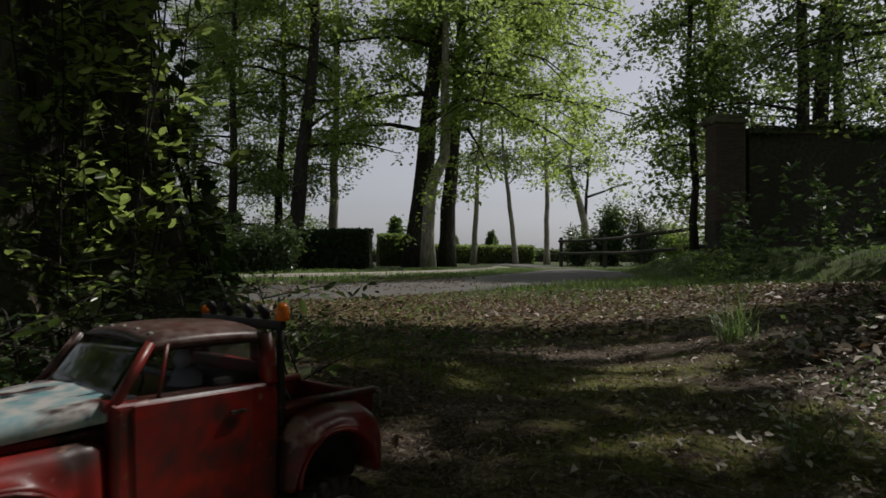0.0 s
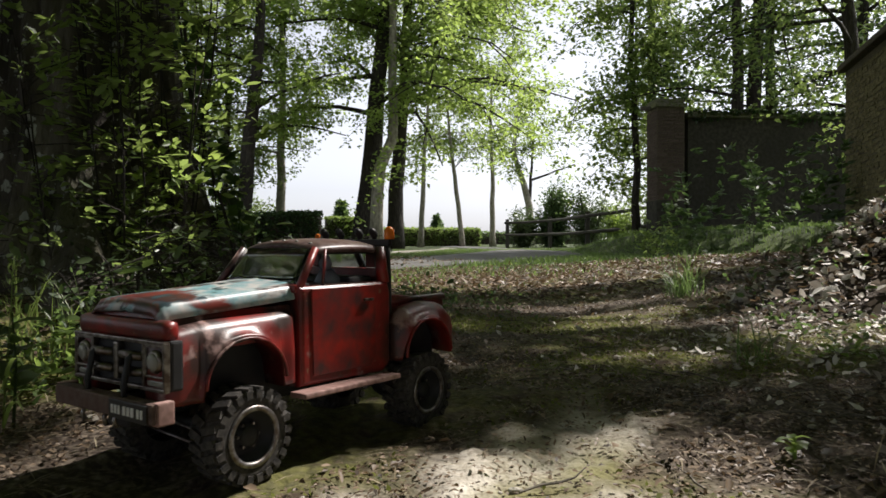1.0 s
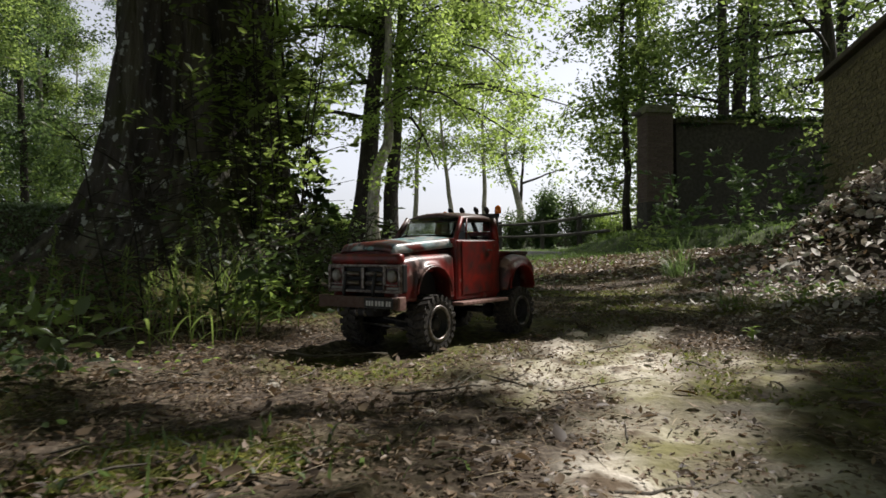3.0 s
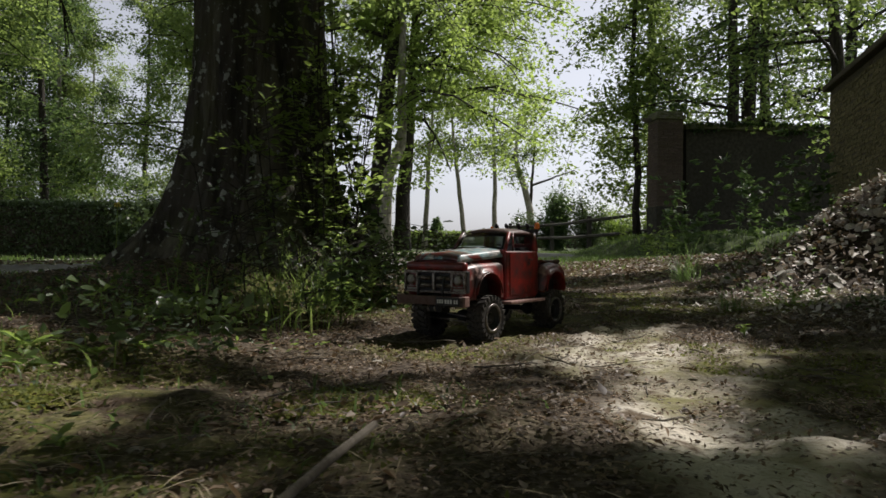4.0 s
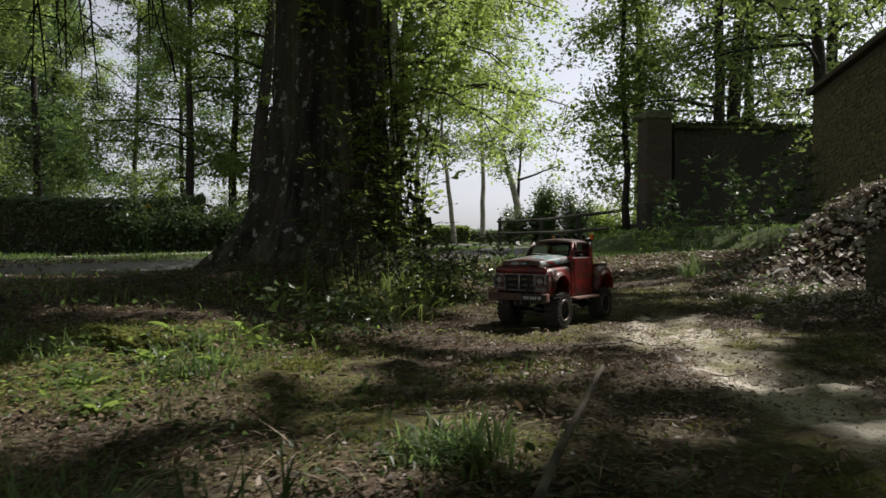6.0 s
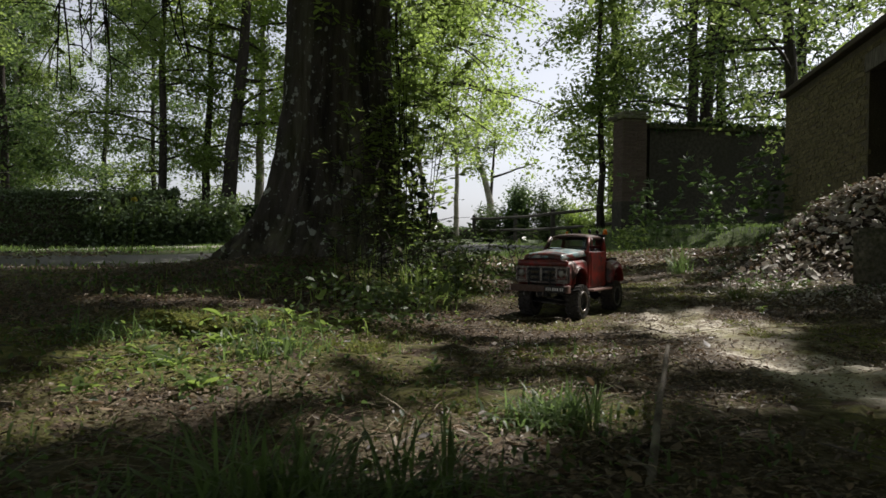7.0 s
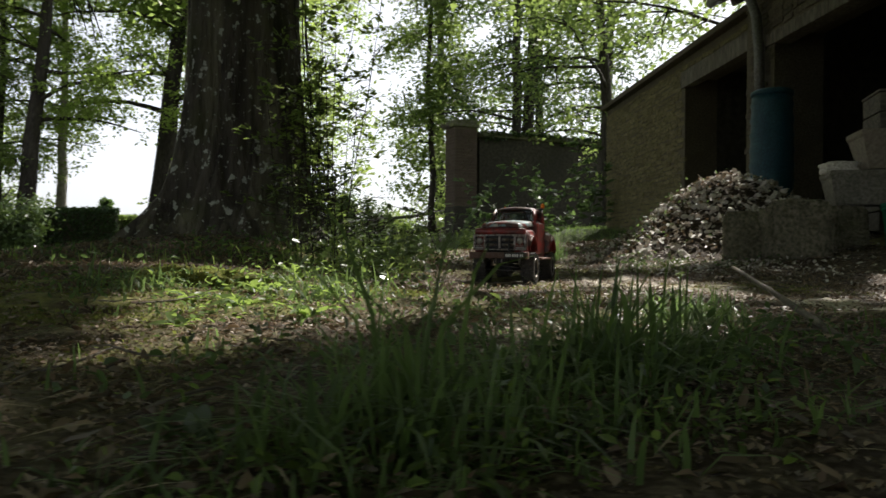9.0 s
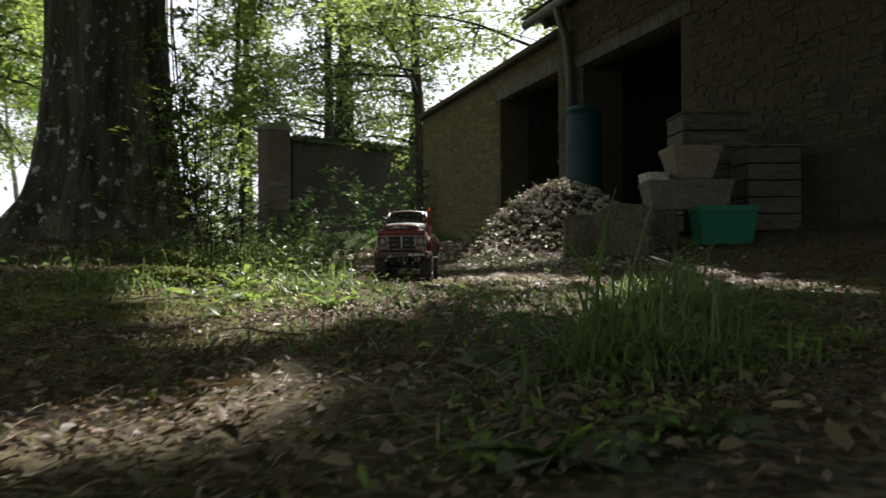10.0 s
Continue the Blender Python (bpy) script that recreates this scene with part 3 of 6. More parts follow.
def great_tree():
    bx, by = GREAT_AT
    root = thing("great_tree", "huge old tree with dark fissured bark, lichen spots and root flares", "tree", (bx, by, land(bx, by) - 0.1))
    zs = [0.0, 0.1, 0.18, 0.28, 0.42, 0.6, 0.85, 1.15, 1.6, 2.2, 3.0, 4.0, 5.5, 8]
    rad = [0.5, 0.445, 0.395, 0.352, 0.32, 0.293, 0.27, 0.256, 0.25, 0.246, 0.24, 0.22, 0.18, 0.08]
    flare = [0.42, 0.36, 0.28, 0.2, 0.15, 0.11, 0.08, 0.07, 0.05, 0.05, 0, 0, 0, 0]
    fine_z = np.concatenate([np.linspace(0, 2.2, 90), [2.6, 3, 4, 5.5, 8]])
    path = [(0.02 * math.sin(1.3 * z) - 0.012 * z, 0.01 * z, z) for z in fine_z]
    verts, faces = tube(path, np.interp(fine_z, zs, rad), 132, 0.0, np.interp(fine_z, zs, flare), 4)
    out = []
    for v in verts:
        p = Vector(v)
        a = math.atan2(p.y, p.x)
        n = noise.fractal(Vector((math.cos(a) * 6, math.sin(a) * 6, p.z * 2.2)), 1.0, 2.0, 5)
        g = abs(noise.noise(Vector((math.cos(a) * 13, math.sin(a) * 13, p.z * 2.4))))
        k = 1 + 0.035 * n - 0.075 * max(0, 0.2 - g) / 0.2
        out.append((p.x * k, p.y * k, p.z))
    part("trunk", (out, faces), M_TRUNK, root, "", True)
    r = np.random.default_rng(5)
    wood, ends = [], []
    for k in range(70):
        z = 2.7 + 4.5 * (k % 19 + r.uniform()) / 19
        p, line, least = Vector((0, 0, z)), None, 99
        for _ in range(10):
            a, ln = r.uniform(0, 2 * math.pi), 6.2 * (1.1 - 0.06 * z) * r.uniform(0.7, 1.1)
            tip = p + Vector((math.cos(a) * ln, math.sin(a) * ln, ln * r.uniform(0.1, 0.5)))
            if k >= 19:
                # limbs added above the view, aimed along the sun's rays to shade the ground
                tip = Vector((r.uniform(-3.4, 1.4) - bx, r.uniform(-2.3, 1.9) - by, 0)) + SUN / SUN.z * r.uniform(3.6, 5.6)
            if k >= 46:
                # long limbs added above the view to shade the verge and the lane
                tip = Vector((r.uniform(-7.5, -2.0) - bx, r.uniform(1.5, 7.0 if k < 60 else 12.5) - by, 0)) + SUN / SUN.z * r.uniform(5.0, 6.6)
            trial = bend(p, tip, 7, 0.05, r, 0.0 if k >= 19 else 0.18)
            crossed = across_gaps(trial, (bx, by))
            if crossed < least:
                line, least = trial, crossed
        wood.append(tube(line, [(0.09 if k < 19 else 0.055) * (1 - 0.85 * j / 7) + 0.006 for j in range(8)], 6, cap=False))
        ends += [line[j].lerp(line[j + 1], r.uniform()) for j in range(2, 7) for _ in range(2)]
        for _ in range(6 if k < 19 else 11):
            s = line[int(r.integers(2, 7) if k < 19 else r.integers(4, 8))]
            tw = bend(s, s + Vector((r.normal(0, 0.9), r.normal(0, 0.9), r.normal(-0.1, 0.4))), 4, 0.08, r, 0.3)
            if across_gaps(tw, (bx, by)) > 1:
                continue
            wood.append(tube(tw, [0.016, 0.012, 0.009, 0.007, 0.004], 3, cap=False))
            ends += [tw[j].lerp(tw[j + 1], r.uniform()) for j in range(1, 4) for _ in range(3)]
    tagged(part("branchwork", joined(*wood), M_BARK, root, "", True), kind="stuff")
    e = np.array([tuple(v) for v in ends])
    at = e[r.integers(0, len(e), 62000)] + r.normal(0, 0.36, (62000, 3)) * np.array([1, 1, 0.6])
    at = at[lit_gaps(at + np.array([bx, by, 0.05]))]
    # unseen loose leaves added overhead to shade the track and the yard
    n = 2600
    heart = np.stack([r.uniform(-3.6, 1.8, n), r.uniform(-2.0, 3.2, n), np.zeros(n)], 1) + np.array(SUN / SUN.z)[None, :] * r.uniform(4.3, 5.9, (n, 1)) - np.array([bx, by, 0])
    close = heart[r.integers(0, n, 25000)] + r.normal(0, 0.13, (25000, 3))
    at = np.concatenate([at, close])
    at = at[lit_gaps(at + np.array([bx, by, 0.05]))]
    part("crown", leaves("crown", at, 0.14, r, 0.6), M_LEAF, root)
    for k in range(15):
        # thin branches that hang beside the trunk
        x, y, z = r.uniform(-2.8, -2.05), r.uniform(0.7, 1.6), r.uniform(1.9, 2.3)
        tip = Vector((x + r.uniform(-0.1, 0.3) - bx, y + r.uniform(-0.2, 0.2) - by, r.uniform(0.72, 1.25)))
        x, y = x - bx, y - by
        line = bend((x, y, z), tip, 7, 0.04, r)
        pieces = [tube(line, [0.008, 0.007, 0.0065, 0.006, 0.005, 0.004, 0.003, 0.002], 5, cap=False)]
        for j in [q for q in range(2, 7) for _ in range(2)]:
            e = line[j] + Vector((r.normal(0, 0.12), r.normal(0, 0.12), -r.uniform(0.02, 0.2)))
            pieces.append(tube([line[j], line[j].lerp(e, 0.5) + Vector((0, 0, 0.015)), e], [0.003, 0.0025, 0.0015], 4, cap=False))
        tw = part("hanging_branch", joined(*pieces), M_BARK, root, "thin dark hanging branch", True)
        p = np.array([tuple(v) for v in line[3:]])[r.integers(0, 5, 14)] + r.normal(0, 0.07, (14, 3))
        tagged(part("spray", leaves("spray", p, 0.034, r, 0.5), M_LEAF, tw), kind="stuff")
    for x, y, z, dx, dy in ((-1.62, 1.5, 1.2, -0.06, -0.16), (-1.44, 1.54, 1.34, 0.08, -0.14)):
        # short leafy sprig growing out of the bark
        line = bend((x - bx, y - by, z), (x + dx - bx, y + dy - by, z - 0.02), 4, 0.06, r)
        tw = part("sprig", tube(line, [0.005, 0.004, 0.0035, 0.003, 0.002], 5, cap=False), M_BARK, root, "short leafy sprig on the bark", True)
        p = np.array([tuple(line[int(j)]) for j in r.integers(2, 5, 16)]) + r.normal(0, 0.022, (16, 3))
        tagged(part("sprig_leaves", leaves("sprig_leaves", p, 0.055, r, 0.5, 0.5, 0.1, round_=True), M_LEAF_SUN, tw), kind="stuff")
    return root


def trunk_material():
    m, t, p, _ = nodes_of("old_bark")
    f = noise_fac(t, 14, 10, 0.3, 0.7, (1, 1, 0.22))
    col = blend(t, f, (0.026, 0.021, 0.017), (0.11, 0.094, 0.076))
    col = blend(t, noise_fac(t, 9, 6, 0.52, 0.66, (1, 1, 0.12)), col, (0.14, 0.125, 0.09))
    col = blend(t, noise_fac(t, 3.2, 5, 0.5, 0.75), col, (0.075, 0.08, 0.032))
    lich = noise_fac(t, 27, 4, 0.625, 0.655, (1, 1, 0.8))
    col = blend(t, lich, col, (0.42, 0.43, 0.39))
    col = blend(t, noise_fac(t, 48, 4, 0.65, 0.68), col, (0.26, 0.27, 0.23))
    t.links.new(col, p.inputs["Base Color"])
    p.inputs["Roughness"].default_value = 0.93
    bump(t, p, f, 1.0, 0.03)
    return m


M_TRUNK = trunk_material()
great_tree()


# ---- hedges and bushes ----
def hedge(label, a, b, thick, tall, count, leaf, green, seed, category="hedge", name="hedge"):
    r = np.random.default_rng(seed)
    a, b = np.array(a, float), np.array(b, float)
    d = b - a
    n = np.array([-d[1], d[0]]) / np.linalg.norm(d)
    root = thing(name, label, category, (a[0], a[1], land(*a)))
    k = int(np.linalg.norm(d) / 0.6) + 2
    verts, faces = [], []
    prof = [(-0.42, 0), (-0.45, 0.6), (-0.36, 0.93), (0.36, 0.93), (0.45, 0.6), (0.42, 0)]
    for i in range(k + 1):
        c = d * i / k
        z0 = land(*(a + c)) - land(*a)
        for u, w in prof:
            j = r.normal(0, 0.03, 3)
            verts.append((c[0] + n[0] * u * thick + j[0], c[1] + n[1] * u * thick + j[1], z0 + w * tall + (j[2] if w else -0.05)))
    m = len(prof)
    for i in range(k):
        faces += [(i * m + q, i * m + q + 1, (i + 1) * m + q + 1, (i + 1) * m + q) for q in range(m - 1)]
    faces += [tuple(range(m))[::-1], tuple(range(k * m, k * m + m))]
    part("core", (verts, faces), M_SOIL, root)
    t = r.uniform(0, 1, count)
    u, w = r.uniform(-0.5, 0.5, count), r.uniform(0.02, 1, count)
    f = r.integers(0, 5, count)
    u = np.where(f < 2, -0.5, np.where(f < 3, 0.5, u)) + r.normal(0, 0.03, count)
    w = np.where(f > 2, 1.0, w) + r.normal(0, 0.02, count)
    t = np.where(r.uniform(size=count) < 0.04, np.round(t), t)
    at = np.stack([d[0] * t + n[0] * u * thick, d[1] * t + n[1] * u * thick, w * tall], 1)
    at[:, 2] += height(a[0] + at[:, 0], a[1] + at[:, 1]) - land(*a)
    part("foliage", leaves("foliage", at, leaf, r, 0.2), green, root)
    return root


def bush(label, at, size, count, leaf, green, seed, name="bush", category="bush", flat=0.3):
    r = np.random.default_rng(seed)
    x, y = at
    root = thing(name, label, category, (x, y, land(x, y)))
    stems, ends = [], []
    for k in range(16):
        a = r.uniform(0, 2 * math.pi)
        q = Vector((math.cos(a) * size[0] * r.uniform(0.2, 0.9), math.sin(a) * size[1] * r.uniform(0.2, 0.9), size[2] * r.uniform(0.45, 1)))
        line = bend((q.x * 0.1, q.y * 0.1, -0.03), q, 5, 0.06, r)
        stems.append(tube(line, [0.035 * size[2] * (1 - 0.8 * j / 5) * 0.4 + 0.003 for j in range(6)], 4, cap=False))
        ends += [line[j].lerp(line[j + 1], r.uniform()) for j in range(1, 5) for _ in range(3)]
    tagged(part("stemwork", joined(*stems), M_BARK, root, "", True), kind="stuff")
    e = np.array([tuple(v) for v in ends])
    p = e[r.integers(0, len(e), count)] + r.normal(0, 0.2, (count, 3)) * np.array(size) * np.array([1, 1, 0.6])
    p[:, 2] = np.maximum(p[:, 2], 0.02)
    part("foliage", leaves("foliage", p, leaf, r, flat), green, root)
    return root


hedge("dark clipped hedge running beside the gravel path", (-22, 18.5), (-5.9, 20.5), 1.0, 1.7, 54000, 0.1, M_LEAF_LAUREL, 301)
hedge("dark clipped hedge block behind the leaning tree", (-5.0, 22.0), (-2.3, 21.9), 0.9, 1.15, 9000, 0.09, M_LEAF_IVY, 302)
hedge("sunlit clipped hedge in yellow-green leaf", (-2.6, 29.5), (-1.2, 29.8), 0.9, 1.25, 3500, 0.1, M_LEAF, 303)
hedge("low sunlit field hedge far along the lane", (-1, 46), (6, 47), 1.2, 1.1, 6000, 0.16, M_LEAF, 304)
hedge("low field hedge along the horizon", (-45, 75), (40, 75), 2.0, 1.2, 9000, 0.35, M_LEAF_DEEP, 305)
for i in range(5):
    bush("laurel bush with pale glossy leaves by the hedge", (-7.6 + 0.75 * i, 19.6 - 0.1 * i), (0.8, 0.7, 1.75 - 0.1 * i), 2600, 0.13, M_LEAF_LAUREL, 310 + i, "laurel_bush")
bush("dark spreading conifer bush behind the rail fence", (7.5, 32.6), (1.1, 0.9, 2.7), 7000, 0.16, M_LEAF_DEEP, 320)
bush("grey-green shrub behind the rail fence", (9.1, 32.4), (1.2, 0.9, 2.9), 5000, 0.14, M_LEAF_LAUREL, 321)
bush("pale-leaved low shrub behind the rail fence", (6.1, 32.9), (0.9, 0.8, 1.8), 3600, 0.14, M_LEAF_LAUREL, 323)
bush("yellow-green shrub far behind the rail fence", (10.8, 33.5), (1.1, 0.8, 2.3), 4000, 0.15, M_LEAF_SUN, 324)
bush("bright green shrub beside the slim tree", (6.9, 19.4), (0.7, 0.6, 1.2), 2200, 0.12, M_LEAF, 322)


def conifer(at, tall, wide, seed):
    r = np.random.default_rng(seed)
    root = thing("conifer", "small dark conifer far out on the field", "tree", (*at, land(*at)))
    part("trunk", tube([(0, 0, 0), (0, 0, tall)], [0.12, 0.02], 6), M_BARK, root)
    n = 1500
    z = r.uniform(0.05, 1, n)
    a = r.uniform(0, 6.283, n)
    w = wide * (1 - z) ** 0.7 * r.uniform(0.5, 1.05, n)
    part("crown", leaves("crown", np.stack([np.cos(a) * w, np.sin(a) * w, z * tall], 1), 0.5, r, 0.4), M_LEAF_DEEP, root)


for i, (x, y, tall, wide) in enumerate(((-3.4, 62, 3.7, 1.0), (2.6, 95, 3.2, 1.0), (7.2, 92, 3.6, 1.3))):
    conifer((x, y), tall, wide, 330 + i)


# ---- garden wall, pillar, fence ----
def garden_wall():
    wall = part("wall_garden", boxed(5.7, 13.5, 14.0, 14.35, 0.2, 2.78), M_DARK_RENDER, None, "old rendered garden wall with a mossy coping")
    tagged(wall, category="wall", kind="structure")
    part("coping", boxed(5.66, 13.5, 13.92, 14.43, 2.784, 2.9, bevel=0.03), M_COPING, wall, "moss-grown stone coping")
    return wall


M_COPING = surface("mossy_coping", (0.08, 0.1, 0.03), (0.14, 0.15, 0.06), (0.16, 0.15, 0.12), 3, 20, 0.95, 0.7, 0.02)
garden_wall()


def coping_ivy():
    """Ivy and moss hanging over the top of the garden wall."""
    r = np.random.default_rng(350)
    root = thing("ivy", "ivy and moss trailing over the coping of the garden wall", "ivy", (5.7, 14.1, 2.9))
    vine = [(0.1 + 0.45 * k, -0.1 + 0.05 * math.sin(k), 0.02 + 0.03 * math.sin(2.1 * k)) for k in range(17)]
    tagged(part("vinework", tube(vine, [0.014] * 17, 5), M_BARK, root, "", True), kind="stuff")
    x = r.uniform(0.0, 7.4, 3200)
    hang = 0.08 + 0.16 * (np.sin(1.7 * x + 0.6) * np.sin(4.3 * x) > 0.1)
    at = np.stack([x, -0.14 - r.uniform(0, 0.1, 3200) + 0.4 * (r.uniform(size=3200) < 0.4), 0.06 * r.uniform(size=3200) - hang * r.uniform(0, 1, 3200) ** 2], 1)
    part("foliage", leaves("foliage", at, 0.07, r, 0.3, 0.7), M_LEAF_IVY, root)


coping_ivy()


def bricks(parent, rect, origin, along, face, bl, bh, mesh_set, limit, name="brick", jitter=0.004, skip=None, material=None, seed=0):
    """Courses of pieces on one wall face. rect: width, height. The first `limit` are parts, the rest one joined part."""
    r = np.random.default_rng(seed)
    w, hgt = rect
    along, face = Vector(along), Vector(face)
    rows = int(hgt / bh)
    spots = []
    for j in range(rows):
        x = -bl * (0.5 if j % 2 else 0.0) + r.uniform(-0.02, 0.02)
        while x < w - 0.02:
            ln = bl * r.uniform(0.5, 1.7) if jitter > 0.0045 else bl
            a, b = max(x, 0), min(x + ln, w)
            if b - a > 0.04 and not (skip and skip((a + b) / 2, (j + 0.5) * bh)):
                spots.append((a, b, j * bh))
            x += ln
    rot = Matrix((along, face, Vector((0, 0, 1)))).transposed().to_4x4()
    loose = []
    for i, (a, b, z) in enumerate(spots):
        m = Matrix.Translation(Vector(origin) + along * ((a + b) / 2) + Vector((0, 0, z + bh / 2)) + face * 0.4 * r.uniform(-jitter, jitter)) @ rot
        rubble = jitter > 0.0045
        if rubble:
            m = m @ Matrix.Translation((0, 0, r.normal(0, bh * 0.12))) @ Matrix.Rotation(r.normal(0, 0.05), 4, "Y")
        m = m @ Matrix.Diagonal(((b - a) * (r.uniform(0.92, 1.0) if rubble else 0.95), 1, bh * (r.uniform(0.8, 1.04) if rubble else r.uniform(0.82, 0.9)), 1))
        if i < limit:
            ob = new(name, mesh_set[int(r.integers(len(mesh_set)))])
            ob.parent = parent
            ob.matrix_basis = m
        else:
            loose.append(m)
    if loose:
        vs, fs = [], []
        for m in loose:
            me = mesh_set[int(r.integers(len(mesh_set)))]
            n = len(vs)
            vs += [tuple(m @ v.co) for v in me.vertices]
            fs += [tuple(k + n for k in p.vertices) for p in me.polygons]
        tagged(part(name + "work", (vs, fs), mesh_set[0].materials[0], parent), kind="stuff")


def brick_meshes(name, material, depth, rough, n=5):
    out = []
    for i in range(n):
        r = np.random.default_rng(700 + i)
        bm = bmesh.new()
        vs = box(bm, -0.5, 0.5, -0.02, depth, -0.5, 0.5)
        for v in vs:
            if v.co.y > 0:
                v.co.x *= 0.95
                v.co.z *= 0.88
            v.co += Vector((r.uniform(-rough, rough), r.uniform(-0.005, 0.005) if v.co.y > 0 else 0, r.uniform(-rough, rough) * 2))
        me = bpy.data.meshes.new(name)
        bm.to_mesh(me)
        bm.free()
        me.materials.append(material)
        out.append(me)
    return out


BRICKS = brick_meshes("brick", M_BRICK, 0.012, 0.02)
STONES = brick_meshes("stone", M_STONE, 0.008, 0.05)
SHADED_STONES = brick_meshes("stone", M_STONE_SHADED, 0.008, 0.06)


def pillar():
    x0, x1, y0, y1 = 5.0, 5.56, 13.86, 14.42
    root = thing("gate_pillar", "tall red brick gate pillar with a mossy stone cap", "pillar", ((x0 + x1) / 2, (y0 + y1) / 2, 0.35))
    hx = (x1 - x0) / 2
    part("core", boxed(-hx, hx, -hx, hx, 0, 2.62), M_MORTAR, root)
    part("base", boxed(-hx - 0.02, hx + 0.02, -hx - 0.02, hx + 0.02, -0.05, 0.75, bevel=0.02), M_DARK_RENDER, root, "rendered pillar base")
    part("cap", joined_cap(hx), M_COPING, root, "mossy stone cap")
    part("bracket", boxed(-hx - 0.24, -hx - 0.02, -0.05, 0.05, 2.6, 2.68, bevel=0.015), M_WOOD, root, "old iron bracket under the cap")
    for k, (o, al, fa) in enumerate((((-hx, -hx, 0.76), (1, 0, 0), (0, -1, 0)), ((-hx, hx, 0.76), (0, -1, 0), (-1, 0, 0)), ((hx, -hx, 0.76), (0, 1, 0), (1, 0, 0)))):
        bricks(root, (2 * hx, 1.86), o, al, fa, 0.22, 0.072, BRICKS, 75, seed=900 + k)
    return root


def joined_cap(h):
    bm = bmesh.new()
    box(bm, -h - 0.05, h + 0.05, -h - 0.05, h + 0.05, 2.62, 2.7, bevel=0.015)
    box(bm, -h - 0.01, h + 0.01, -h - 0.01, h + 0.01, 2.69, 2.8, bevel=0.04)
    return bm


pillar()


def fence():
    root = thing("rail_fence", "weathered two-rail wooden fence beside the lane", "fence", (6.6, 18, 0))
    line = [(6.95, 18.2), (5.87, 21.7), (5.9, 26.7), (4.85, 29.8)]
    pts = []
    for x, y in line:
        z = land(x, y)
        pts.append(Vector((x - 6.6, y - 18, z)))
        part("post", boxed(-0.07, 0.07, -0.06, 0.06, -0.1, 1.2, bevel=0.015, m=Matrix.Translation(pts[-1])), M_FENCE, root)
    for a, b in zip(pts, pts[1:]):
        for hz in (0.55, 1.05):
            part("rail", tube([a + Vector((-0.09, 0, hz)), a.lerp(b, 0.5) + Vector((-0.09, 0, hz - 0.02)), b + Vector((-0.09, 0, hz))], [0.055, 0.05, 0.055], 6), M_FENCE, root)
    return root


fence()


# ---- the model truck ----
def paint_material():
    """Sun-bleached red lacquer, browned and worn through to primer."""
    m, t, p, _ = nodes_of("worn_red_paint")
    col = blend(t, noise_fac(t, 18, 7, 0.38, 0.6), (0.25, 0.016, 0.011), (0.1, 0.012, 0.01))
    col = blend(t, noise_fac(t, 12, 10, 0.46, 0.58), col, (0.045, 0.022, 0.018))
    col = blend(t, noise_fac(t, 22, 8, 0.6, 0.66), col, (0.3, 0.2, 0.18))
    col = blend(t, noise_fac(t, 90, 6, 0.64, 0.7), col, (0.2, 0.1, 0.06))
    t.links.new(col, p.inputs["Base Color"])
    p.inputs["Roughness"].default_value = 0.38
    p.inputs["Specular IOR Level"].default_value = 0.5
    bump(t, p, noise_fac(t, 160, 4), 0.05, 0.001)
    return m


def hood_material():
    """Dark red worn to bare pale turquoise primer over the crown."""
    m, t, p, _ = nodes_of("worn_hood_paint")
    col = blend(t, noise_fac(t, 20, 8, 0.42, 0.58), (0.16, 0.03, 0.022), (0.045, 0.022, 0.02))
    bare = blend(t, noise_fac(t, 40, 8, 0.4, 0.6), (0.17, 0.32, 0.35), (0.48, 0.47, 0.45))
    col = blend(t, noise_fac(t, 24, 9, 0.45, 0.51, (1.0, 0.45, 1.0)), col, bare)
    col = blend(t, noise_fac(t, 55, 6, 0.58, 0.64, (1.0, 0.5, 1.0)), col, (0.03, 0.05, 0.06))
    t.links.new(col, p.inputs["Base Color"])
    p.inputs["Roughness"].default_value = 0.35
    return m


M_PAINT, M_HOOD = paint_material(), hood_material()
M_ROOF = surface("browned_roof_paint", (0.09, 0.024, 0.018), (0.04, 0.022, 0.019), (0.13, 0.09, 0.08), 22, 90, 0.4, 0.05, 0.001)
M_DOOR = surface("faded_door_paint", (0.36, 0.026, 0.014), (0.2, 0.014, 0.011), (0.06, 0.03, 0.028), 24, 34, 0.4, 0.03, 0.001)
M_CHROME = surface("dull_chrome", (0.34, 0.32, 0.29), (0.2, 0.17, 0.14), (0.1, 0.075, 0.06), 30, 120, 0.35, 0.1, 0.001, 0.9)
M_RUBBER = surface("tyre_rubber", (0.022, 0.022, 0.022), (0.042, 0.04, 0.038), (0.085, 0.077, 0.068), 25, 150, 0.85, 0.3, 0.001)
M_BLACK = surface("black_plastic", (0.018, 0.018, 0.019), (0.03, 0.03, 0.031), None, 30, 100, 0.5, 0.1, 0.001)
M_STEEL = surface("bare_steel", (0.4, 0.4, 0.4), (0.28, 0.27, 0.26), (0.15, 0.12, 0.1), 30, 150, 0.4, 0.1, 0.001, 0.9)
M_BUMPER = surface("rusty_bumper", (0.1, 0.055, 0.042), (0.055, 0.034, 0.028), (0.13, 0.09, 0.075), 20, 90, 0.75, 0.3, 0.001)
M_BOARD = surface("faded_board", (0.42, 0.27, 0.24), (0.3, 0.17, 0.15), (0.2, 0.12, 0.1), 20, 90, 0.6, 0.2, 0.001)
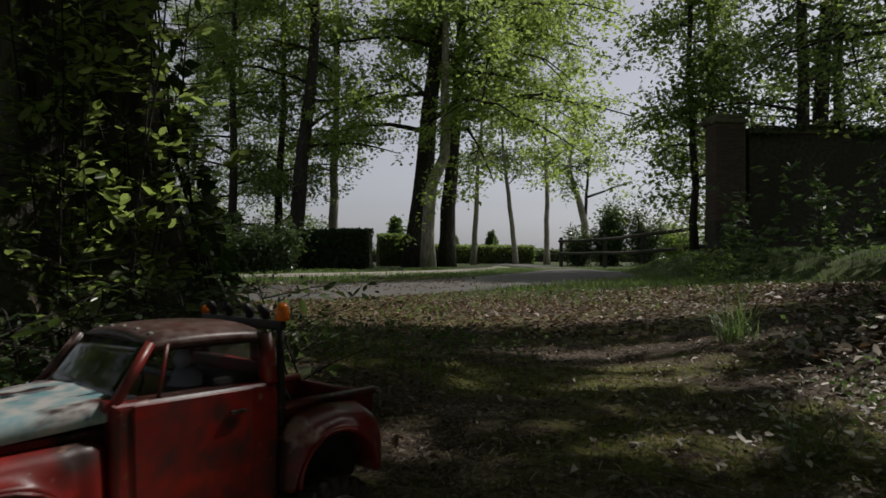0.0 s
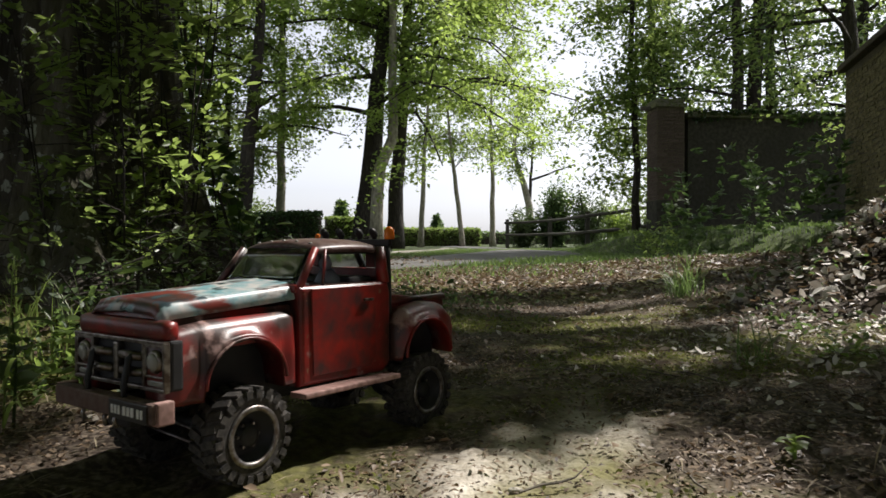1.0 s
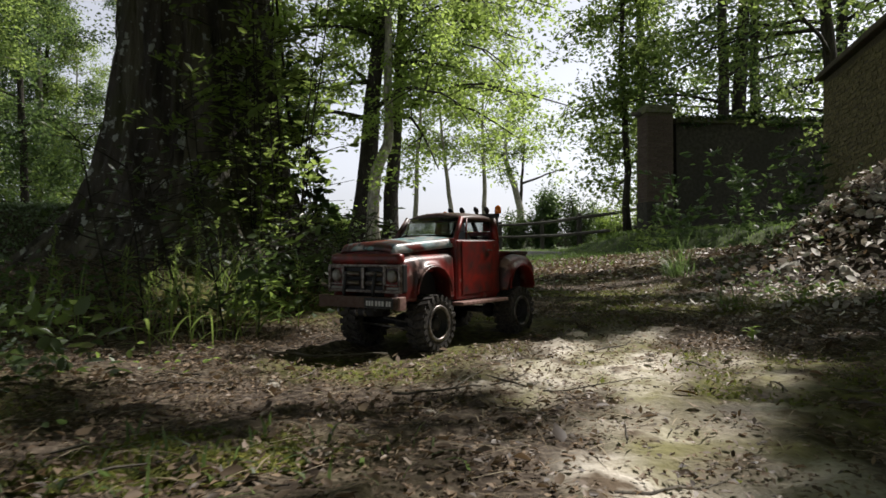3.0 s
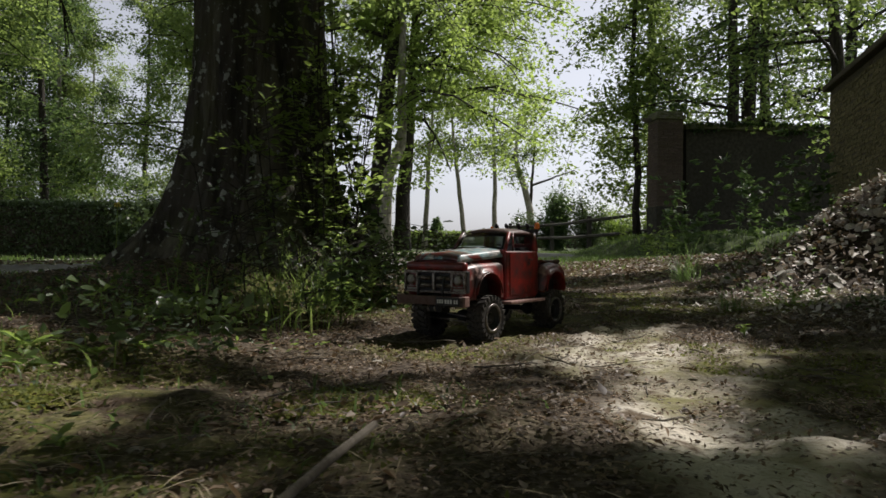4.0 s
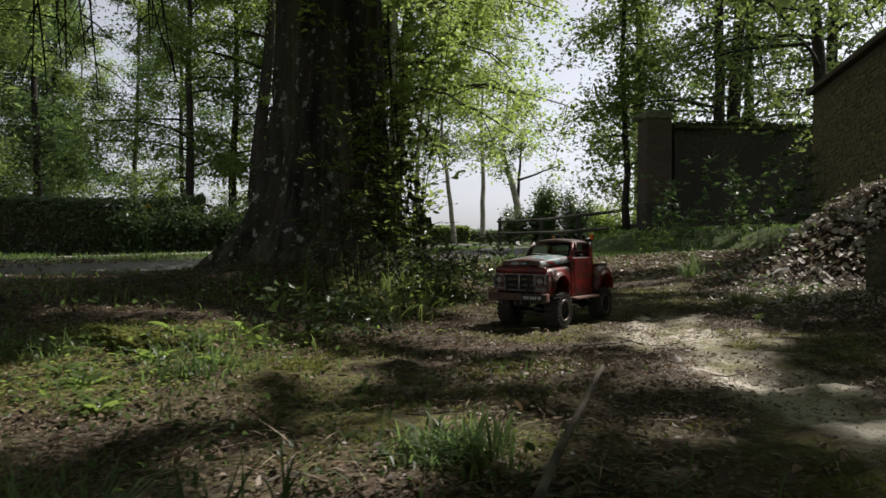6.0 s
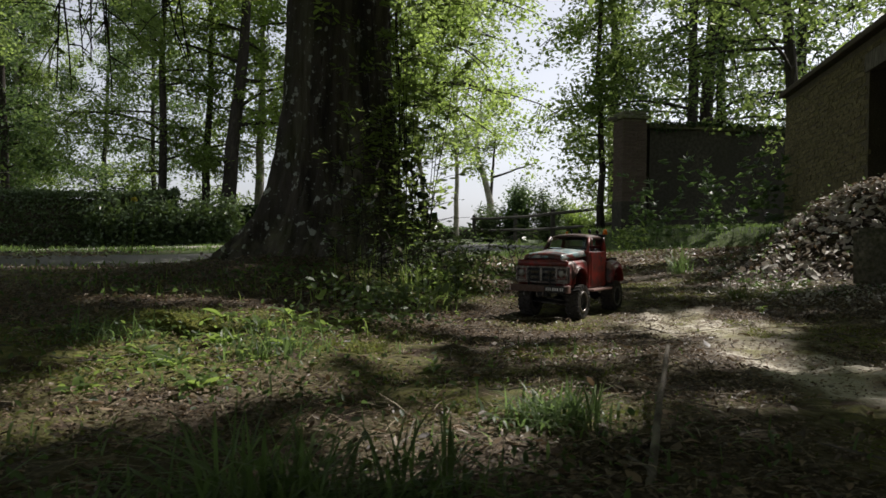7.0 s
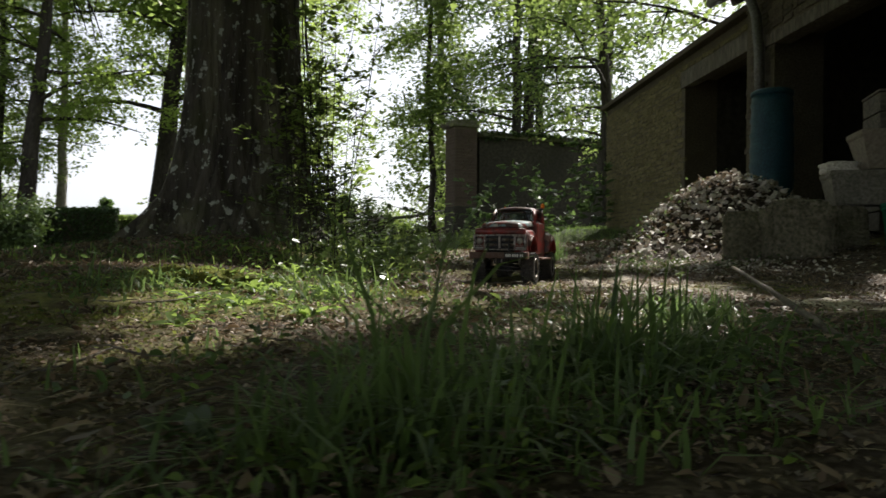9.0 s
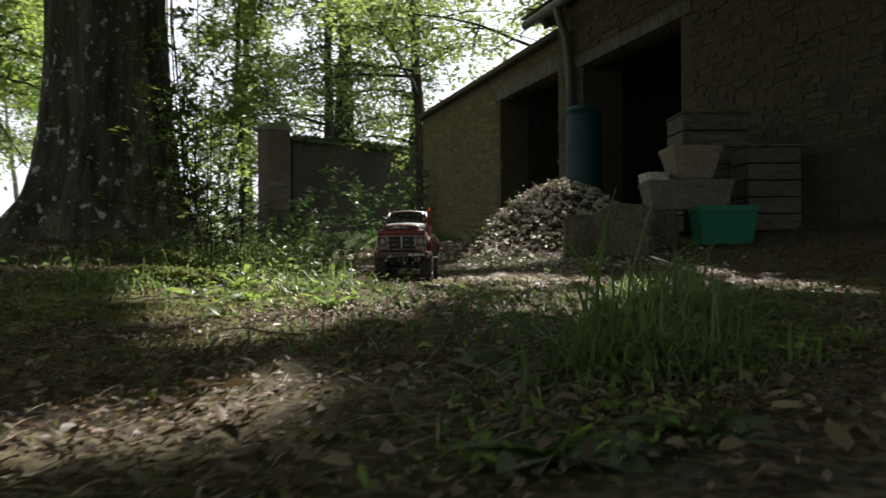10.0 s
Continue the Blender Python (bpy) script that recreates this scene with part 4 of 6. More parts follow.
M_LENS = surface("frosted_lens", (0.3, 0.3, 0.28), (0.22, 0.21, 0.19), None, 40, 200, 0.2, 0.1, 0.001)
M_PLATE = surface("plate_black", (0.02, 0.02, 0.022), (0.03, 0.03, 0.03), None, 20, 90, 0.4, 0.0)
M_WHITE = surface("plate_white", (0.7, 0.7, 0.68), (0.6, 0.6, 0.58), None, 20, 90, 0.5, 0.0)
M_AMBER = surface("amber_plastic", (0.75, 0.2, 0.02), (0.65, 0.15, 0.015), None, 40, 200, 0.25, 0.0)
M_FIGURE = surface("figure_plain", (0.3, 0.32, 0.36), (0.24, 0.26, 0.3), None, 30, 200, 0.7, 0.0)


def glass_material():
    m, t, p, _ = nodes_of("cab_glass")
    p.inputs["Base Color"].default_value = (0.45, 0.5, 0.5, 1)
    p.inputs["Roughness"].default_value = 0.06
    p.inputs["Transmission Weight"].default_value = 1.0
    p.inputs["IOR"].default_value = 1.45
    return m


M_GLASS = glass_material()


def extruded(profile, x0, x1, bevel=0.0, segments=2):
    """A side outline (y, z) drawn out from x0 to x1."""
    bm = bmesh.new()
    a = [bm.verts.new((x0, y, z)) for y, z in profile]
    b = [bm.verts.new((x1, y, z)) for y, z in profile]
    bm.faces.new(a)
    bm.faces.new(b[::-1])
    n = len(a)
    for i in range(n):
        bm.faces.new((a[i], b[i], b[(i + 1) % n], a[(i + 1) % n])[::-1])
    bmesh.ops.recalc_face_normals(bm, faces=bm.faces)
    if bevel:
        rim = [e for e in bm.edges if abs(e.verts[0].co.x - e.verts[1].co.x) < 1e-6]
        bmesh.ops.bevel(bm, geom=rim, offset=bevel, segments=segments, affect="EDGES", profile=0.5)
    return bm


def arch(cy, cz, ry, rz, a0, a1, n=12):
    return [(cy + ry * math.cos(radians(a0 + (a1 - a0) * i / n)), cz + rz * math.sin(radians(a0 + (a1 - a0) * i / n))) for i in range(n + 1)]


def lathe(profile, sides, axis="x", cap=True):
    """profile: (radius, along); a turned shape about the x axis."""
    verts, faces = [], []
    for r, x in profile:
        for k in range(sides):
            a = 2 * math.pi * k / sides
            verts.append((x, r * math.cos(a), r * math.sin(a)) if axis == "x" else (r * math.cos(a), r * math.sin(a), x))
    for i in range(len(profile) - 1):
        for k in range(sides):
            n = (k + 1) % sides
            faces.append((i * sides + k, i * sides + n, (i + 1) * sides + n, (i + 1) * sides + k))
    if cap:
        faces += [tuple(range(sides))[::-1], tuple(range((len(profile) - 1) * sides, len(profile) * sides))]
    return verts, faces


def wheel(parent, x, y, side):
    """side: +1 on the truck's left. The outer face looks along +x before turning."""
    R, w = 0.054, 0.021
    hub = part("tyre", lathe([(0.031, -w), (0.044, -w), (0.05, -w * 0.8), (0.0515, 0), (0.05, w * 0.8), (0.045, w * 1.02), (0.036, w), (0.031, w * 0.8), (0.031, -w)], 40, cap=False), M_RUBBER, parent, "", True)
    hub.matrix_basis = Matrix.Translation((x, y, R)) @ Matrix.Rotation(0 if side > 0 else math.pi, 4, "Z")
    bm = bmesh.new()
    for k in range(22):
        for s, off in ((-1, 0.0), (1, 0.5)):
            a = 2 * math.pi * (k + off) / 22
            m = Matrix.Rotation(a, 4, "X") @ Matrix.Translation((s * 0.0105, 0, 0.0515)) @ Matrix.Rotation(radians(18 * s), 4, "Z")
            box(bm, -0.0105, 0.0105, -0.0042, 0.0042, -0.002, 0.0032, m=m)
            m2 = Matrix.Rotation(a, 4, "X") @ Matrix.Translation((s * 0.0205, 0, 0.0475))
            box(bm, -0.0022, 0.0022, -0.004, 0.004, -0.005, 0.004, m=m2)
    part("tread", bm, M_RUBBER, hub)
    rim = part("rim", lathe([(0.0005, w * 0.78), (0.008, w * 0.75), (0.012, w * 0.7), (0.013, w * 0.25), (0.026, w * 0.2), (0.03, w * 0.9), (0.0315, w * 0.95), (0.0312, w * 0.6)], 32, cap=False), M_BLACK, hub, "black steel rim", True)
    part("beadlock_ring", lathe([(0.0285, w * 0.9), (0.0285, w * 1.06), (0.0345, w * 1.06), (0.0345, w * 0.9), (0.0285, w * 0.9)], 36, cap=False), M_STEEL, hub, "grey steel ring", True)
    bm = bmesh.new()
    for k in range(6):
        a = 2 * math.pi * k / 6
        bmesh.ops.create_cone(bm, cap_ends=True, segments=6, radius1=0.0022, radius2=0.0018, depth=0.004,
                              matrix=Matrix.Translation((w * 0.45, 0.014 * math.cos(a), 0.014 * math.sin(a))) @ Matrix.Rotation(math.pi / 2, 4, "Y"))
    part("wheel_nuts", bm, M_STEEL, hub)
    return hub


def surface_grid(fn, nu, nv, thick=0.004):
    """A sheet from fn(u, v), with thickness downwards."""
    verts = [tuple(fn(i / nu, j / nv)) for i in range(nu + 1) for j in range(nv + 1)]
    w = nv + 1
    faces = [(i * w + j, i * w + j + 1, (i + 1) * w + j + 1, (i + 1) * w + j) for i in range(nu) for j in range(nv)]
    bm = bmesh.new()
    vs = [bm.verts.new(v) for v in verts]
    for f in faces:
        bm.faces.new([vs[k] for k in f])
    bmesh.ops.recalc_face_normals(bm, faces=bm.faces)
    bmesh.ops.solidify(bm, geom=bm.faces[:], thickness=thick)
    return bm


def wing(side, y0, y1, top, low, cy, cz, ry, rz, x_in, x_out, flare):
    """A wing skinned from columns along y, cut away over the wheel and flared round the opening."""
    n = 44
    verts, faces = [], []
    for i in range(n + 1):
        y = y0 + (y1 - y0) * i / n
        zt = float(np.interp(y, [p[0] for p in top], [p[1] for p in top]))
        k = (y - cy) / ry
        zb = cz + rz * math.sqrt(1 - k * k) if abs(k) < 1 else low
        zb = min(max(zb, low), zt - 0.012)
        f = flare * max(0.0, 1 - max(0.0, abs(k) - 0.9) / 0.25)
        end = min(1.0, min(y - y0, y1 - y) / 0.018)
        xo = x_out - 0.012 * (1 - end) ** 2
        ring = [(x_in, zt), (xo - 0.022, zt + 0.001), (xo - 0.01, zt - 0.003), (xo - 0.003, zt - 0.01), (xo, min(zt - 0.02, zb + 0.035) if zt - 0.02 > zb else zb + 0.008), (xo + f * 0.5, zb + 0.006), (xo + f, zb), (xo + f - 0.004, zb - 0.001), (x_in, zb)]
        verts += [(side * x, y, z) for x, z in ring]
    m = 9
    for i in range(n):
        for q in range(m):
            a, b = i * m + q, i * m + (q + 1) % m
            faces.append((a, b, b + m, a + m) if side > 0 else (a, a + m, b + m, b))
    faces += [tuple(range(m)), tuple(range(n * m, n * m + m))]
    bm = bmesh.new()
    vs = [bm.verts.new(v) for v in verts]
    for f in faces:
        bm.faces.new([vs[q] for q in f])
    bmesh.ops.recalc_face_normals(bm, faces=bm.faces)
    return bm


def truck(x, y, turn):
    z0 = land(x, y) + 0.004
    root = thing("model_truck", "weathered red model pickup tow truck with big black tyres", "model truck", (x, y, z0), turn)
    root.scale = (1.0, 1.0, 1.0)
    P = lambda name, mesh, mat, parent=root, label="", sm=False: part(name, mesh, mat, parent, label, sm)
    # front wings, open over the wheels
    for s in (1, -1):
        w = P("front_wing", wing(s, -0.254, -0.072, ((-0.254, 0.166), (-0.246, 0.178), (-0.2, 0.184), (-0.072, 0.188)), 0.1, -0.157, 0.112, 0.055, 0.05, 0.05, 0.088, 0.007), M_PAINT, sm=True)
        lip = [(0.0955 * s, yy, zz) for yy, zz in arch(-0.157, 0.112, 0.055, 0.05, 0, 180, 18)]
        P("arch_lip", tube(lip, [0.002] * len(lip), 6), M_PAINT, w, "", True)
    # hood, with a raised crown and a lip over the grille
    def hood(u, v):
        yy = -0.25 + 0.185 * u
        q = 2 * v - 1
        half = 0.0695 + 0.008 * u
        zc = 0.203 + 0.013 * u - 0.013 * max(0, 0.07 - u) ** 2 / 0.0049
        z = zc + 0.0055 * (1 - q * q) - 0.016 * (max(0, abs(q) - 0.88) / 0.12) ** 2 + 0.0012 * math.exp(-(q / 0.06) ** 2) 
        return q * half, yy, z
    P("hood", surface_grid(hood, 20, 28), M_HOOD, label="dark hood worn through to pale turquoise", sm=True)
    P("hood_side", boxed(-0.069, 0.069, -0.243, -0.07, 0.15, 0.193, bevel=0.006), M_PAINT)
    P("nose_panel", boxed(-0.0865, 0.0865, -0.2545, -0.236, 0.1665, 0.188, bevel=0.0075), M_PAINT, sm=True)
    # grille
    g = P("grille", boxed(-0.09, 0.09, -0.25, -0.235, 0.116, 0.168, bevel=0.003), M_BLACK)
    for zz in (0.1655, 0.1175):
        P("grille_frame", boxed(-0.0885, 0.0885, -0.2575, -0.25, zz - 0.0022, zz + 0.0022, bevel=0.001), M_CHROME, g, "dull chrome frame")
    for xx in (-0.0875, -0.05, 0.05, 0.0875):
        P("grille_upright", boxed(xx - 0.002, xx + 0.002, -0.257, -0.25, 0.117, 0.166, bevel=0.001), M_CHROME, g)
    for zz in (0.15, 0.133):
        for sx in (-1, 1):
            P("grille_bar", tube([(sx * 0.048, -0.2555, zz), (sx * 0.03, -0.259, zz), (sx * 0.009, -0.2555, zz)], [0.0045, 0.0052, 0.0045], 8), M_CHROME, g, "", True)
    P("badge", boxed(-0.004, 0.004, -0.259, -0.25, 0.122, 0.162, bevel=0.002), M_CHROME, g, "upright chrome badge")
    for s in (1, -1):
        h = P("headlight", lathe([(0.0125, 0.0), (0.0125, 0.005), (0.0112, 0.0075), (0.0095, 0.008)], 28), M_CHROME, label="round headlight in a chrome ring", sm=True)
        h.matrix_basis = Matrix.Translation((s * 0.069, -0.2495, 0.146)) @ Matrix.Rotation(-math.pi / 2, 4, "Z")
        P("lens", lathe([(0.0097, 0.007), (0.009, 0.0095), (0.0055, 0.011), (0.001, 0.0115)], 24), M_LENS, h, "frosted lens", True)
        for a in ((s * 0.069 - 0.0165, s * 0.069 + 0.0165, 0.1605, 0.1635), (s * 0.069 - 0.0165, s * 0.069 + 0.0165, 0.129, 0.1315), (s * 0.069 - 0.0175, s * 0.069 - 0.0145, 0.1318, 0.1602), (s * 0.069 + 0.0145, s * 0.069 + 0.0175, 0.1318, 0.1602)):
            P("bezel", boxed(a[0], a[1], -0.2562, -0.25, a[2], a[3], bevel=0.0008), M_CHROME, h, "").matrix_parent_inverse = h.matrix_basis.inverted()
        P("indicator", boxed(s * 0.069 - 0.0145, s * 0.069 + 0.0145, -0.255, -0.249, 0.1205, 0.1265, bevel=0.0015), M_LENS, label="small frosted side lamp")
    # bumper, plate, guard
    b = P("front_bumper", boxed(-0.097, 0.097, -0.276, -0.259, 0.088, 0.109, bevel=0.003), M_BUMPER, label="rusty brown steel bumper")
    pl = P("number_plate", boxed(0.022, 0.09, -0.2785, -0.2765, 0.0885, 0.1075, bevel=0.001), M_PLATE, b, "black plate with pale characters")
    for k, ww in ((0.034, 0.004), (0.0405, 0.004), (0.047, 0.004), (0.056, 0.005), (0.0635, 0.005), (0.071, 0.005), (0.0815, 0.004), (0.088, 0.004)):
        P("character_bar", boxed(k - 0.007, k + ww - 0.007, -0.2791, -0.2784, 0.0935, 0.1025), M_WHITE, pl)
    for s in (-1, 1):
        P("guard_post", tube([(s * 0.036, -0.268, 0.09), (s * 0.036, -0.27, 0.12), (s * 0.036, -0.264, 0.148), (s * 0.036, -0.256, 0.153)], [0.0035] * 4, 8), M_BLACK, b, "", True)
        P("bumper_end", boxed(s * 0.095 - 0.005, s * 0.095 + 0.005, -0.272, -0.252, 0.086, 0.11, bevel=0.002), M_BOARD, b)
    # cab
    door = [(-0.072, 0.092), (-0.072, 0.214), (0.09, 0.214), (0.095, 0.2), (0.095, 0.1), (0.08, 0.09)]
    cab = P("cab", extruded(door, -0.086, 0.086, 0.006, 3), M_PAINT)
    for s in (1, -1):
        P("door", extruded([(-0.052, 0.103), (-0.055, 0.211), (0.062, 0.211), (0.062, 0.115), (0.052, 0.103)], s * 0.0855, s * 0.0875, 0.0008, 1), M_DOOR, cab)
        P("door_handle", boxed(s * 0.09 - 0.0018, s * 0.09 + 0.0018, 0.036, 0.054, 0.19, 0.1935, bevel=0.001), M_CHROME, cab, "small chrome handle")
        P("running_board", boxed(s * 0.098 - 0.014, s * 0.098 + 0.014, -0.088, 0.085, 0.083, 0.09, bevel=0.002), M_BOARD, label="faded pinkish running board")
    def roof(u, v):
        yy = -0.034 + 0.128 * u
        q = 2 * v - 1
        e = max(abs(q), abs(2 * u - 1)) ** 8
        return q * (0.0735 - 0.004 * abs(2 * u - 1) ** 3), yy, 0.263 + 0.0075 * (1 - q * q) + 0.003 * math.sin(math.pi * u) - 0.006 * e
    P("roof", surface_grid(roof, 14, 18, 0.006), M_ROOF, cab, "red roof browned at the edges", True)
    for s in (1, -1):
        for name, p0, p1, r0 in (("front_pillar", (s * 0.079, -0.068, 0.212), (s * 0.07, -0.032, 0.26), 0.0052), ("rear_pillar", (s * 0.079, 0.086, 0.212), (s * 0.0705, 0.088, 0.26), 0.009),
                                 ("quarter_bar", (s * 0.0805, -0.03, 0.213), (s * 0.0735, -0.018, 0.259), 0.002)):
            P(name, tube([p0, Vector(p0).lerp(Vector(p1), 0.5), p1], [r0, r0 * 0.95, r0 * 0.9], 8), M_PAINT, cab, "", True)
    P("cowl", boxed(-0.08, 0.08, -0.076, -0.056, 0.206, 0.2165, bevel=0.003), M_PAINT, cab)
    for a in ((-0.07, 0.07, 0.086, 0.094, 0.212, 0.232), (-0.07, -0.046, 0.086, 0.094, 0.2325, 0.262), (0.046, 0.07, 0.086, 0.094, 0.2325, 0.262)):
        P("rear_panel", boxed(*a, bevel=0.002), M_PAINT, cab)
    # Black sheet added under the roof, to darken the see-through cab.
    P("shade_lining", boxed(-0.068, 0.068, -0.03, 0.084, 0.252, 0.256), M_BLACK, cab)
    P("dashboard", boxed(-0.074, 0.074, -0.062, -0.045, 0.2, 0.2175, bevel=0.003), M_BLACK, cab)
    for a in ((-0.0555, 0.0555, -0.212, -0.1, 0.09, 0.166), (-0.0715, 0.0715, 0.107, 0.207, 0.098, 0.158)):
        P("arch_liner", boxed(*a), M_BLACK)
    ws = P("windscreen", surface_grid(lambda u, v: ((2 * v - 1) * (0.0765 - 0.008 * u), -0.066 + 0.034 * u - 0.006 * (1 - (2 * v - 1) ** 2), 0.2145 + 0.046 * u), 4, 10, 0.0012), M_GLASS, cab, "reflecting windscreen", True)
    rw_ = P("rear_window", boxed(-0.0455, 0.0455, 0.0885, 0.0895, 0.2325, 0.26), M_GLASS, cab)
    for o in (ws, rw_):
        o.visible_shadow = False
    P("bench_seat", boxed(-0.07, 0.07, 0.03, 0.075, 0.16, 0.222, bevel=0.006), M_BLACK, cab)
    P("steering_wheel", tube([(0.035 + 0.014 * math.cos(a), -0.03 + 0.006 * math.sin(a), 0.218 + 0.013 * math.sin(a)) for a in np.linspace(0, 6.283, 17)], [0.0014] * 17, 5, cap=False), M_BLACK, cab)
    for k in range(5):
        P("roof_lamp", lathe([(0.0028, 0), (0.0024, 0.002), (0.001, 0.0032)], 10, "z"), M_LENS, cab, "tiny marker lamp", True).matrix_basis = Matrix.Translation((-0.05 + 0.025 * k, -0.022, 0.2685 - 0.0008 * abs(k - 2) ** 2))
    # bed, rear wings
    bed = P("bed", boxed(-0.068, 0.068, 0.104, 0.236, 0.11, 0.12, bevel=0.002), M_PAINT)
    for s in (1, -1):
        P("bed_side", boxed(s * 0.068 - 0.003, s * 0.068 + 0.003, 0.104, 0.236, 0.112, 0.182, bevel=0.002), M_PAINT, bed)
        P("bed_rail", tube([(s * 0.069, 0.103, 0.184), (s * 0.069, 0.238, 0.184)], [0.005, 0.005], 8), M_PAINT, bed, "", True)
        wg = P("rear_wing", wing(s, 0.097, 0.229, ((0.097, 0.14), (0.102, 0.16), (0.116, 0.174), (0.16, 0.181), (0.2, 0.177), (0.22, 0.162), (0.229, 0.135)), 0.104, 0.157, 0.108, 0.052, 0.05, 0.066, 0.103, 0.004), M_PAINT, sm=True)
        lip = [(0.1065 * s, yy, zz) for yy, zz in arch(0.157, 0.108, 0.052, 0.05, 0, 180, 18)]
        P("arch_lip", tube(lip, [0.0022] * len(lip), 6), M_PAINT, wg, "", True)
    P("tailgate", boxed(-0.065, 0.065, 0.234, 0.24, 0.112, 0.182, bevel=0.002), M_PAINT, bed)
    P("bed_front", boxed(-0.065, 0.065, 0.101, 0.106, 0.112, 0.186, bevel=0.002), M_PAINT, bed)
    # mast and lamp bar behind the cab
    rack = P("lamp_rack", boxed(-0.072, 0.076, 0.102, 0.11, 0.262, 0.272, bevel=0.002), M_BLACK, label="black lamp bar behind the cab")
    for s in (-0.066, 0.07):
        P("rack_post", tube([(s, 0.108, 0.115), (s, 0.108, 0.2), (s, 0.106, 0.27)], [0.005, 0.0045, 0.004], 8), M_BLACK, rack, "", True)
    P("boom", tube([(0, 0.2, 0.125), (0, 0.15, 0.2), (0, 0.112, 0.264)], [0.006, 0.006, 0.005], 8), M_BLACK, rack, "", True)
    for k in (-0.052, -0.02, 0.018, 0.046):
        P("work_lamp", tube([(k, 0.106, 0.271), (k, 0.106, 0.278), (k, 0.101, 0.283), (k, 0.098, 0.287)], [0.003, 0.0055, 0.0055, 0.003], 8), M_BLACK, rack, "", True)
    P("beacon", lathe([(0.007, 0.272), (0.0075, 0.276), (0.0068, 0.285), (0.004, 0.289), (0.001, 0.29)], 16, "z"), M_AMBER, rack, "orange beacon", True).matrix_basis = Matrix.Translation((0.074, 0.106, 0))
    P("tail_beacon", lathe([(0.004, 0.272), (0.004, 0.279), (0.001, 0.281)], 12, "z"), M_AMBER, rack, "orange beacon", True).matrix_basis = Matrix.Translation((-0.07, 0.106, 0))
    # running gear
    for s in (-1, 1):
        P("chassis_rail", boxed(s * 0.034 - 0.004, s * 0.034 + 0.004, -0.262, 0.236, 0.082, 0.1, bevel=0.001), M_BLACK)
    for ay in (-0.157, 0.157):
        ax = P("axle", tube([(-0.08, ay, 0.054), (0.08, ay, 0.054)], [0.0075, 0.0075], 10), M_BLACK, sm=True)
        P("diff_case", lathe([(0.004, -0.016), (0.014, -0.012), (0.018, 0), (0.014, 0.012), (0.004, 0.016)], 14), M_BLACK, ax, "", True).matrix_basis = Matrix.Translation((0.018, ay, 0.054))
        for s in (-1, 1):
            P("shock_absorber", tube([(s * 0.052, ay - 0.01, 0.06), (s * 0.048, ay - 0.004, 0.085), (s * 0.044, ay + 0.002, 0.13)], [0.004, 0.0065, 0.006], 8), M_STEEL, ax, "", True)
    P("steering_rod", tube([(-0.062, -0.188, 0.05), (0.055, -0.192, 0.044)], [0.0018, 0.0018], 6), M_STEEL, label="bright steel steering rod", sm=True)
    P("drag_link", tube([(-0.01, -0.186, 0.062), (0.05, -0.186, 0.056)], [0.0016, 0.0016], 6), M_STEEL, sm=True)
    P("winch", boxed(-0.02, 0.022, -0.255, -0.225, 0.07, 0.092, bevel=0.004), M_BLACK)
    for xx in (-0.055, -0.01, 0.01):
        P("tow_shackle", tube([(xx, -0.262, 0.088), (xx, -0.266, 0.08), (xx + 0.002, -0.264, 0.072)], [0.0028, 0.0024, 0.0028], 6), M_STEEL, sm=True)
    P("gearbox", boxed(-0.022, 0.022, -0.06, 0.05, 0.068, 0.1, bevel=0.005), M_BLACK)
    for s in (1, -1):
        wheel(root, s * 0.083, -0.157, s)
        wheel(root, s * 0.083, 0.157, s)
    return root


TRUCK_AT, TRUCK_TURN = (-0.8, 0.48), -42
truck(*TRUCK_AT, TRUCK_TURN)


def figurine():
    """A plain seated toy shape behind the wheel."""
    c, s = math.cos(radians(TRUCK_TURN)), math.sin(radians(TRUCK_TURN))
    lx, ly = 0.036, 0.022
    pieces = [tube([(0, 0.004, 0), (0, 0, 0.02), (0, -0.002, 0.034)], [0.016, 0.018, 0.009], 10), tube([(0, -0.003, 0.033), (0, -0.004, 0.042), (0, -0.003, 0.053)], [0.006, 0.0095, 0.005], 10)]
    at = (TRUCK_AT[0] + c * lx - s * ly, TRUCK_AT[1] + s * lx + c * ly, land(*TRUCK_AT) + 0.004 + 0.197)
    ob = part("toy_figure", joined(*pieces), M_FIGURE, None, "plain grey toy driver figure seated in the truck cab", True)
    ob.matrix_basis = pose(*at, 0, 0, TRUCK_TURN)
    return tagged(ob, category="toy figure")


figurine()


# ---- yard wall and outbuilding ----
M_TILE = surface("roof_tile", (0.1, 0.07, 0.05), (0.15, 0.11, 0.085), (0.06, 0.06, 0.04), 3, 40, 0.9, 0.5, 0.01, vary=0.25)
M_BLUE = surface("blue_plastic", (0.02, 0.07, 0.1), (0.03, 0.1, 0.13), (0.015, 0.05, 0.07), 6, 60, 0.5, 0.1, 0.002)
M_GREEN = leafy("green_plastic", (0.01, 0.16, 0.09), (0.015, 0.2, 0.12), (0.02, 0.4, 0.22), 0.3, 0.4)
M_CONCRETE = surface("old_concrete", (0.2, 0.185, 0.15), (0.27, 0.25, 0.21), (0.13, 0.125, 0.095), 8, 70, 0.9, 0.5, 0.006)
M_OLDSTONE = surface("weathered_block", (0.2, 0.18, 0.13), (0.28, 0.25, 0.19), (0.1, 0.1, 0.06), 9, 60, 0.95, 0.8, 0.01)
M_TERRA = surface("pale_terracotta", (0.27, 0.23, 0.18), (0.33, 0.29, 0.23), (0.2, 0.17, 0.13), 8, 60, 0.85, 0.3, 0.004)
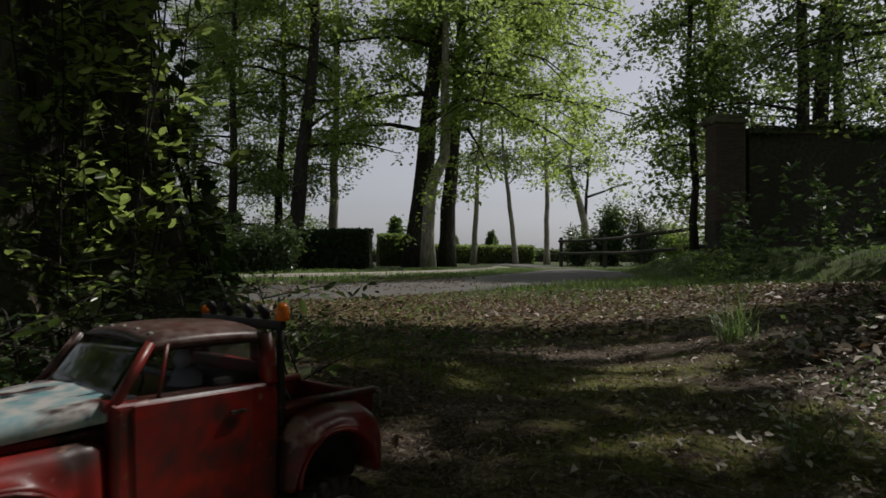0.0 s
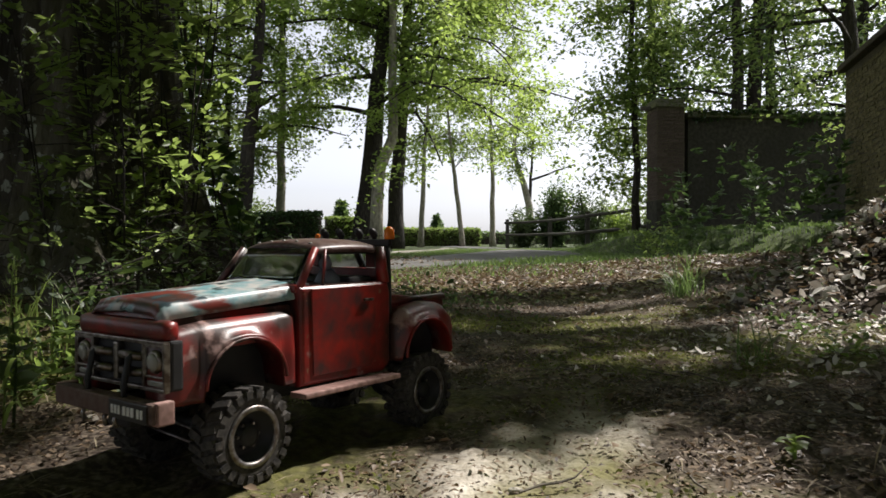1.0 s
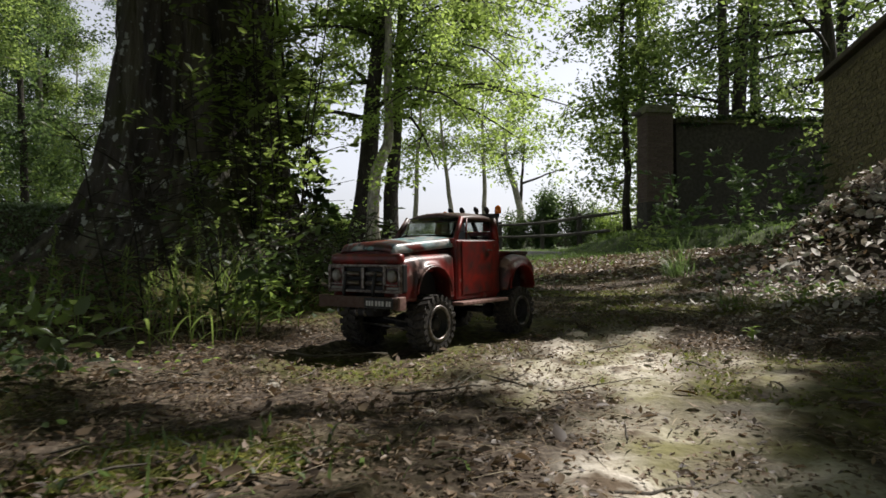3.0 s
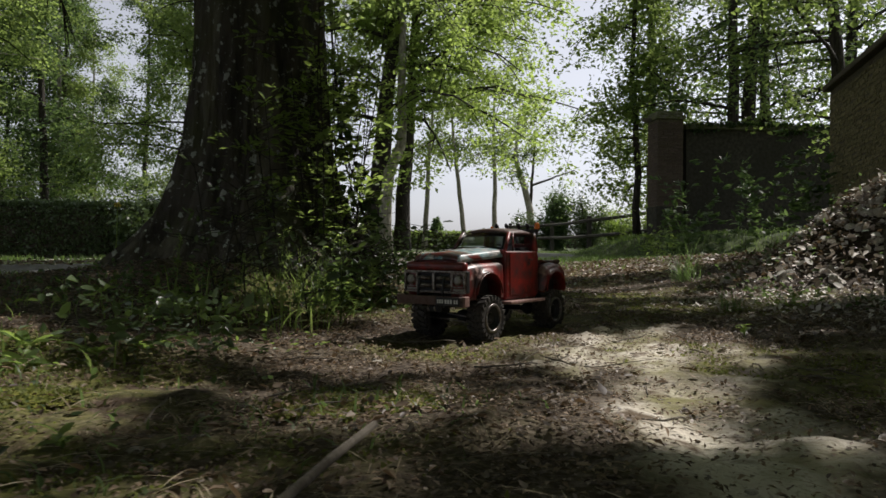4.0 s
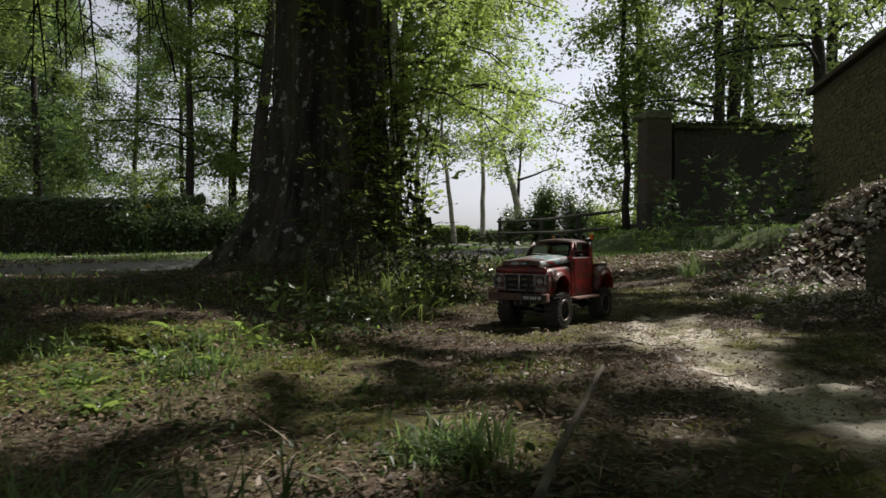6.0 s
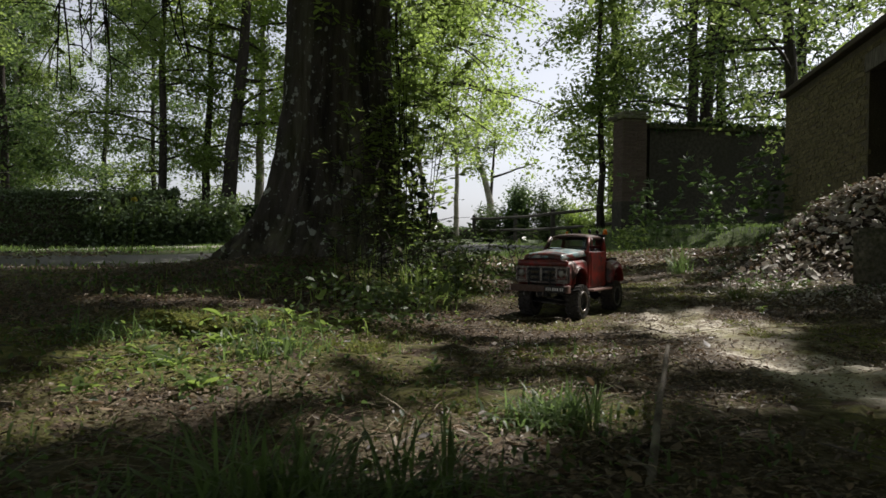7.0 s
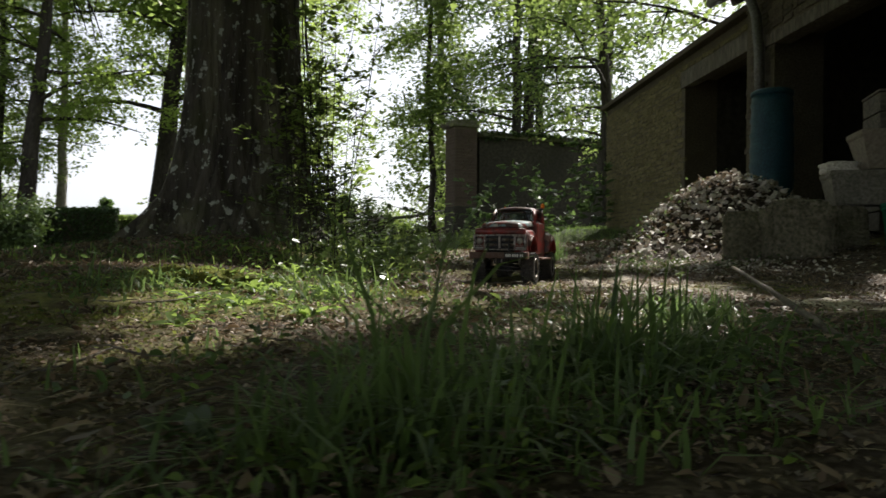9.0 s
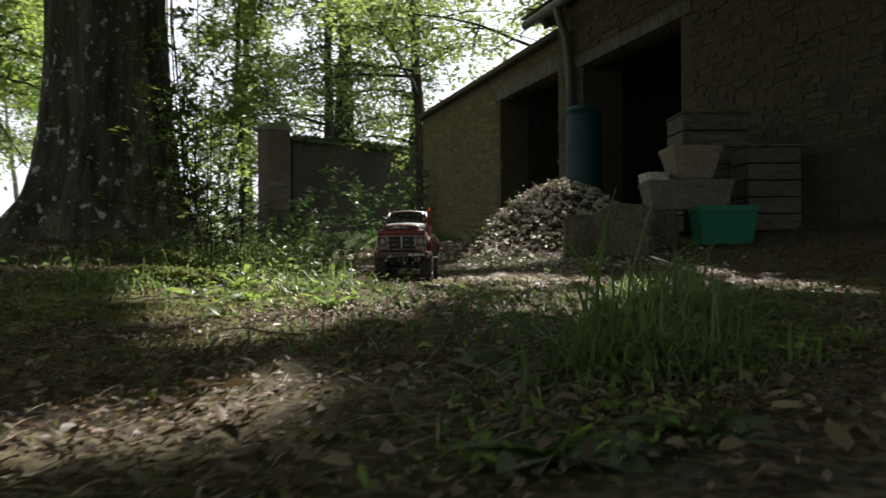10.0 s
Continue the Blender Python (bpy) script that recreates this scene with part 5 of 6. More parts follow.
M_CRATE = surface("grey_boards", (0.13, 0.115, 0.095), (0.19, 0.17, 0.14), (0.08, 0.07, 0.06), 6, 50, 0.9, 0.4, 0.004, stretch=(0.3, 1, 1))
M_PIPE = surface("zinc_pipe", (0.2, 0.2, 0.2), (0.27, 0.27, 0.26), (0.14, 0.13, 0.12), 6, 60, 0.6, 0.1, 0.002, 0.5)
M_RUBBLE = surface("broken_rubble", (0.64, 0.61, 0.56), (0.8, 0.77, 0.72), (0.42, 0.38, 0.32), 14, 90, 0.9, 0.6, 0.006, vary=0.35)

M_CHIP = leafy("pale_chips", (0.3, 0.26, 0.2), (0.84, 0.81, 0.75), (0.3, 0.25, 0.2), 0.1, 0.7)


def outbuilding():
    """Local x runs along the front towards the yard, y goes inwards."""
    at, turn = (5.4, 8.5, 0.0), -110.5
    yard = thing("yard_wall", "tall rubble stone yard wall with a dark doorway", "wall", at, turn, kind="structure")
    for name, a in (("wall", (0, 3.5, 0, 0.4, 0, 2.45)), ("wall", (3.5, 5.3, 0, 0.4, 2.2, 2.45)), ("wall", (5.3, 5.45, 0, 0.4, 0, 2.45))):
        part(name, boxed(*a), M_MORTAR, yard)
    part("coping", boxed(-0.06, 5.45, -0.1, 0.48, 2.454, 2.53, bevel=0.02), M_TILE, yard, "dark tile coping")
    part("lintel", boxed(3.4, 5.4, -0.02, 0.1, 2.1, 2.3, bevel=0.01), M_WOOD, yard, "dark oak lintel")
    # The passage's darkness is put into the wall colour.
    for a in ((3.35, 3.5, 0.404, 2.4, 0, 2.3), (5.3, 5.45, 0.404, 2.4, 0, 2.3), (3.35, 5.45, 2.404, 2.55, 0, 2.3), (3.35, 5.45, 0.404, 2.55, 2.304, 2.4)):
        part("passage_wall", boxed(*a), M_DARK_RENDER, yard)
    barn = thing("outbuilding", "old rubble stone outbuilding with an open doorway and tiled roof", "building", at, turn)
    for a in ((5.455, 5.98, -0.15, 0.3, 0, 2.62), (5.98, 7.55, -0.15, 0.3, 2.05, 2.62), (7.55, 11.0, -0.15, 0.3, 0, 2.62)):
        part("wall", boxed(*a), M_MORTAR, barn)
    # Inner walls in near-black render, standing in for the unlit interior.
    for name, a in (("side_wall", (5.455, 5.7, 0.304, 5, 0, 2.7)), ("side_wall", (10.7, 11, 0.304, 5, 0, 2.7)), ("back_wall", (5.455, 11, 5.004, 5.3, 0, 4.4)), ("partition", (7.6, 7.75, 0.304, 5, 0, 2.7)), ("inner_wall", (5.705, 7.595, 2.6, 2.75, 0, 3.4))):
        part(name, boxed(*a), M_DARK_RENDER, barn)
    part("lintel", boxed(5.85, 7.7, -0.17, 0.0, 1.95, 2.06, bevel=0.01), M_WOOD, barn, "dark oak lintel")
    roof = part("roof", boxed(4.9, 11.2, -0.24, 5.8, -0.06, 0.02, m=Matrix.Translation((0, 0, 2.8)) @ Matrix.Rotation(radians(24), 4, "X")), M_WOOD, barn, "tiled roof with a deep eave")
    tile = []
    for i in range(4):
        bm = boxed(-0.125, 0.125, -0.18, 0.18, 0, 0.022, bevel=0.004)
        me = bpy.data.meshes.new("tile")
        bm.to_mesh(me)
        bm.free()
        me.materials.append(M_TILE)
        tile.append(me)
    r = np.random.default_rng(71)
    base = Matrix.Translation((0, 0, 2.8)) @ Matrix.Rotation(radians(24), 4, "X")
    for j in range(11):
        for k in range(25):
            ob = new("tile", tile[(j + k) % 4])
            ob.parent = roof
            ob.matrix_basis = base @ Matrix.Translation((5.03 + 0.252 * k + r.uniform(-0.006, 0.006), -0.16 + 0.26 * j, 0.03 + r.uniform(0, 0.006))) @ Matrix.Rotation(radians(-3.5), 4, "X")
    for k in range(12):
        part("rafter", boxed(5.1 + 0.5 * k, 5.18 + 0.5 * k, -0.22, 1.0, -0.16, -0.065, m=base), M_WOOD, barn)
    part("downpipe", tube([(5.72, -0.3, 2.62), (5.74, -0.27, 2.45), (5.8, -0.23, 2.25), (5.84, -0.22, 1.9), (5.86, -0.22, 1.4)], [0.045] * 5, 10), M_PIPE, barn, "grey zinc downpipe", True)
    part("gutter", tube([(4.95, -0.3, 2.64), (11.1, -0.3, 2.61)], [0.05, 0.05], 8), M_PIPE, barn, "zinc gutter", True)
    door = lambda x, z: 3.42 < x < 5.4 and z < 2.31
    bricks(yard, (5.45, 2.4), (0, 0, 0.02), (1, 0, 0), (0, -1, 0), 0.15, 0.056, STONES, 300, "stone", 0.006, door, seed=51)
    # The outbuilding's stones carry their shade in the colour, unlike the yard wall's.
    bricks(barn, (5.85, 2.5), (10.95, -0.15, 0.02), (-1, 0, 0), (0, -1, 0), 0.15, 0.056, SHADED_STONES, 300, "stone", 0.005, lambda x, z: 5.52 > 10.95 - x or (5.92 < 10.95 - x < 7.62 and z < 2.07), seed=52)
    return barn


def barrel():
    x, y = 2.78, 2.62
    root = thing("water_barrel", "tall blue plastic rain barrel against the stone pier", "barrel", (x, y, land(x, y) - 0.01))
    prof = [(0.17, 0), (0.185, 0.02)]
    for k in range(9):
        z = 0.06 + k * 0.115
        prof += [(0.19 + 0.012 * math.sin(math.pi * k / 8), z), (0.2 + 0.012 * math.sin(math.pi * k / 8), z + 0.03), (0.19 + 0.012 * math.sin(math.pi * k / 8), z + 0.06)]
    part("barrel_body", lathe(prof + [(0.185, 1.08)], 32, "z"), M_BLUE, root, "", True)
    part("barrel_lid", lathe([(0.2, 1.081), (0.2, 1.11), (0.17, 1.125), (0.02, 1.135)], 32, "z"), M_BLUE, root, "", True)
    root.scale = (0.82, 0.82, 1.08)


def tapered(w0, d0, w1, d1, z0, z1, wall=0.02, floor=0.03):
    """An open planter: narrower below, hollow above."""
    bm = bmesh.new()
    rings = []
    for w, d, z in ((w0, d0, z0), (w1, d1, z1 - 0.03), (w1 + 0.012, d1 + 0.012, z1 - 0.03), (w1 + 0.012, d1 + 0.012, z1), (w1 - wall * 2, d1 - wall * 2, z1), (w0 - wall * 2, d0 - wall * 2, z0 + floor)):
        rings.append([bm.verts.new((sx * w / 2, sy * d / 2, z)) for sx, sy in ((-1, -1), (1, -1), (1, 1), (-1, 1))])
    for a, b in zip(rings, rings[1:]):
        for k in range(4):
            bm.faces.new((a[k], a[(k + 1) % 4], b[(k + 1) % 4], b[k]))
    bm.faces.new(rings[0][::-1])
    bm.faces.new(rings[-1])
    bmesh.ops.recalc_face_normals(bm, faces=bm.faces)
    bmesh.ops.bevel(bm, geom=bm.edges[:], offset=0.004, segments=2, affect="EDGES")
    return bm


def rough_block(sx, sy, sz, seed, amount=0.05, cuts=7):
    bm = bmesh.new()
    bmesh.ops.create_cube(bm, size=1)
    bmesh.ops.bevel(bm, geom=bm.edges[:], offset=0.09, segments=2, affect="EDGES")
    bmesh.ops.subdivide_edges(bm, edges=bm.edges[:], cuts=cuts, use_grid_fill=True)
    for v in bm.verts:
        p = v.co
        k = noise.fractal(p * 3 + Vector((seed, 0, 0)), 1.0, 2.0, 4) * amount
        v.co = Vector((p.x * sx, p.y * sy, p.z * sz)) + p.normalized() * k * min(sx, sy, sz)
        v.co.z += sz / 2
    return bm


def yard_things():
    turn = -39.5
    right, deep = Vector((0.771, -0.636, 0)), Vector((0.636, 0.771, 0))
    eye = Vector((-2.54, -1.8, 0))
    def put(across, depth, dz=0.0):
        q = eye + deep * depth + right * across
        return (q.x, q.y, land(q.x, q.y) + dz)
    blk = part("stone_block", rough_block(0.3, 0.24, 0.3, 3, 0.12), M_OLDSTONE, None, "weathered mossy stone block standing on the ground", True)
    blk.matrix_basis = pose(*put(1.03, 4.1, -0.03), 0, 0, turn)
    tagged(blk, category="stone block")
    slab = part("stone_slab", rough_block(0.22, 0.09, 0.27, 8, 0.05), M_OLDSTONE, None, "upright flat stone slab beside the block", True)
    slab.matrix_basis = pose(*put(0.82, 4.22, -0.02), 0, 0, turn)
    tagged(slab, category="stone slab")
    tz = 0.2
    trough = thing("stone_trough", "long grey concrete trough raised on two stone feet", "trough", put(1.45, 4.35), turn)
    part("trough_body", tapered(0.43, 0.2, 0.48, 0.25, tz, tz + 0.17), M_CONCRETE, trough)
    for s in (-1, 1):
        part("foot", rough_block(0.15, 0.2, tz + 0.02, 5 + s, 0.06, 3), M_OLDSTONE, trough).matrix_basis = Matrix.Translation((s * 0.14, 0, -0.02))
    part("soil_fill", boxed(-0.19, 0.19, -0.085, 0.085, tz + 0.11, tz + 0.14, bevel=0.004), M_SOIL, trough)
    pot = thing("planter", "pale terracotta square planter standing on the trough", "planter", put(1.48, 4.35, tz + 0.175), turn + 3)
    part("planter_body", tapered(0.2, 0.18, 0.28, 0.25, 0, 0.19), M_TERRA, pot)
    pale = part("pale_stone", rough_block(0.16, 0.1, 0.07, 12, 0.2, 4), M_RUBBLE, None, "pale lump of stone lying on the trough end", True)
    pale.matrix_basis = pose(*put(1.27, 4.35, tz + 0.168), 0, 0, turn + 15)
    tagged(pale, category="stone")
    for (u, v, w, d, hgt, lab) in ((1.72, 4.75, 0.42, 0.3, 0.74, "tall weathered board crate behind the trough"), (1.98, 4.5, 0.32, 0.28, 0.5, "low weathered board crate beside the trough")):
        crate = thing("wooden_crate", lab, "crate", put(u, v), turn + 2, group="crates in the yard")
        n = max(3, int(hgt / 0.1))
        for k in range(n):
            z0, z1 = hgt * k / n + 0.004, hgt * (k + 1) / n - 0.004
            for a in ((-w / 2, w / 2, -d / 2, -d / 2 + 0.014, z0, z1), (-w / 2, w / 2, d / 2 - 0.014, d / 2, z0, z1), (-w / 2, -w / 2 + 0.014, -d / 2 + 0.016, d / 2 - 0.016, z0, z1), (w / 2 - 0.014, w / 2, -d / 2 + 0.016, d / 2 - 0.016, z0, z1)):
                part("board", boxed(*a, bevel=0.003), M_CRATE, crate)
        part("crate_top", boxed(-w / 2 - 0.005, w / 2 + 0.005, -d / 2 - 0.005, d / 2 + 0.005, hgt, hgt + 0.014, bevel=0.003), M_CRATE, crate)
    g = thing("green_tub", "bright green plastic tub on the ground", "tub", put(1.56, 4.05), turn - 4)
    part("tub_body", tapered(0.27, 0.2, 0.3, 0.24, 0, 0.21, 0.006, 0.01), M_GREEN, g)
    for s in (-1, 1):
        part("tub_handle", tube([(s * 0.153, -0.05, 0.19), (s * 0.17, 0, 0.172), (s * 0.153, 0.05, 0.19)], [0.007] * 3, 6), M_GREEN, g, "", True)


def rubble_heap():
    cx, cy = 1.12, 1.5
    root = thing("rubble_heap", "heap of pale broken rubble and earth with weeds", "rubble heap", (cx, cy, land(cx, cy) - 0.02))
    f = lambda x, y: 0.4 * math.exp(-(((x + y - 0.24) / 0.6) ** 2 + ((y - x + 0.04) / 0.84) ** 2)) * (1 + 0.15 * math.sin(7 * x + 3 * y)) - 0.03
    verts = [(-0.9 + 0.06 * i, -1.0 + 0.06 * j, f(-0.9 + 0.06 * i, -1.0 + 0.06 * j) + land(cx - 0.9 + 0.06 * i, cy - 1.0 + 0.06 * j) - land(cx, cy)) for i in range(31) for j in range(36)]
    faces = [(i * 36 + j, (i + 1) * 36 + j, (i + 1) * 36 + j + 1, i * 36 + j + 1) for i in range(30) for j in range(35)]
    part("earth", (verts, faces), M_SOIL, root, "", True)
    stones = []
    for k in range(8):
        bm = bmesh.new()
        bmesh.ops.create_icosphere(bm, subdivisions=2, radius=0.5)
        r = np.random.default_rng(400 + k)
        s = r.uniform(0.45, 1.1, 3)
        cuts = [(Vector(r.normal(size=3)).normalized(), r.uniform(0.12, 0.34)) for _ in range(10)]
        for v in bm.verts:
            for n, d in cuts:
                o = v.co.dot(n) - d
                if o > 0:
                    v.co -= n * o
            v.co = Vector((v.co.x * s[0], v.co.y * s[1], v.co.z * s[2]))
        me = bpy.data.meshes.new("rubble")
        bm.to_mesh(me)
        bm.free()
        me.materials.append(M_RUBBLE)
        stones.append(me)
    r = np.random.default_rng(410)
    n = 0
    while n < 290:
        u, v = r.normal(0, 0.24), r.normal(0, 0.36)
        x, y = 0.1 + 0.7 * (u - v), 0.0 + 0.7 * (u + v)
        if f(x, y) < -0.012 and r.uniform() < 0.7:
            continue
        ob = new("rubble", stones[int(r.integers(8))])
        ob.parent = root
        k = 0.035 + 0.075 * r.uniform() ** 2.4
        ob.matrix_basis = Matrix.LocRotScale((x, y, f(x, y) + land(cx + x, cy + y) - land(cx, cy) + k * 0.12), Euler((r.normal(0, 0.45), r.normal(0, 0.45), r.uniform(0, 6.28))), (k * 1.7, k, k * 0.65))
        n += 1
    q = (r.normal(0, 1, (1700, 2)) * np.array([0.27, 0.4])) @ np.array([[0.7, 0.7], [-0.7, 0.7]]) + np.array([0.08, 0.0])
    z = np.array([f(a, b) + land(cx + a, cy + b) - land(cx, cy) for a, b in q])
    tagged(part("scree", leaves("scree", np.column_stack([q, z + r.uniform(0.005, 0.045, len(z))]), 0.04, r, 0.5, 0.6, 0.12, round_=True), M_CHIP, root), kind="stuff")
    q = r.normal(0, 1, (2400, 2)) * np.array([0.3, 0.34]) + np.array([-0.12, 0.34])
    z = np.array([f(a, b) + land(cx + a, cy + b) - land(cx, cy) for a, b in q])
    tagged(part("leaf_cover", leaves("leaf_cover", np.column_stack([q, z + r.uniform(0.0, 0.045, len(z))]), 0.026, r, 0.7, 0.5, 0.14, round_=True, droop=0.0), M_LITTER, root), kind="stuff")
    q = r.normal(0, 1, (420, 2)) * np.array([0.2, 0.28]) + np.array([-0.2, 0.4])
    z = np.array([f(a, b) + land(cx + a, cy + b) - land(cx, cy) for a, b in q])
    tagged(part("weed_cover", leaves("weed_cover", np.column_stack([q, z + 0.1 * r.uniform(0.05, 1, len(z)) ** 2]), 0.026, r, 0.5, 0.5, 0.1, round_=True, droop=-0.1), M_LEAF_DEEP, root), kind="stuff")


outbuilding()
barrel()
yard_things()
rubble_heap()


def white_tyre():
    """A white-painted tyre lying against pale stones beyond the fence."""
    x, y = 11.0, 34.2
    z = land(x, y)
    ob = part("tyre_planter", lathe([(0.3, -0.14), (0.42, -0.16), (0.5, -0.1), (0.52, 0), (0.5, 0.1), (0.42, 0.16), (0.3, 0.14), (0.3, -0.14)], 28, "z", cap=False), M_WHITE, None, "white-painted old tyre standing beyond the fence", True)
    ob.matrix_basis = pose(x, y, z + 0.4, 75, 0, 10) @ Matrix.Scale(0.75, 4)
    tagged(ob, category="tyre planter")
    for k, (dx, s) in enumerate(((-0.62, 0.42), (-1.0, 0.24), (0.8, 0.22))):
        st = part("white_boulder", rough_block(s * 1.3, s, s, 20 + k, 0.2, 4), M_WHITE, None, "white-painted boulder beyond the rail fence", True)
        st.matrix_basis = pose(x + dx, y + 0.2, land(x + dx, y + 0.2) - 0.04, 0, 0, 30 * k)
        tagged(st, category="boulder", group="white boulders")


white_tyre()


# ---- undergrowth ----
def on_land(x, y, lift=0.0):
    return np.stack([x, y, height(x, y) + lift], 1)


def shoots(label, at, spreadxy, tall, stems, count, leaf, green, seed, lean=0.25):
    """Upright leafy suckers."""
    r = np.random.default_rng(seed)
    x0, y0 = at
    root = thing("leafy_shoots", label, "shrub", (x0, y0, land(x0, y0)))
    wood, ends, dirs = [], [], []
    for k in range(stems):
        x, y = r.normal(0, spreadxy[0]), r.normal(0, spreadxy[1])
        hgt = tall * r.uniform(0.45, 1.05)
        z0 = land(x0 + x, y0 + y) - land(x0, y0) - 0.02
        line = bend((x, y, z0), (x + r.normal(0, lean * hgt * 0.5), y + r.normal(-0.05, lean * hgt * 0.5), z0 + hgt), 8, 0.03, r)
        wood.append(tube(line, [0.0022 * (1 - 0.8 * j / 8) + 0.0008 for j in range(9)], 5, cap=False))
        for j in range(1, 8):
            for _ in range(2):
                p = line[j].lerp(line[j + 1], r.uniform())
                a = r.uniform(0, 6.283)
                e = p + Vector((math.cos(a), math.sin(a), r.uniform(0.0, 0.5))) * r.uniform(0.05, 0.2)
                wood.append(tube([p, p.lerp(e, 0.5) + Vector((0, 0, 0.006)), e], [0.002, 0.0016, 0.001], 3, cap=False))
                ends += [p.lerp(e, f) for f in (0.4, 0.7, 1.0)]
                dirs += [tuple((e - p).normalized())] * 3
    tagged(part("stemwork", joined(*wood), M_BARK, root, "", True), kind="stuff")
    i = r.integers(0, len(ends), count)
    e = np.array([tuple(v) for v in ends])[i] + r.normal(0, 0.012, (count, 3))
    part("foliage", leaves("foliage", e, leaf, r, 0.55, 0.42, 0.08, axis=np.array(dirs)[i] * 0.8, droop=0.1, round_=True), green, root)


shoots("leafy suckers growing beside the great trunk", (-1.19, 1.56), (0.07, 0.12), 1.4, 6, 1100, 0.036, M_LEAF_SUN, 501, 0.25)
shoots("thicket of thin leafy suckers against the great trunk", (-1.34, 1.4), (0.1, 0.08), 1.35, 11, 1450, 0.036, M_LEAF, 502, 0.2)
shoots("slender shoots reaching out from the trunk base", (-1.48, 0.78), (0.1, 0.1), 0.42, 6, 200, 0.028, M_LEAF_LAUREL, 503, 0.4)
# The paler laurel leaf stands in for sun on these sprays.
shoots("low leafy sprays by the trunk roots", (-1.12, 1.25), (0.14, 0.14), 0.26, 12, 460, 0.034, M_LEAF_LAUREL, 504, 0.5)
shoots("leafy saplings along the foot of the garden wall", (4.3, 9.6), (0.5, 1.2), 1.5, 16, 1500, 0.12, M_LEAF_DEEP, 505)
shoots("leafy saplings in front of the brick pillar", (2.6, 8.4), (0.25, 0.3), 0.6, 7, 260, 0.08, M_LEAF, 506)


def ivy(label, count, seed):
    """Ivy climbing the great trunk's side."""
    r = np.random.default_rng(seed)
    bx, by = GREAT_AT
    z = 0.75 * r.uniform(0.03, 1, count) ** 1.3
    a = radians(22) + r.normal(0, 0.3, count)
    rad = np.interp(z, [0, 0.2, 0.5, 1.0, 2.0], [0.48, 0.43, 0.345, 0.298, 0.282]) + r.uniform(0.0, 0.05, count)
    at = np.stack([np.cos(a) * rad, np.sin(a) * rad, z + 0.1], 1)
    root = thing("ivy", label, "ivy", (bx, by, land(bx, by) - 0.05))
    vines = []
    for k in range(3):
        a0 = radians(16) + r.normal(0, 0.25)
        vines.append(tube([(math.cos(a0 + 0.1 * math.sin(3 * zz + k)) * (np.interp(zz, [0, 0.2, 0.5, 1.0, 2.0], [0.48, 0.43, 0.345, 0.295, 0.278])), math.sin(a0 + 0.1 * math.sin(3 * zz + k)) * (np.interp(zz, [0, 0.2, 0.5, 1.0, 2.0], [0.48, 0.43, 0.345, 0.295, 0.278])), zz + 0.08) for zz in np.linspace(0, 1.2, 16)], [0.0035] * 16, 5, cap=False))
    tagged(part("vinework", joined(*vines), M_BARK, root, "", True), kind="stuff")
    part("foliage", leaves("foliage", at, 0.045, r, 0.2, 0.8, 0.06, axis=np.stack([np.cos(a) * 0.5, np.sin(a) * 0.5, -0.4 + 0 * a], 1)), M_LEAF_IVY, root)


ivy("ivy climbing the shaded side of the great trunk", 230, 520)


def stuff(name, mesh, material, label, category):
    return tagged(part(name, mesh, material, None, label), category=category, kind="stuff")


def patch(r, n, cx, cy, rx, ry):
    a, q = r.uniform(0, 6.283, n), np.sqrt(r.uniform(0, 1, n)) * (1 + 0.25 * r.normal(size=n))
    return cx + rx * q * np.cos(a), cy + ry * q * np.sin(a)


def clear_of_truck(x, y):
    c, s = math.cos(radians(-TRUCK_TURN)), math.sin(radians(-TRUCK_TURN))
    dx, dy = x - TRUCK_AT[0], y - TRUCK_AT[1]
    lx, ly = c * dx - s * dy, s * dx + c * dy
    return (np.abs(lx) > 0.13) | (np.abs(ly) > 0.29)


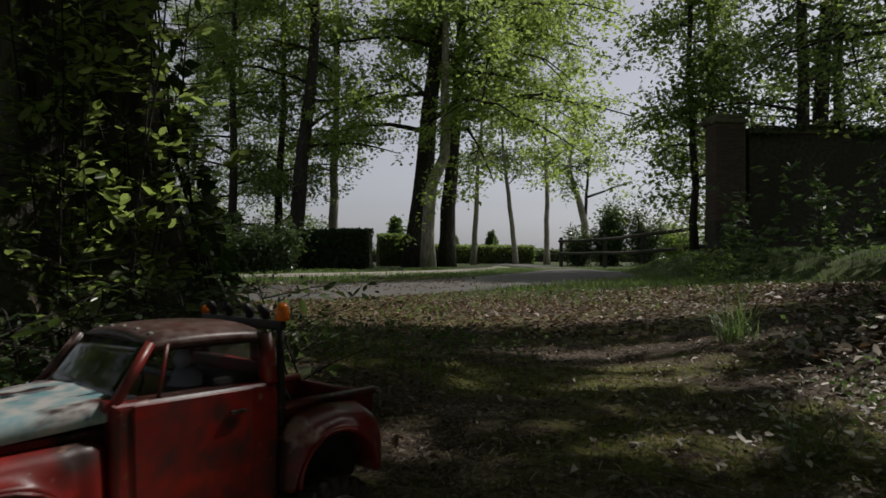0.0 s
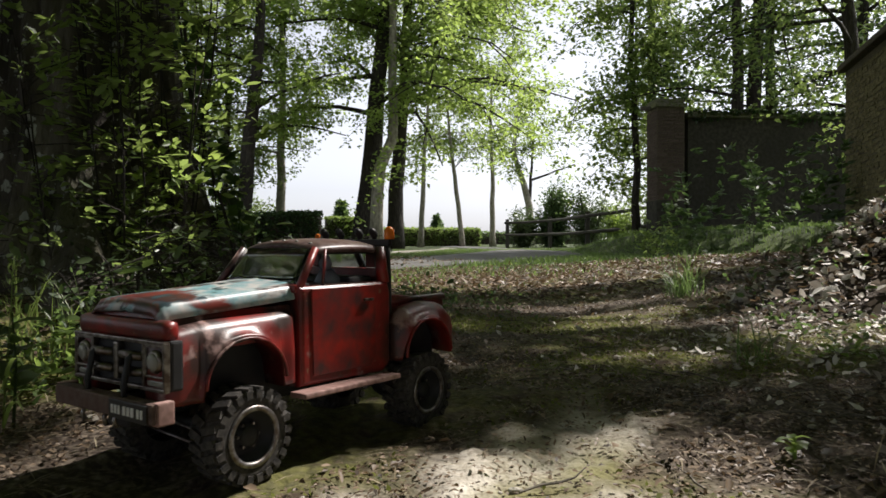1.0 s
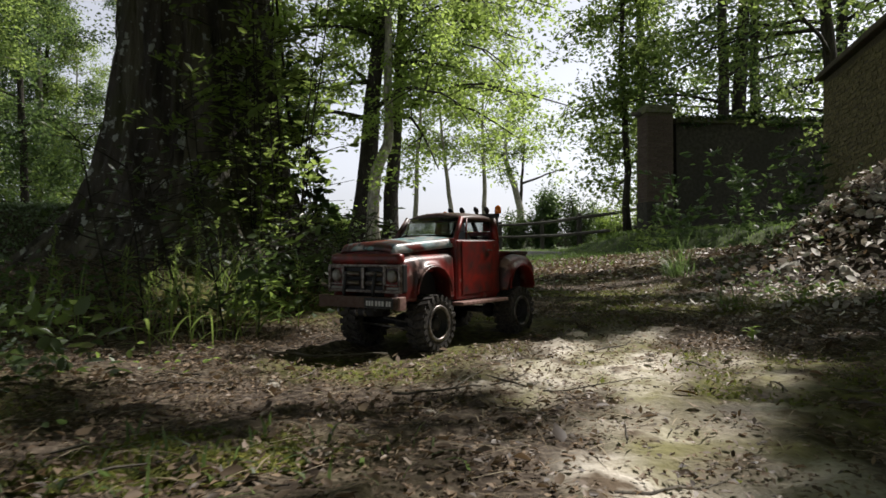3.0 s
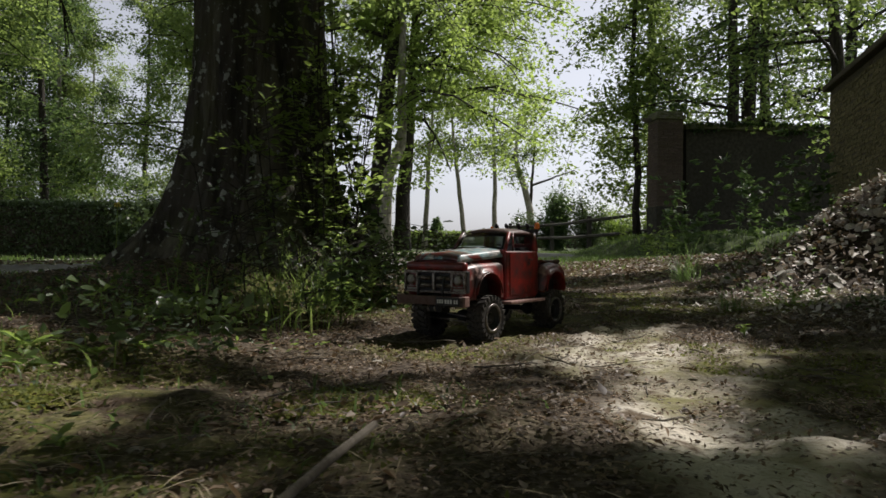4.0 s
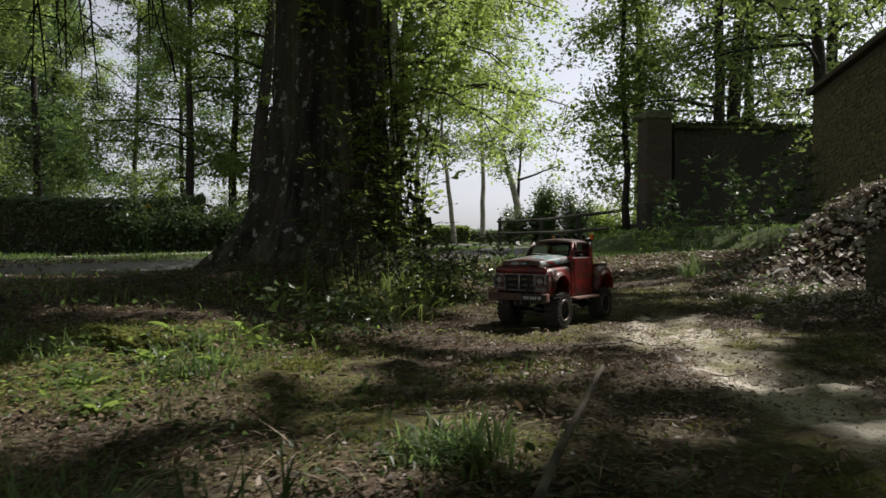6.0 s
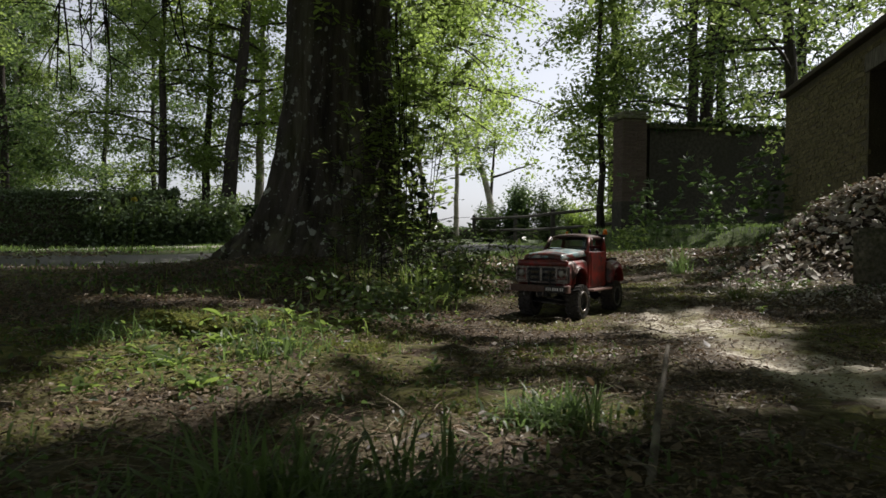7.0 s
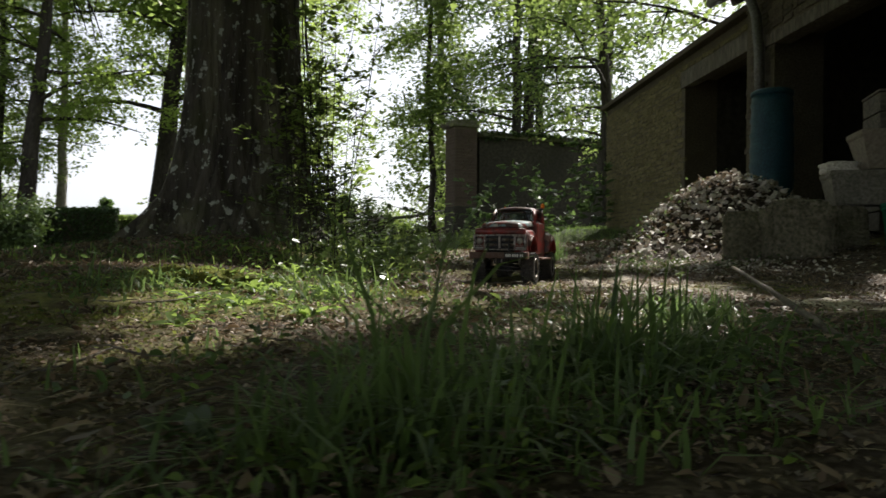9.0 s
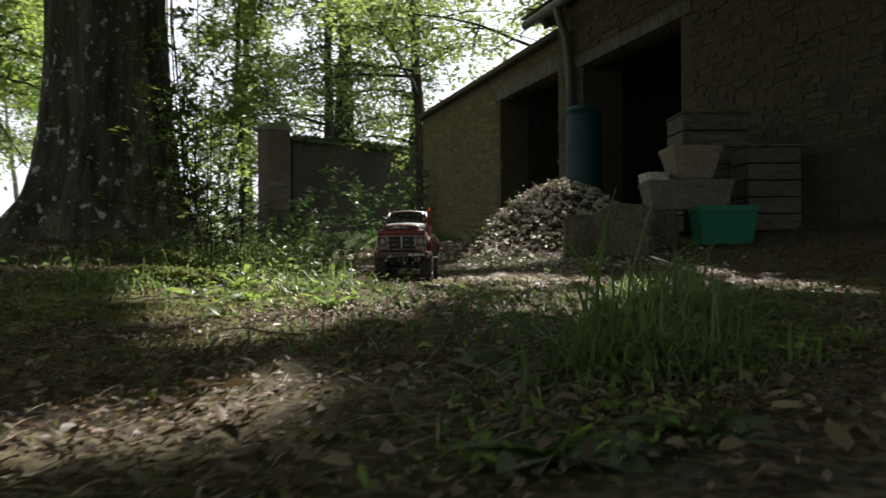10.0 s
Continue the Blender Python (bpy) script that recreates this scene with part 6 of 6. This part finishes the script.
def weeds():
    r = np.random.default_rng(530)
    spots = ((-1.55, 0.72, 0.45, 0.2, 500, 0.08), (-1.15, 1.0, 0.22, 0.22, 700, 0.14), (-2.2, 0.6, 0.5, 0.35, 300, 0.05), (-1.5, -0.02, 0.14, 0.1, 220, 0.1), (-1.95, -0.3, 0.3, 0.2, 260, 0.045),
             (-1.7, -0.75, 0.3, 0.2, 200, 0.035), (-1.5, -1.15, 0.35, 0.25, 150, 0.03), (-1.85, -1.25, 0.3, 0.2, 420, 0.045), (-1.25, -1.35, 0.3, 0.2, 60, 0.025), (-1.6, -1.36, 0.3, 0.12, 350, 0.04), (-1.9, -0.5, 0.5, 0.3, 260, 0.03), (-2.6, -0.1, 0.5, 0.4, 260, 0.03), (-1.2, 1.75, 0.5, 0.4, 1200, 0.2), (0.55, 0.7, 0.3, 0.1, 90, 0.05), (0.45, 1.3, 0.16, 0.3, 110, 0.06), (-0.7, 2.4, 0.6, 0.5, 900, 0.08))
    xs, ys, zs = [], [], []
    for cx, cy, rx, ry, n, top in spots:
        x, y = patch(r, n, cx, cy, rx, ry)
        xs.append(x)
        ys.append(y)
        zs.append(r.uniform(0.0, 1, n) ** 1.5 * top)
    x, y, z = map(np.concatenate, (xs, ys, zs))
    k = clear_of_truck(x, y)
    stuff("weeds", leaves("weeds", on_land(x[k], y[k], z[k] + 0.004), np.where(y[k] < 0.2, 0.0125, 0.021), r, 0.4, 0.5, 0.14, droop=-0.15, round_=True), M_LEAF_DEEP, "low broad-leaved weeds around the tree roots", "weeds")
    xs, ys, zs = [], [], []
    for cx, cy, rx, ry, n, top in ((-1.9, -0.62, 0.2, 0.12, 170, 0.045), (-1.78, -0.3, 0.18, 0.12, 150, 0.055), (-2.1, -0.3, 0.16, 0.07, 90, 0.03), (-1.3, 0.15, 0.14, 0.1, 40, 0.03), (-1.66, 0.5, 0.3, 0.14, 160, 0.06),
                                   (-1.22, 0.75, 0.1, 0.1, 170, 0.1), (-1.75, -1.34, 0.3, 0.1, 160, 0.03), (-1.9, -1.5, 0.22, 0.07, 260, 0.018), (-2.2, -1.6, 0.15, 0.05, 120, 0.014), (0.3, 0.9, 0.12, 0.1, 90, 0.04)):
        x, y = patch(r, n, cx, cy, rx, ry)
        xs.append(x)
        ys.append(y)
        zs.append(r.uniform(0.0, 1, n) ** 1.3 * top)
    x, y, z = map(np.concatenate, (xs, ys, zs))
    k = clear_of_truck(x, y)
    stuff("broad_weeds", leaves("broad_weeds", on_land(x[k], y[k], z[k] + 0.004), np.where(y[k] < -1.3, 0.011, np.where(y[k] < 0.3, 0.014, 0.024)), r, 0.7, 0.55, 0.12, droop=-0.12, round_=True), M_WEED, "fresh green broad-leaved weeds in the light patches", "weeds")
    x, y = patch(r, 260, -1.5, -0.03, 0.2, 0.13)
    stuff("pale_weeds", leaves("pale_weeds", on_land(x, y, r.uniform(0.01, 0.12, 260)), 0.026, r, 0.6, 0.55, 0.12, droop=-0.1, round_=True), M_LEAF_LAUREL, "pale-leaved ground plants at the edge of the roots", "weeds")
    x, y = r.uniform(-3.0, 0.6, 150000), r.uniform(-1.7, 2.4, 150000)
    k = (r.uniform(size=len(x)) < 1.1 * moss_mask(x, y) ** 1.5) & clear_of_truck(x, y)
    stuff("moss_sprigs", leaves("moss_sprigs", on_land(x[k], y[k], 0.001), 0.0085, r, 0.3, 0.6, 0.1, droop=-0.5), M_SPRIG, "tiny green sprigs in the moss", "moss")


def grasses():
    r = np.random.default_rng(540)
    for label, spots in (("lush grass clumps on the shaded earth", ((-1.72, -1.33, 0.13, 0.08, 260, 0.08), (-1.7, -1.32, 0.06, 0.05, 170, 0.13), (-1.6, -1.28, 0.12, 0.07, 170, 0.09), (-1.88, -1.42, 0.14, 0.08, 240, 0.075), (-1.94, -1.42, 0.035, 0.03, 34, 0.18), (-1.35, -1.02, 0.07, 0.06, 280, 0.06), (-1.98, -1.1, 0.25, 0.2, 70, 0.035), (-1.97, -1.47, 0.1, 0.06, 180, 0.075), (-1.85, -1.5, 0.25, 0.07, 300, 0.035), (-2.05, -1.5, 0.2, 0.08, 160, 0.03), (-1.3, -1.15, 0.25, 0.2, 120, 0.035), (-1.62, -0.85, 0.4, 0.22, 150, 0.035), (-1.75, -0.5, 0.1, 0.07, 120, 0.08), (-2.1, -0.3, 0.12, 0.07, 120, 0.07), (-1.9, -0.35, 0.5, 0.25, 240, 0.03), (-1.25, -0.45, 0.3, 0.2, 200, 0.035))),
                         ("thin grass beside the great tree", ((-1.33, 0.4, 0.12, 0.06, 22, 0.13), (-1.5, 0.45, 0.12, 0.08, 16, 0.14), (-1.7, 0.35, 0.1, 0.08, 14, 0.13), (-1.35, 0.88, 0.05, 0.03, 34, 0.2), (-1.52, 0.9, 0.1, 0.05, 40, 0.13), (-1.44, 0.8, 0.06, 0.04, 30, 0.1), (-1.27, 0.92, 0.04, 0.03, 20, 0.19), (-1.95, 0.4, 0.3, 0.2, 70, 0.06), (-1.3, 0.55, 0.15, 0.12, 30, 0.06), (-2.3, 0.7, 0.4, 0.3, 90, 0.06), (-1.78, -0.2, 0.2, 0.16, 70, 0.05))),
                         ("arching grass tuft on the bank", ((0.58, 2.42, 0.07, 0.07, 110, 0.26), (0.1, 0.95, 0.05, 0.05, 30, 0.1)))):
        xs, ys, hs = [], [], []
        for cx, cy, rx, ry, n, hh in spots:
            x, y = patch(r, n, cx, cy, rx, ry)
            xs.append(x)
            ys.append(y)
            hs.append(np.full(n, hh))
        x, y, hh = map(np.concatenate, (xs, ys, hs))
        stuff("grass", blades("grass", on_land(x, y, -0.004), hh, r, 0.0015 if "thin" in label else 0.0018, 0.7 if "thin" in label else 1.5), M_GRASS if "thin" in label else M_GRASS_CLUMP, label, "grass")
    n = 66000
    x, y = r.uniform(-1.2, 8.5, n), r.uniform(3.6, 23, n)
    k = (y > 3.3 + 3.4 * r.uniform(size=n)) & off_road(x, y)
    stuff("bank_grass", blades("bank_grass", on_land(x[k], y[k], -0.01), np.where(y[k] < 7, 0.055, 0.09), r, 0.004, 0.9), M_GRASS_SHADE, "rough green grass on the bank by the wall", "grass")
    n = 40000
    x, y = r.uniform(-13, -0.4, n), r.uniform(1.6, 20, n)
    k = off_road(x, y) & ((x + 1.6) ** 2 + (y - 1.5) ** 2 > 0.5) & (bumps2(x, y, 2.6, 17) > -0.15 + 0.5 * (y < 6))
    stuff("verge_grass", blades("verge_grass", on_land(x[k], y[k], -0.01), np.where(y[k] < 7, 0.06, 0.1), r, 0.006, 0.8), M_GRASS_SHADE, "short grass on the verges of the lane", "grass")


def off_road(x, y):
    lo = np.interp(x, [-30, -9, -4.0, -1.9, 0.2, 3.5, 4.6], [-1.5, 0.5, 2.1, 4.9, 7.6, 13.6, 24])
    hi = np.interp(x, [-30, -9, -4.6, -2.6, -0.4, 2.6], [4.0, 5.2, 6.4, 8.6, 11.4, 20.5])
    lo2 = np.interp(x, [-30, -9, -4.0, 0.0, 2.2], [11.4, 11.4, 11.6, 15.8, 25])
    hi2 = np.interp(x, [-30, -9, -4.4, -1.0, 1.6], [13, 13.2, 14.0, 18.5, 26])
    return ~((y > lo - 0.05) & (y < hi + 0.05)) & ~((y > lo2) & (y < hi2))


def litter():
    r = np.random.default_rng(550)
    for name, n, size, label in (("fallen_leaves", 56000, 0.0135, "dry brown fallen leaves covering the ground"), ("leaf_crumbs", 50000, 0.011, "crumbled leaf fragments on the ground")):
        x, y = r.uniform(-3.6, 2.2, n), r.uniform(-2.5, 3.4, n)
        k = (r.uniform(size=n) < 1.0 - 0.85 * sand_mask(x, y) - 0.8 * moss_mask(x, y)) & clear_of_truck(x, y)
        x, y = x[k], y[k]
        size = size * (1 - 0.3 * sand_mask(x, y)) * np.clip(np.exp(r.normal(-0.12, 0.38, len(x))), 0.4, 1.5)
        stuff(name, leaves(name, on_land(x, y, r.uniform(0.002, 0.012, len(x))), size, r, 0.8, 0.52, 0.14, droop=0.0, round_=True), M_LITTER, label, "leaf litter")
    n = 105000
    x, y = r.uniform(-2.75, 0.5, n), r.uniform(-1.65, 1.3, n)
    k = (r.uniform(size=n) < 1.0 - 0.6 * sand_mask(x, y) - 0.75 * moss_mask(x, y)) & clear_of_truck(x, y)
    x, y = x[k], y[k]
    stuff("leaf_mould", leaves("leaf_mould", on_land(x, y, r.uniform(0.001, 0.009, len(x))), 0.0085, r, 0.75, 0.5, 0.14, droop=0.0), M_LITTER, "broken leaf mould and bark crumbs on the earth", "leaf litter")
    n = 5200
    x, y = r.uniform(-2.7, 0.4, n), r.uniform(-1.6, 1.4, n)
    k = clear_of_truck(x, y) & (r.uniform(size=n) < 1 - 0.7 * sand_mask(x, y))
    stuff("straw", leaves("straw", on_land(x[k], y[k], r.uniform(0.005, 0.016, k.sum())), 0.055, r, 0.93, 0.035, 0.03, droop=0.0), M_STRAW, "dry grass stalks and straw lying on the leaves", "straw")
    n = 26000
    x, y = r.uniform(-2.5, 6.5, n), r.uniform(2.8, 7.5, n)
    k = (y < 7.4 - 2.0 * r.uniform(size=n)) & off_road(x, y)
    stuff("bank_leaves", leaves("bank_leaves", on_land(x[k], y[k], 0.008), 0.045, r, 0.8, 0.55, 0.16, droop=0.02), M_LITTER, "dry brown leaves on the foot of the bank", "leaf litter")
    n = 16000
    x, y = r.uniform(-11, 0.5, n), r.uniform(0.8, 11, n)
    k = ~off_road(x, y) & (r.uniform(size=n) < 0.5 + 0.5 * bumps2(x, y, 1.7, 31))
    stuff("lane_leaves", leaves("lane_leaves", on_land(x[k], y[k], 0.05), 0.05, r, 0.8, 0.5, 0.15, droop=0.02), M_LITTER, "dry leaves blown over the shaded lane", "leaf litter")
    twigs = []
    for k in range(170):
        x, y = r.uniform(-3.0, 1.2), r.uniform(-2.0, 2.2)
        if not clear_of_truck(np.array([x]), np.array([y]))[0]:
            continue
        a, ln = r.uniform(0, 6.283), r.uniform(0.03, 0.13)
        p = Vector((x, y, land(x, y) + 0.007))
        q = Vector((x + math.cos(a) * ln, y + math.sin(a) * ln, 0))
        q.z = land(q.x, q.y) + r.uniform(0.006, 0.02)
        twigs.append(tube(bend(p, q, 4, 0.12, r), [0.0012, 0.0016, 0.0015, 0.0012, 0.0006], 5))
    stuff("twigs", joined(*twigs), M_WOOD, "thin dry twigs lying on the leaves", "twigs")
    vs, fs = [], []
    for k in range(420):
        x, y = r.uniform(-1.6, 0.6), r.uniform(-1.4, 1.6)
        if not clear_of_truck(np.array([x]), np.array([y]))[0]:
            continue
        s = 0.003 + 0.009 * r.uniform() ** 3
        ang = r.uniform(0, 6.28)
        n = len(vs)
        base = lathe([(0.3 * s, -0.5 * s), (0.9 * s, -0.1 * s), (0.75 * s, 0.35 * s), (0.25 * s, 0.55 * s)], 6, "z")
        vs += [(x + (v[0] * math.cos(ang) * 1.3 - v[1] * math.sin(ang)) * r.uniform(0.85, 1.1), y + v[0] * math.sin(ang) * 1.3 + v[1] * math.cos(ang), land(x, y) + 0.2 * s + v[2] * 0.8) for v in base[0]]
        fs += [tuple(i + n for i in f) for f in base[1]]
    stuff("pebbles", (vs, fs), M_GRAVEL, "small pale pebbles and chips on the track", "pebbles")


def stick():
    r = np.random.default_rng(560)
    pts = bend((-1.345, -1.305, land(-1.345, -1.305) - 0.004), (-1.116, -0.88, 0.091), 8, 0.012, r)
    ob = part("stick", tube(pts, [0.005, 0.005, 0.005, 0.0046, 0.0044, 0.004, 0.004, 0.0035, 0.003], 8, 0.1), M_WOOD, None, "long bare stick stuck in the leaves, leaning up", True)
    tagged(ob, category="stick")
    for k, (x0, y0, x1, y1, rad, lab) in enumerate(((-1.15, 0.24, -0.93, 0.2, 0.0022, "crooked twig lying on the sunlit moss"), (-0.93, -0.14, -0.74, -0.06, 0.0018, "curved twig lying at the edge of the track"),
                                                    (-0.74, -0.15, -0.58, -0.12, 0.0011, "thin curled twig on the pale sand"), (-1.28, -0.02, -1.16, -0.04, 0.0014, "short dead twig among the leaves"))):
        a, b = Vector((x0, y0, land(x0, y0) + 0.012)), Vector((x1, y1, land(x1, y1) + 0.016))
        main = bend(a, b, 9, 0.16, r)
        side = bend(main[4], main[4].lerp(b, 0.6) + Vector((-0.01, 0.045, 0.008)), 5, 0.1, r)
        ob = part("twig", joined(tube(main, [rad * (1 - 0.06 * q) for q in range(10)], 6, 0.15), tube(side, [rad * 0.7 * (1 - 0.12 * q) for q in range(6)], 5, 0.1)), M_WOOD, None, lab, True)
        tagged(ob, category="twig")


def seed_stalk(x, y, tall, seed):
    """An upright grass stalk with a loose seed head."""
    r = np.random.default_rng(seed)
    root = thing("grass_stalk", "thin green grass stalk with a loose seed head", "grass stalk", (x, y, land(x, y) - 0.005), group="grass stalks by the tree")
    line = bend((0, 0, 0), (r.normal(0, 0.02), r.normal(0, 0.02), tall), 7, 0.02, r)
    part("stem", tube(line, [0.0016 - 0.00015 * k for k in range(8)], 5), M_GRASS, root, "", True)
    p = np.array([tuple(line[4].lerp(line[7], f)) for f in r.uniform(0, 1, 44)]) + r.normal(0, 0.004, (44, 3))
    part("seed_head", leaves("seed_head", p, 0.016, r, 0.1, 0.18, 0.05, droop=-0.9), M_GRASS, root, "loose pale green seed head")
    for k in range(3):
        ob = part("leaf", leaf_blade(tall * r.uniform(0.35, 0.6), 0.006, 1.3, 0.9), M_GRASS, root, "", True)
        ob.matrix_basis = Matrix.Translation((0, 0, tall * 0.12 * k)) @ Matrix.Rotation(r.uniform(0, 6.28), 4, "Z")


weeds()
grasses()
litter()
stick()


def leaf_blade(length, width, rise, sag, fold=0.25):
    """One broad leaf along y, folded at the midrib and arching over."""
    verts, faces = [], []
    for i in range(8):
        f = i / 7
        w = width / 2 * math.sin(math.pi * min(1, 0.06 + 0.94 * f)) ** 0.75 * (1.15 - 0.4 * f) * (1 + 0.06 * math.sin(9 * f))
        z = length * (rise * f - sag * f * f)
        verts += [(-w, length * f, z + w * fold), (0, length * f, z), (w, length * f, z + w * fold)]
    for i in range(7):
        for k in (0, 1):
            a = i * 3 + k
            faces.append((a, a + 1, a + 4, a + 3))
    return verts, faces


def rosette(name, label, at, count, length, width, rise, sag, green, seed, stem=0.0):
    r = np.random.default_rng(seed)
    root = thing(name, label, "plant", (*at, land(*at) - 0.003))
    if stem:
        part("stem", tube([(0, 0, -0.01), (0.004, 0.002, stem * 0.5), (0, 0, stem)], [0.0025, 0.002, 0.0014], 6), green, root, "", True)
    for k in range(count):
        s = r.uniform(0.65, 1.15)
        ob = part("leaf", leaf_blade(length * s, width * s * r.uniform(0.85, 1.15), rise * r.uniform(0.7, 1.3), sag * r.uniform(0.7, 1.3)), green, root, "", True)
        ob.matrix_basis = Matrix.Translation((0, 0, stem * (0.35 + 0.65 * k / count))) @ Matrix.Rotation(2.4 * k + r.normal(0, 0.25), 4, "Z") @ Matrix.Rotation(r.normal(0, 0.25), 4, "Y")


for i, (x, y, tall) in enumerate(((-1.33, 0.33, 0.2), (-1.3, 0.36, 0.17), (-1.36, 0.3, 0.15), (-1.2, 0.52, 0.24), (-1.23, 0.48, 0.2), (-1.45, 0.42, 0.18), (-1.52, 0.34, 0.16), (-1.12, 0.62, 0.16), (-1.62, 0.5, 0.2), (-1.4, 0.85, 0.22), (-1.47, 0.9, 0.19))):
    seed_stalk(x, y, tall, 640 + i)
rosette("broad_leaf_plant", "dark broad-leaved plant growing in the shaded grass", (-2.08, -1.4), 9, 0.05, 0.026, 0.5, 0.35, M_LEAF_DEEP, 601)
rosette("broad_leaf_plant", "dark broad-leaved plant growing in the shaded grass", (-1.8, -1.46), 7, 0.045, 0.022, 0.6, 0.4, M_LEAF_DEEP, 602)
rosette("dock_plant", "upright pale green dock plant on the mossy ground", (-1.86, -0.36), 11, 0.055, 0.02, 0.85, 0.5, M_WEED, 603)
rosette("dock_plant", "upright pale green dock plant beside the great roots", (-1.72, -0.08), 10, 0.06, 0.02, 0.9, 0.5, M_WEED, 604)
for i, (x, y, n, ln) in enumerate(((-1.78, -0.5, 8, 0.045), (-1.66, -0.22, 9, 0.055), (-1.93, -0.14, 8, 0.045), (-1.55, 0.02, 9, 0.06), (-1.82, -0.68, 7, 0.035), (-1.6, 0.3, 8, 0.05), (-1.42, 0.08, 7, 0.04), (-1.92, -0.55, 9, 0.06), (-1.85, -0.72, 9, 0.055), (-2.0, -0.45, 8, 0.05), (-1.72, -0.4, 9, 0.06), (-1.8, -0.2, 9, 0.065), (-1.9, -0.05, 8, 0.06), (-2.04, -0.7, 8, 0.045), (-1.66, -0.58, 8, 0.05), (-1.6, -0.1, 8, 0.055))):
    rosette("dock_plant", "low fresh green dock plant in the light patches", (x, y), n, ln, ln * 0.36, 0.7, 0.55, M_WEED, 660 + i)
rosette("broad_leaf_plant", "large dark broad-leaved plant lying low on the leaves", (-2.22, -1.6), 8, 0.06, 0.03, 0.35, 0.3, M_LEAF_DEEP, 670)
rosette("broad_leaf_plant", "large dark broad-leaved plant lying low on the leaves", (-2.12, -1.63), 8, 0.055, 0.028, 0.4, 0.3, M_LEAF_DEEP, 671)

rosette("seedling", "small yellow-green seedling alone on the sandy track", (-0.2, 0.3), 8, 0.028, 0.015, 0.7, 0.5, M_LEAF, 605, 0.035)
rosette("seedling", "small green seedling in the leaf litter", (-1.45, -0.62), 7, 0.03, 0.016, 0.7, 0.5, M_LEAF, 606, 0.025)
rosette("sapling_sprig", "thin seedling sprig with drooping leaves by the roots", (-1.2, 0.55), 12, 0.06, 0.026, 0.5, 0.7, M_LEAF_DEEP, 607, 0.16)


def yellow_leaf():
    m = surface("yellow_leaf_skin", (0.5, 0.33, 0.05), (0.42, 0.24, 0.03), (0.3, 0.16, 0.03), 60, 200, 0.6, 0.2, 0.001)
    ob = part("fallen_leaf", leaf_blade(0.032, 0.02, 0.25, 0.1), m, None, "single bright yellow fallen leaf on the track", True)
    ob.matrix_basis = pose(-0.54, -0.18, land(-0.54, -0.18) + 0.006, 0, 12, 70)
    tagged(ob, category="leaf")


def flower_stalk():
    x, y = -3.6, 6.0
    root = thing("flower_stalk", "tall thin stalk with a small yellow flower head", "flower", (x, y, land(x, y) - 0.02))
    part("stem", tube([(0, 0, 0), (0.02, 0.01, 0.3), (0.03, 0, 0.62)], [0.008, 0.006, 0.004], 6), M_GRASS, root, "", True)
    r = np.random.default_rng(610)
    part("flower_head", leaves("flower_head", np.array([0.03, 0, 0.62]) + r.normal(0, 0.01, (40, 3)), 0.024, r, 0.5, 0.6, 0.1, round_=True), M_PETAL, root, "yellow petals")


M_PETAL = leafy("yellow_petal", (0.5, 0.42, 0.05), (0.6, 0.5, 0.1), (0.5, 0.42, 0.08), 0.4, 0.6)
yellow_leaf()
flower_stalk()


def moss_cushion(at, size, turn, seed, label):
    """A low mound of moss, covered with tiny sprigs."""
    r = np.random.default_rng(seed)
    root = thing("moss_cushion", label, "moss", (*at, land(*at) - 0.004), turn)
    bm = bmesh.new()
    bmesh.ops.create_icosphere(bm, subdivisions=4, radius=1.0)
    for v in bm.verts:
        k = 1 + 0.4 * noise.fractal(v.co * 2.6 + Vector((seed, 0, 0)), 1.0, 2.0, 4)
        v.co = Vector((v.co.x * size[0] * k, v.co.y * size[1] * k, max(v.co.z, -0.2) * size[2] * k))
    pts = [v.co.copy() for v in bm.verts if v.co.z > 0]
    part("moss_mound", bm, M_MOSS, root, "", True)
    at3 = np.array([tuple(p) for p in pts])[r.integers(0, len(pts), 2200)] + r.normal(0, 0.002, (2200, 3))
    part("sprig_cover", leaves("sprig_cover", at3, 0.007, r, 0.3, 0.6, 0.1, droop=-0.6), M_SPRIG, root)


M_MOSS = surface("cushion_moss", (0.13, 0.14, 0.022), (0.27, 0.26, 0.045), (0.08, 0.09, 0.02), 40, 220, 0.95, 0.8, 0.004)
moss_cushion((-1.98, -0.2), (0.14, 0.055, 0.038), -35, 620, "bright yellow-green cushion of moss on the ground")
moss_cushion((-1.62, -0.42), (0.1, 0.07, 0.01), 20, 621, "low yellow-green moss pad among dead leaves")
moss_cushion((-1.14, -0.4), (0.12, 0.1, 0.008), 10, 622, "thin moss pad beside the sandy track")

rc = np.random.default_rng(630)
cx_, cy_ = rc.normal(0.5, 0.28, 1500), rc.normal(0.95, 0.4, 1500)
stuff("pale_chips", leaves("pale_chips", on_land(cx_, cy_, rc.uniform(0.002, 0.014, 1500)), 0.022, rc, 0.6, 0.55, 0.14, droop=0.0, round_=True), M_CHIP, "pale chips of bark and stone strewn below the heap", "chips")
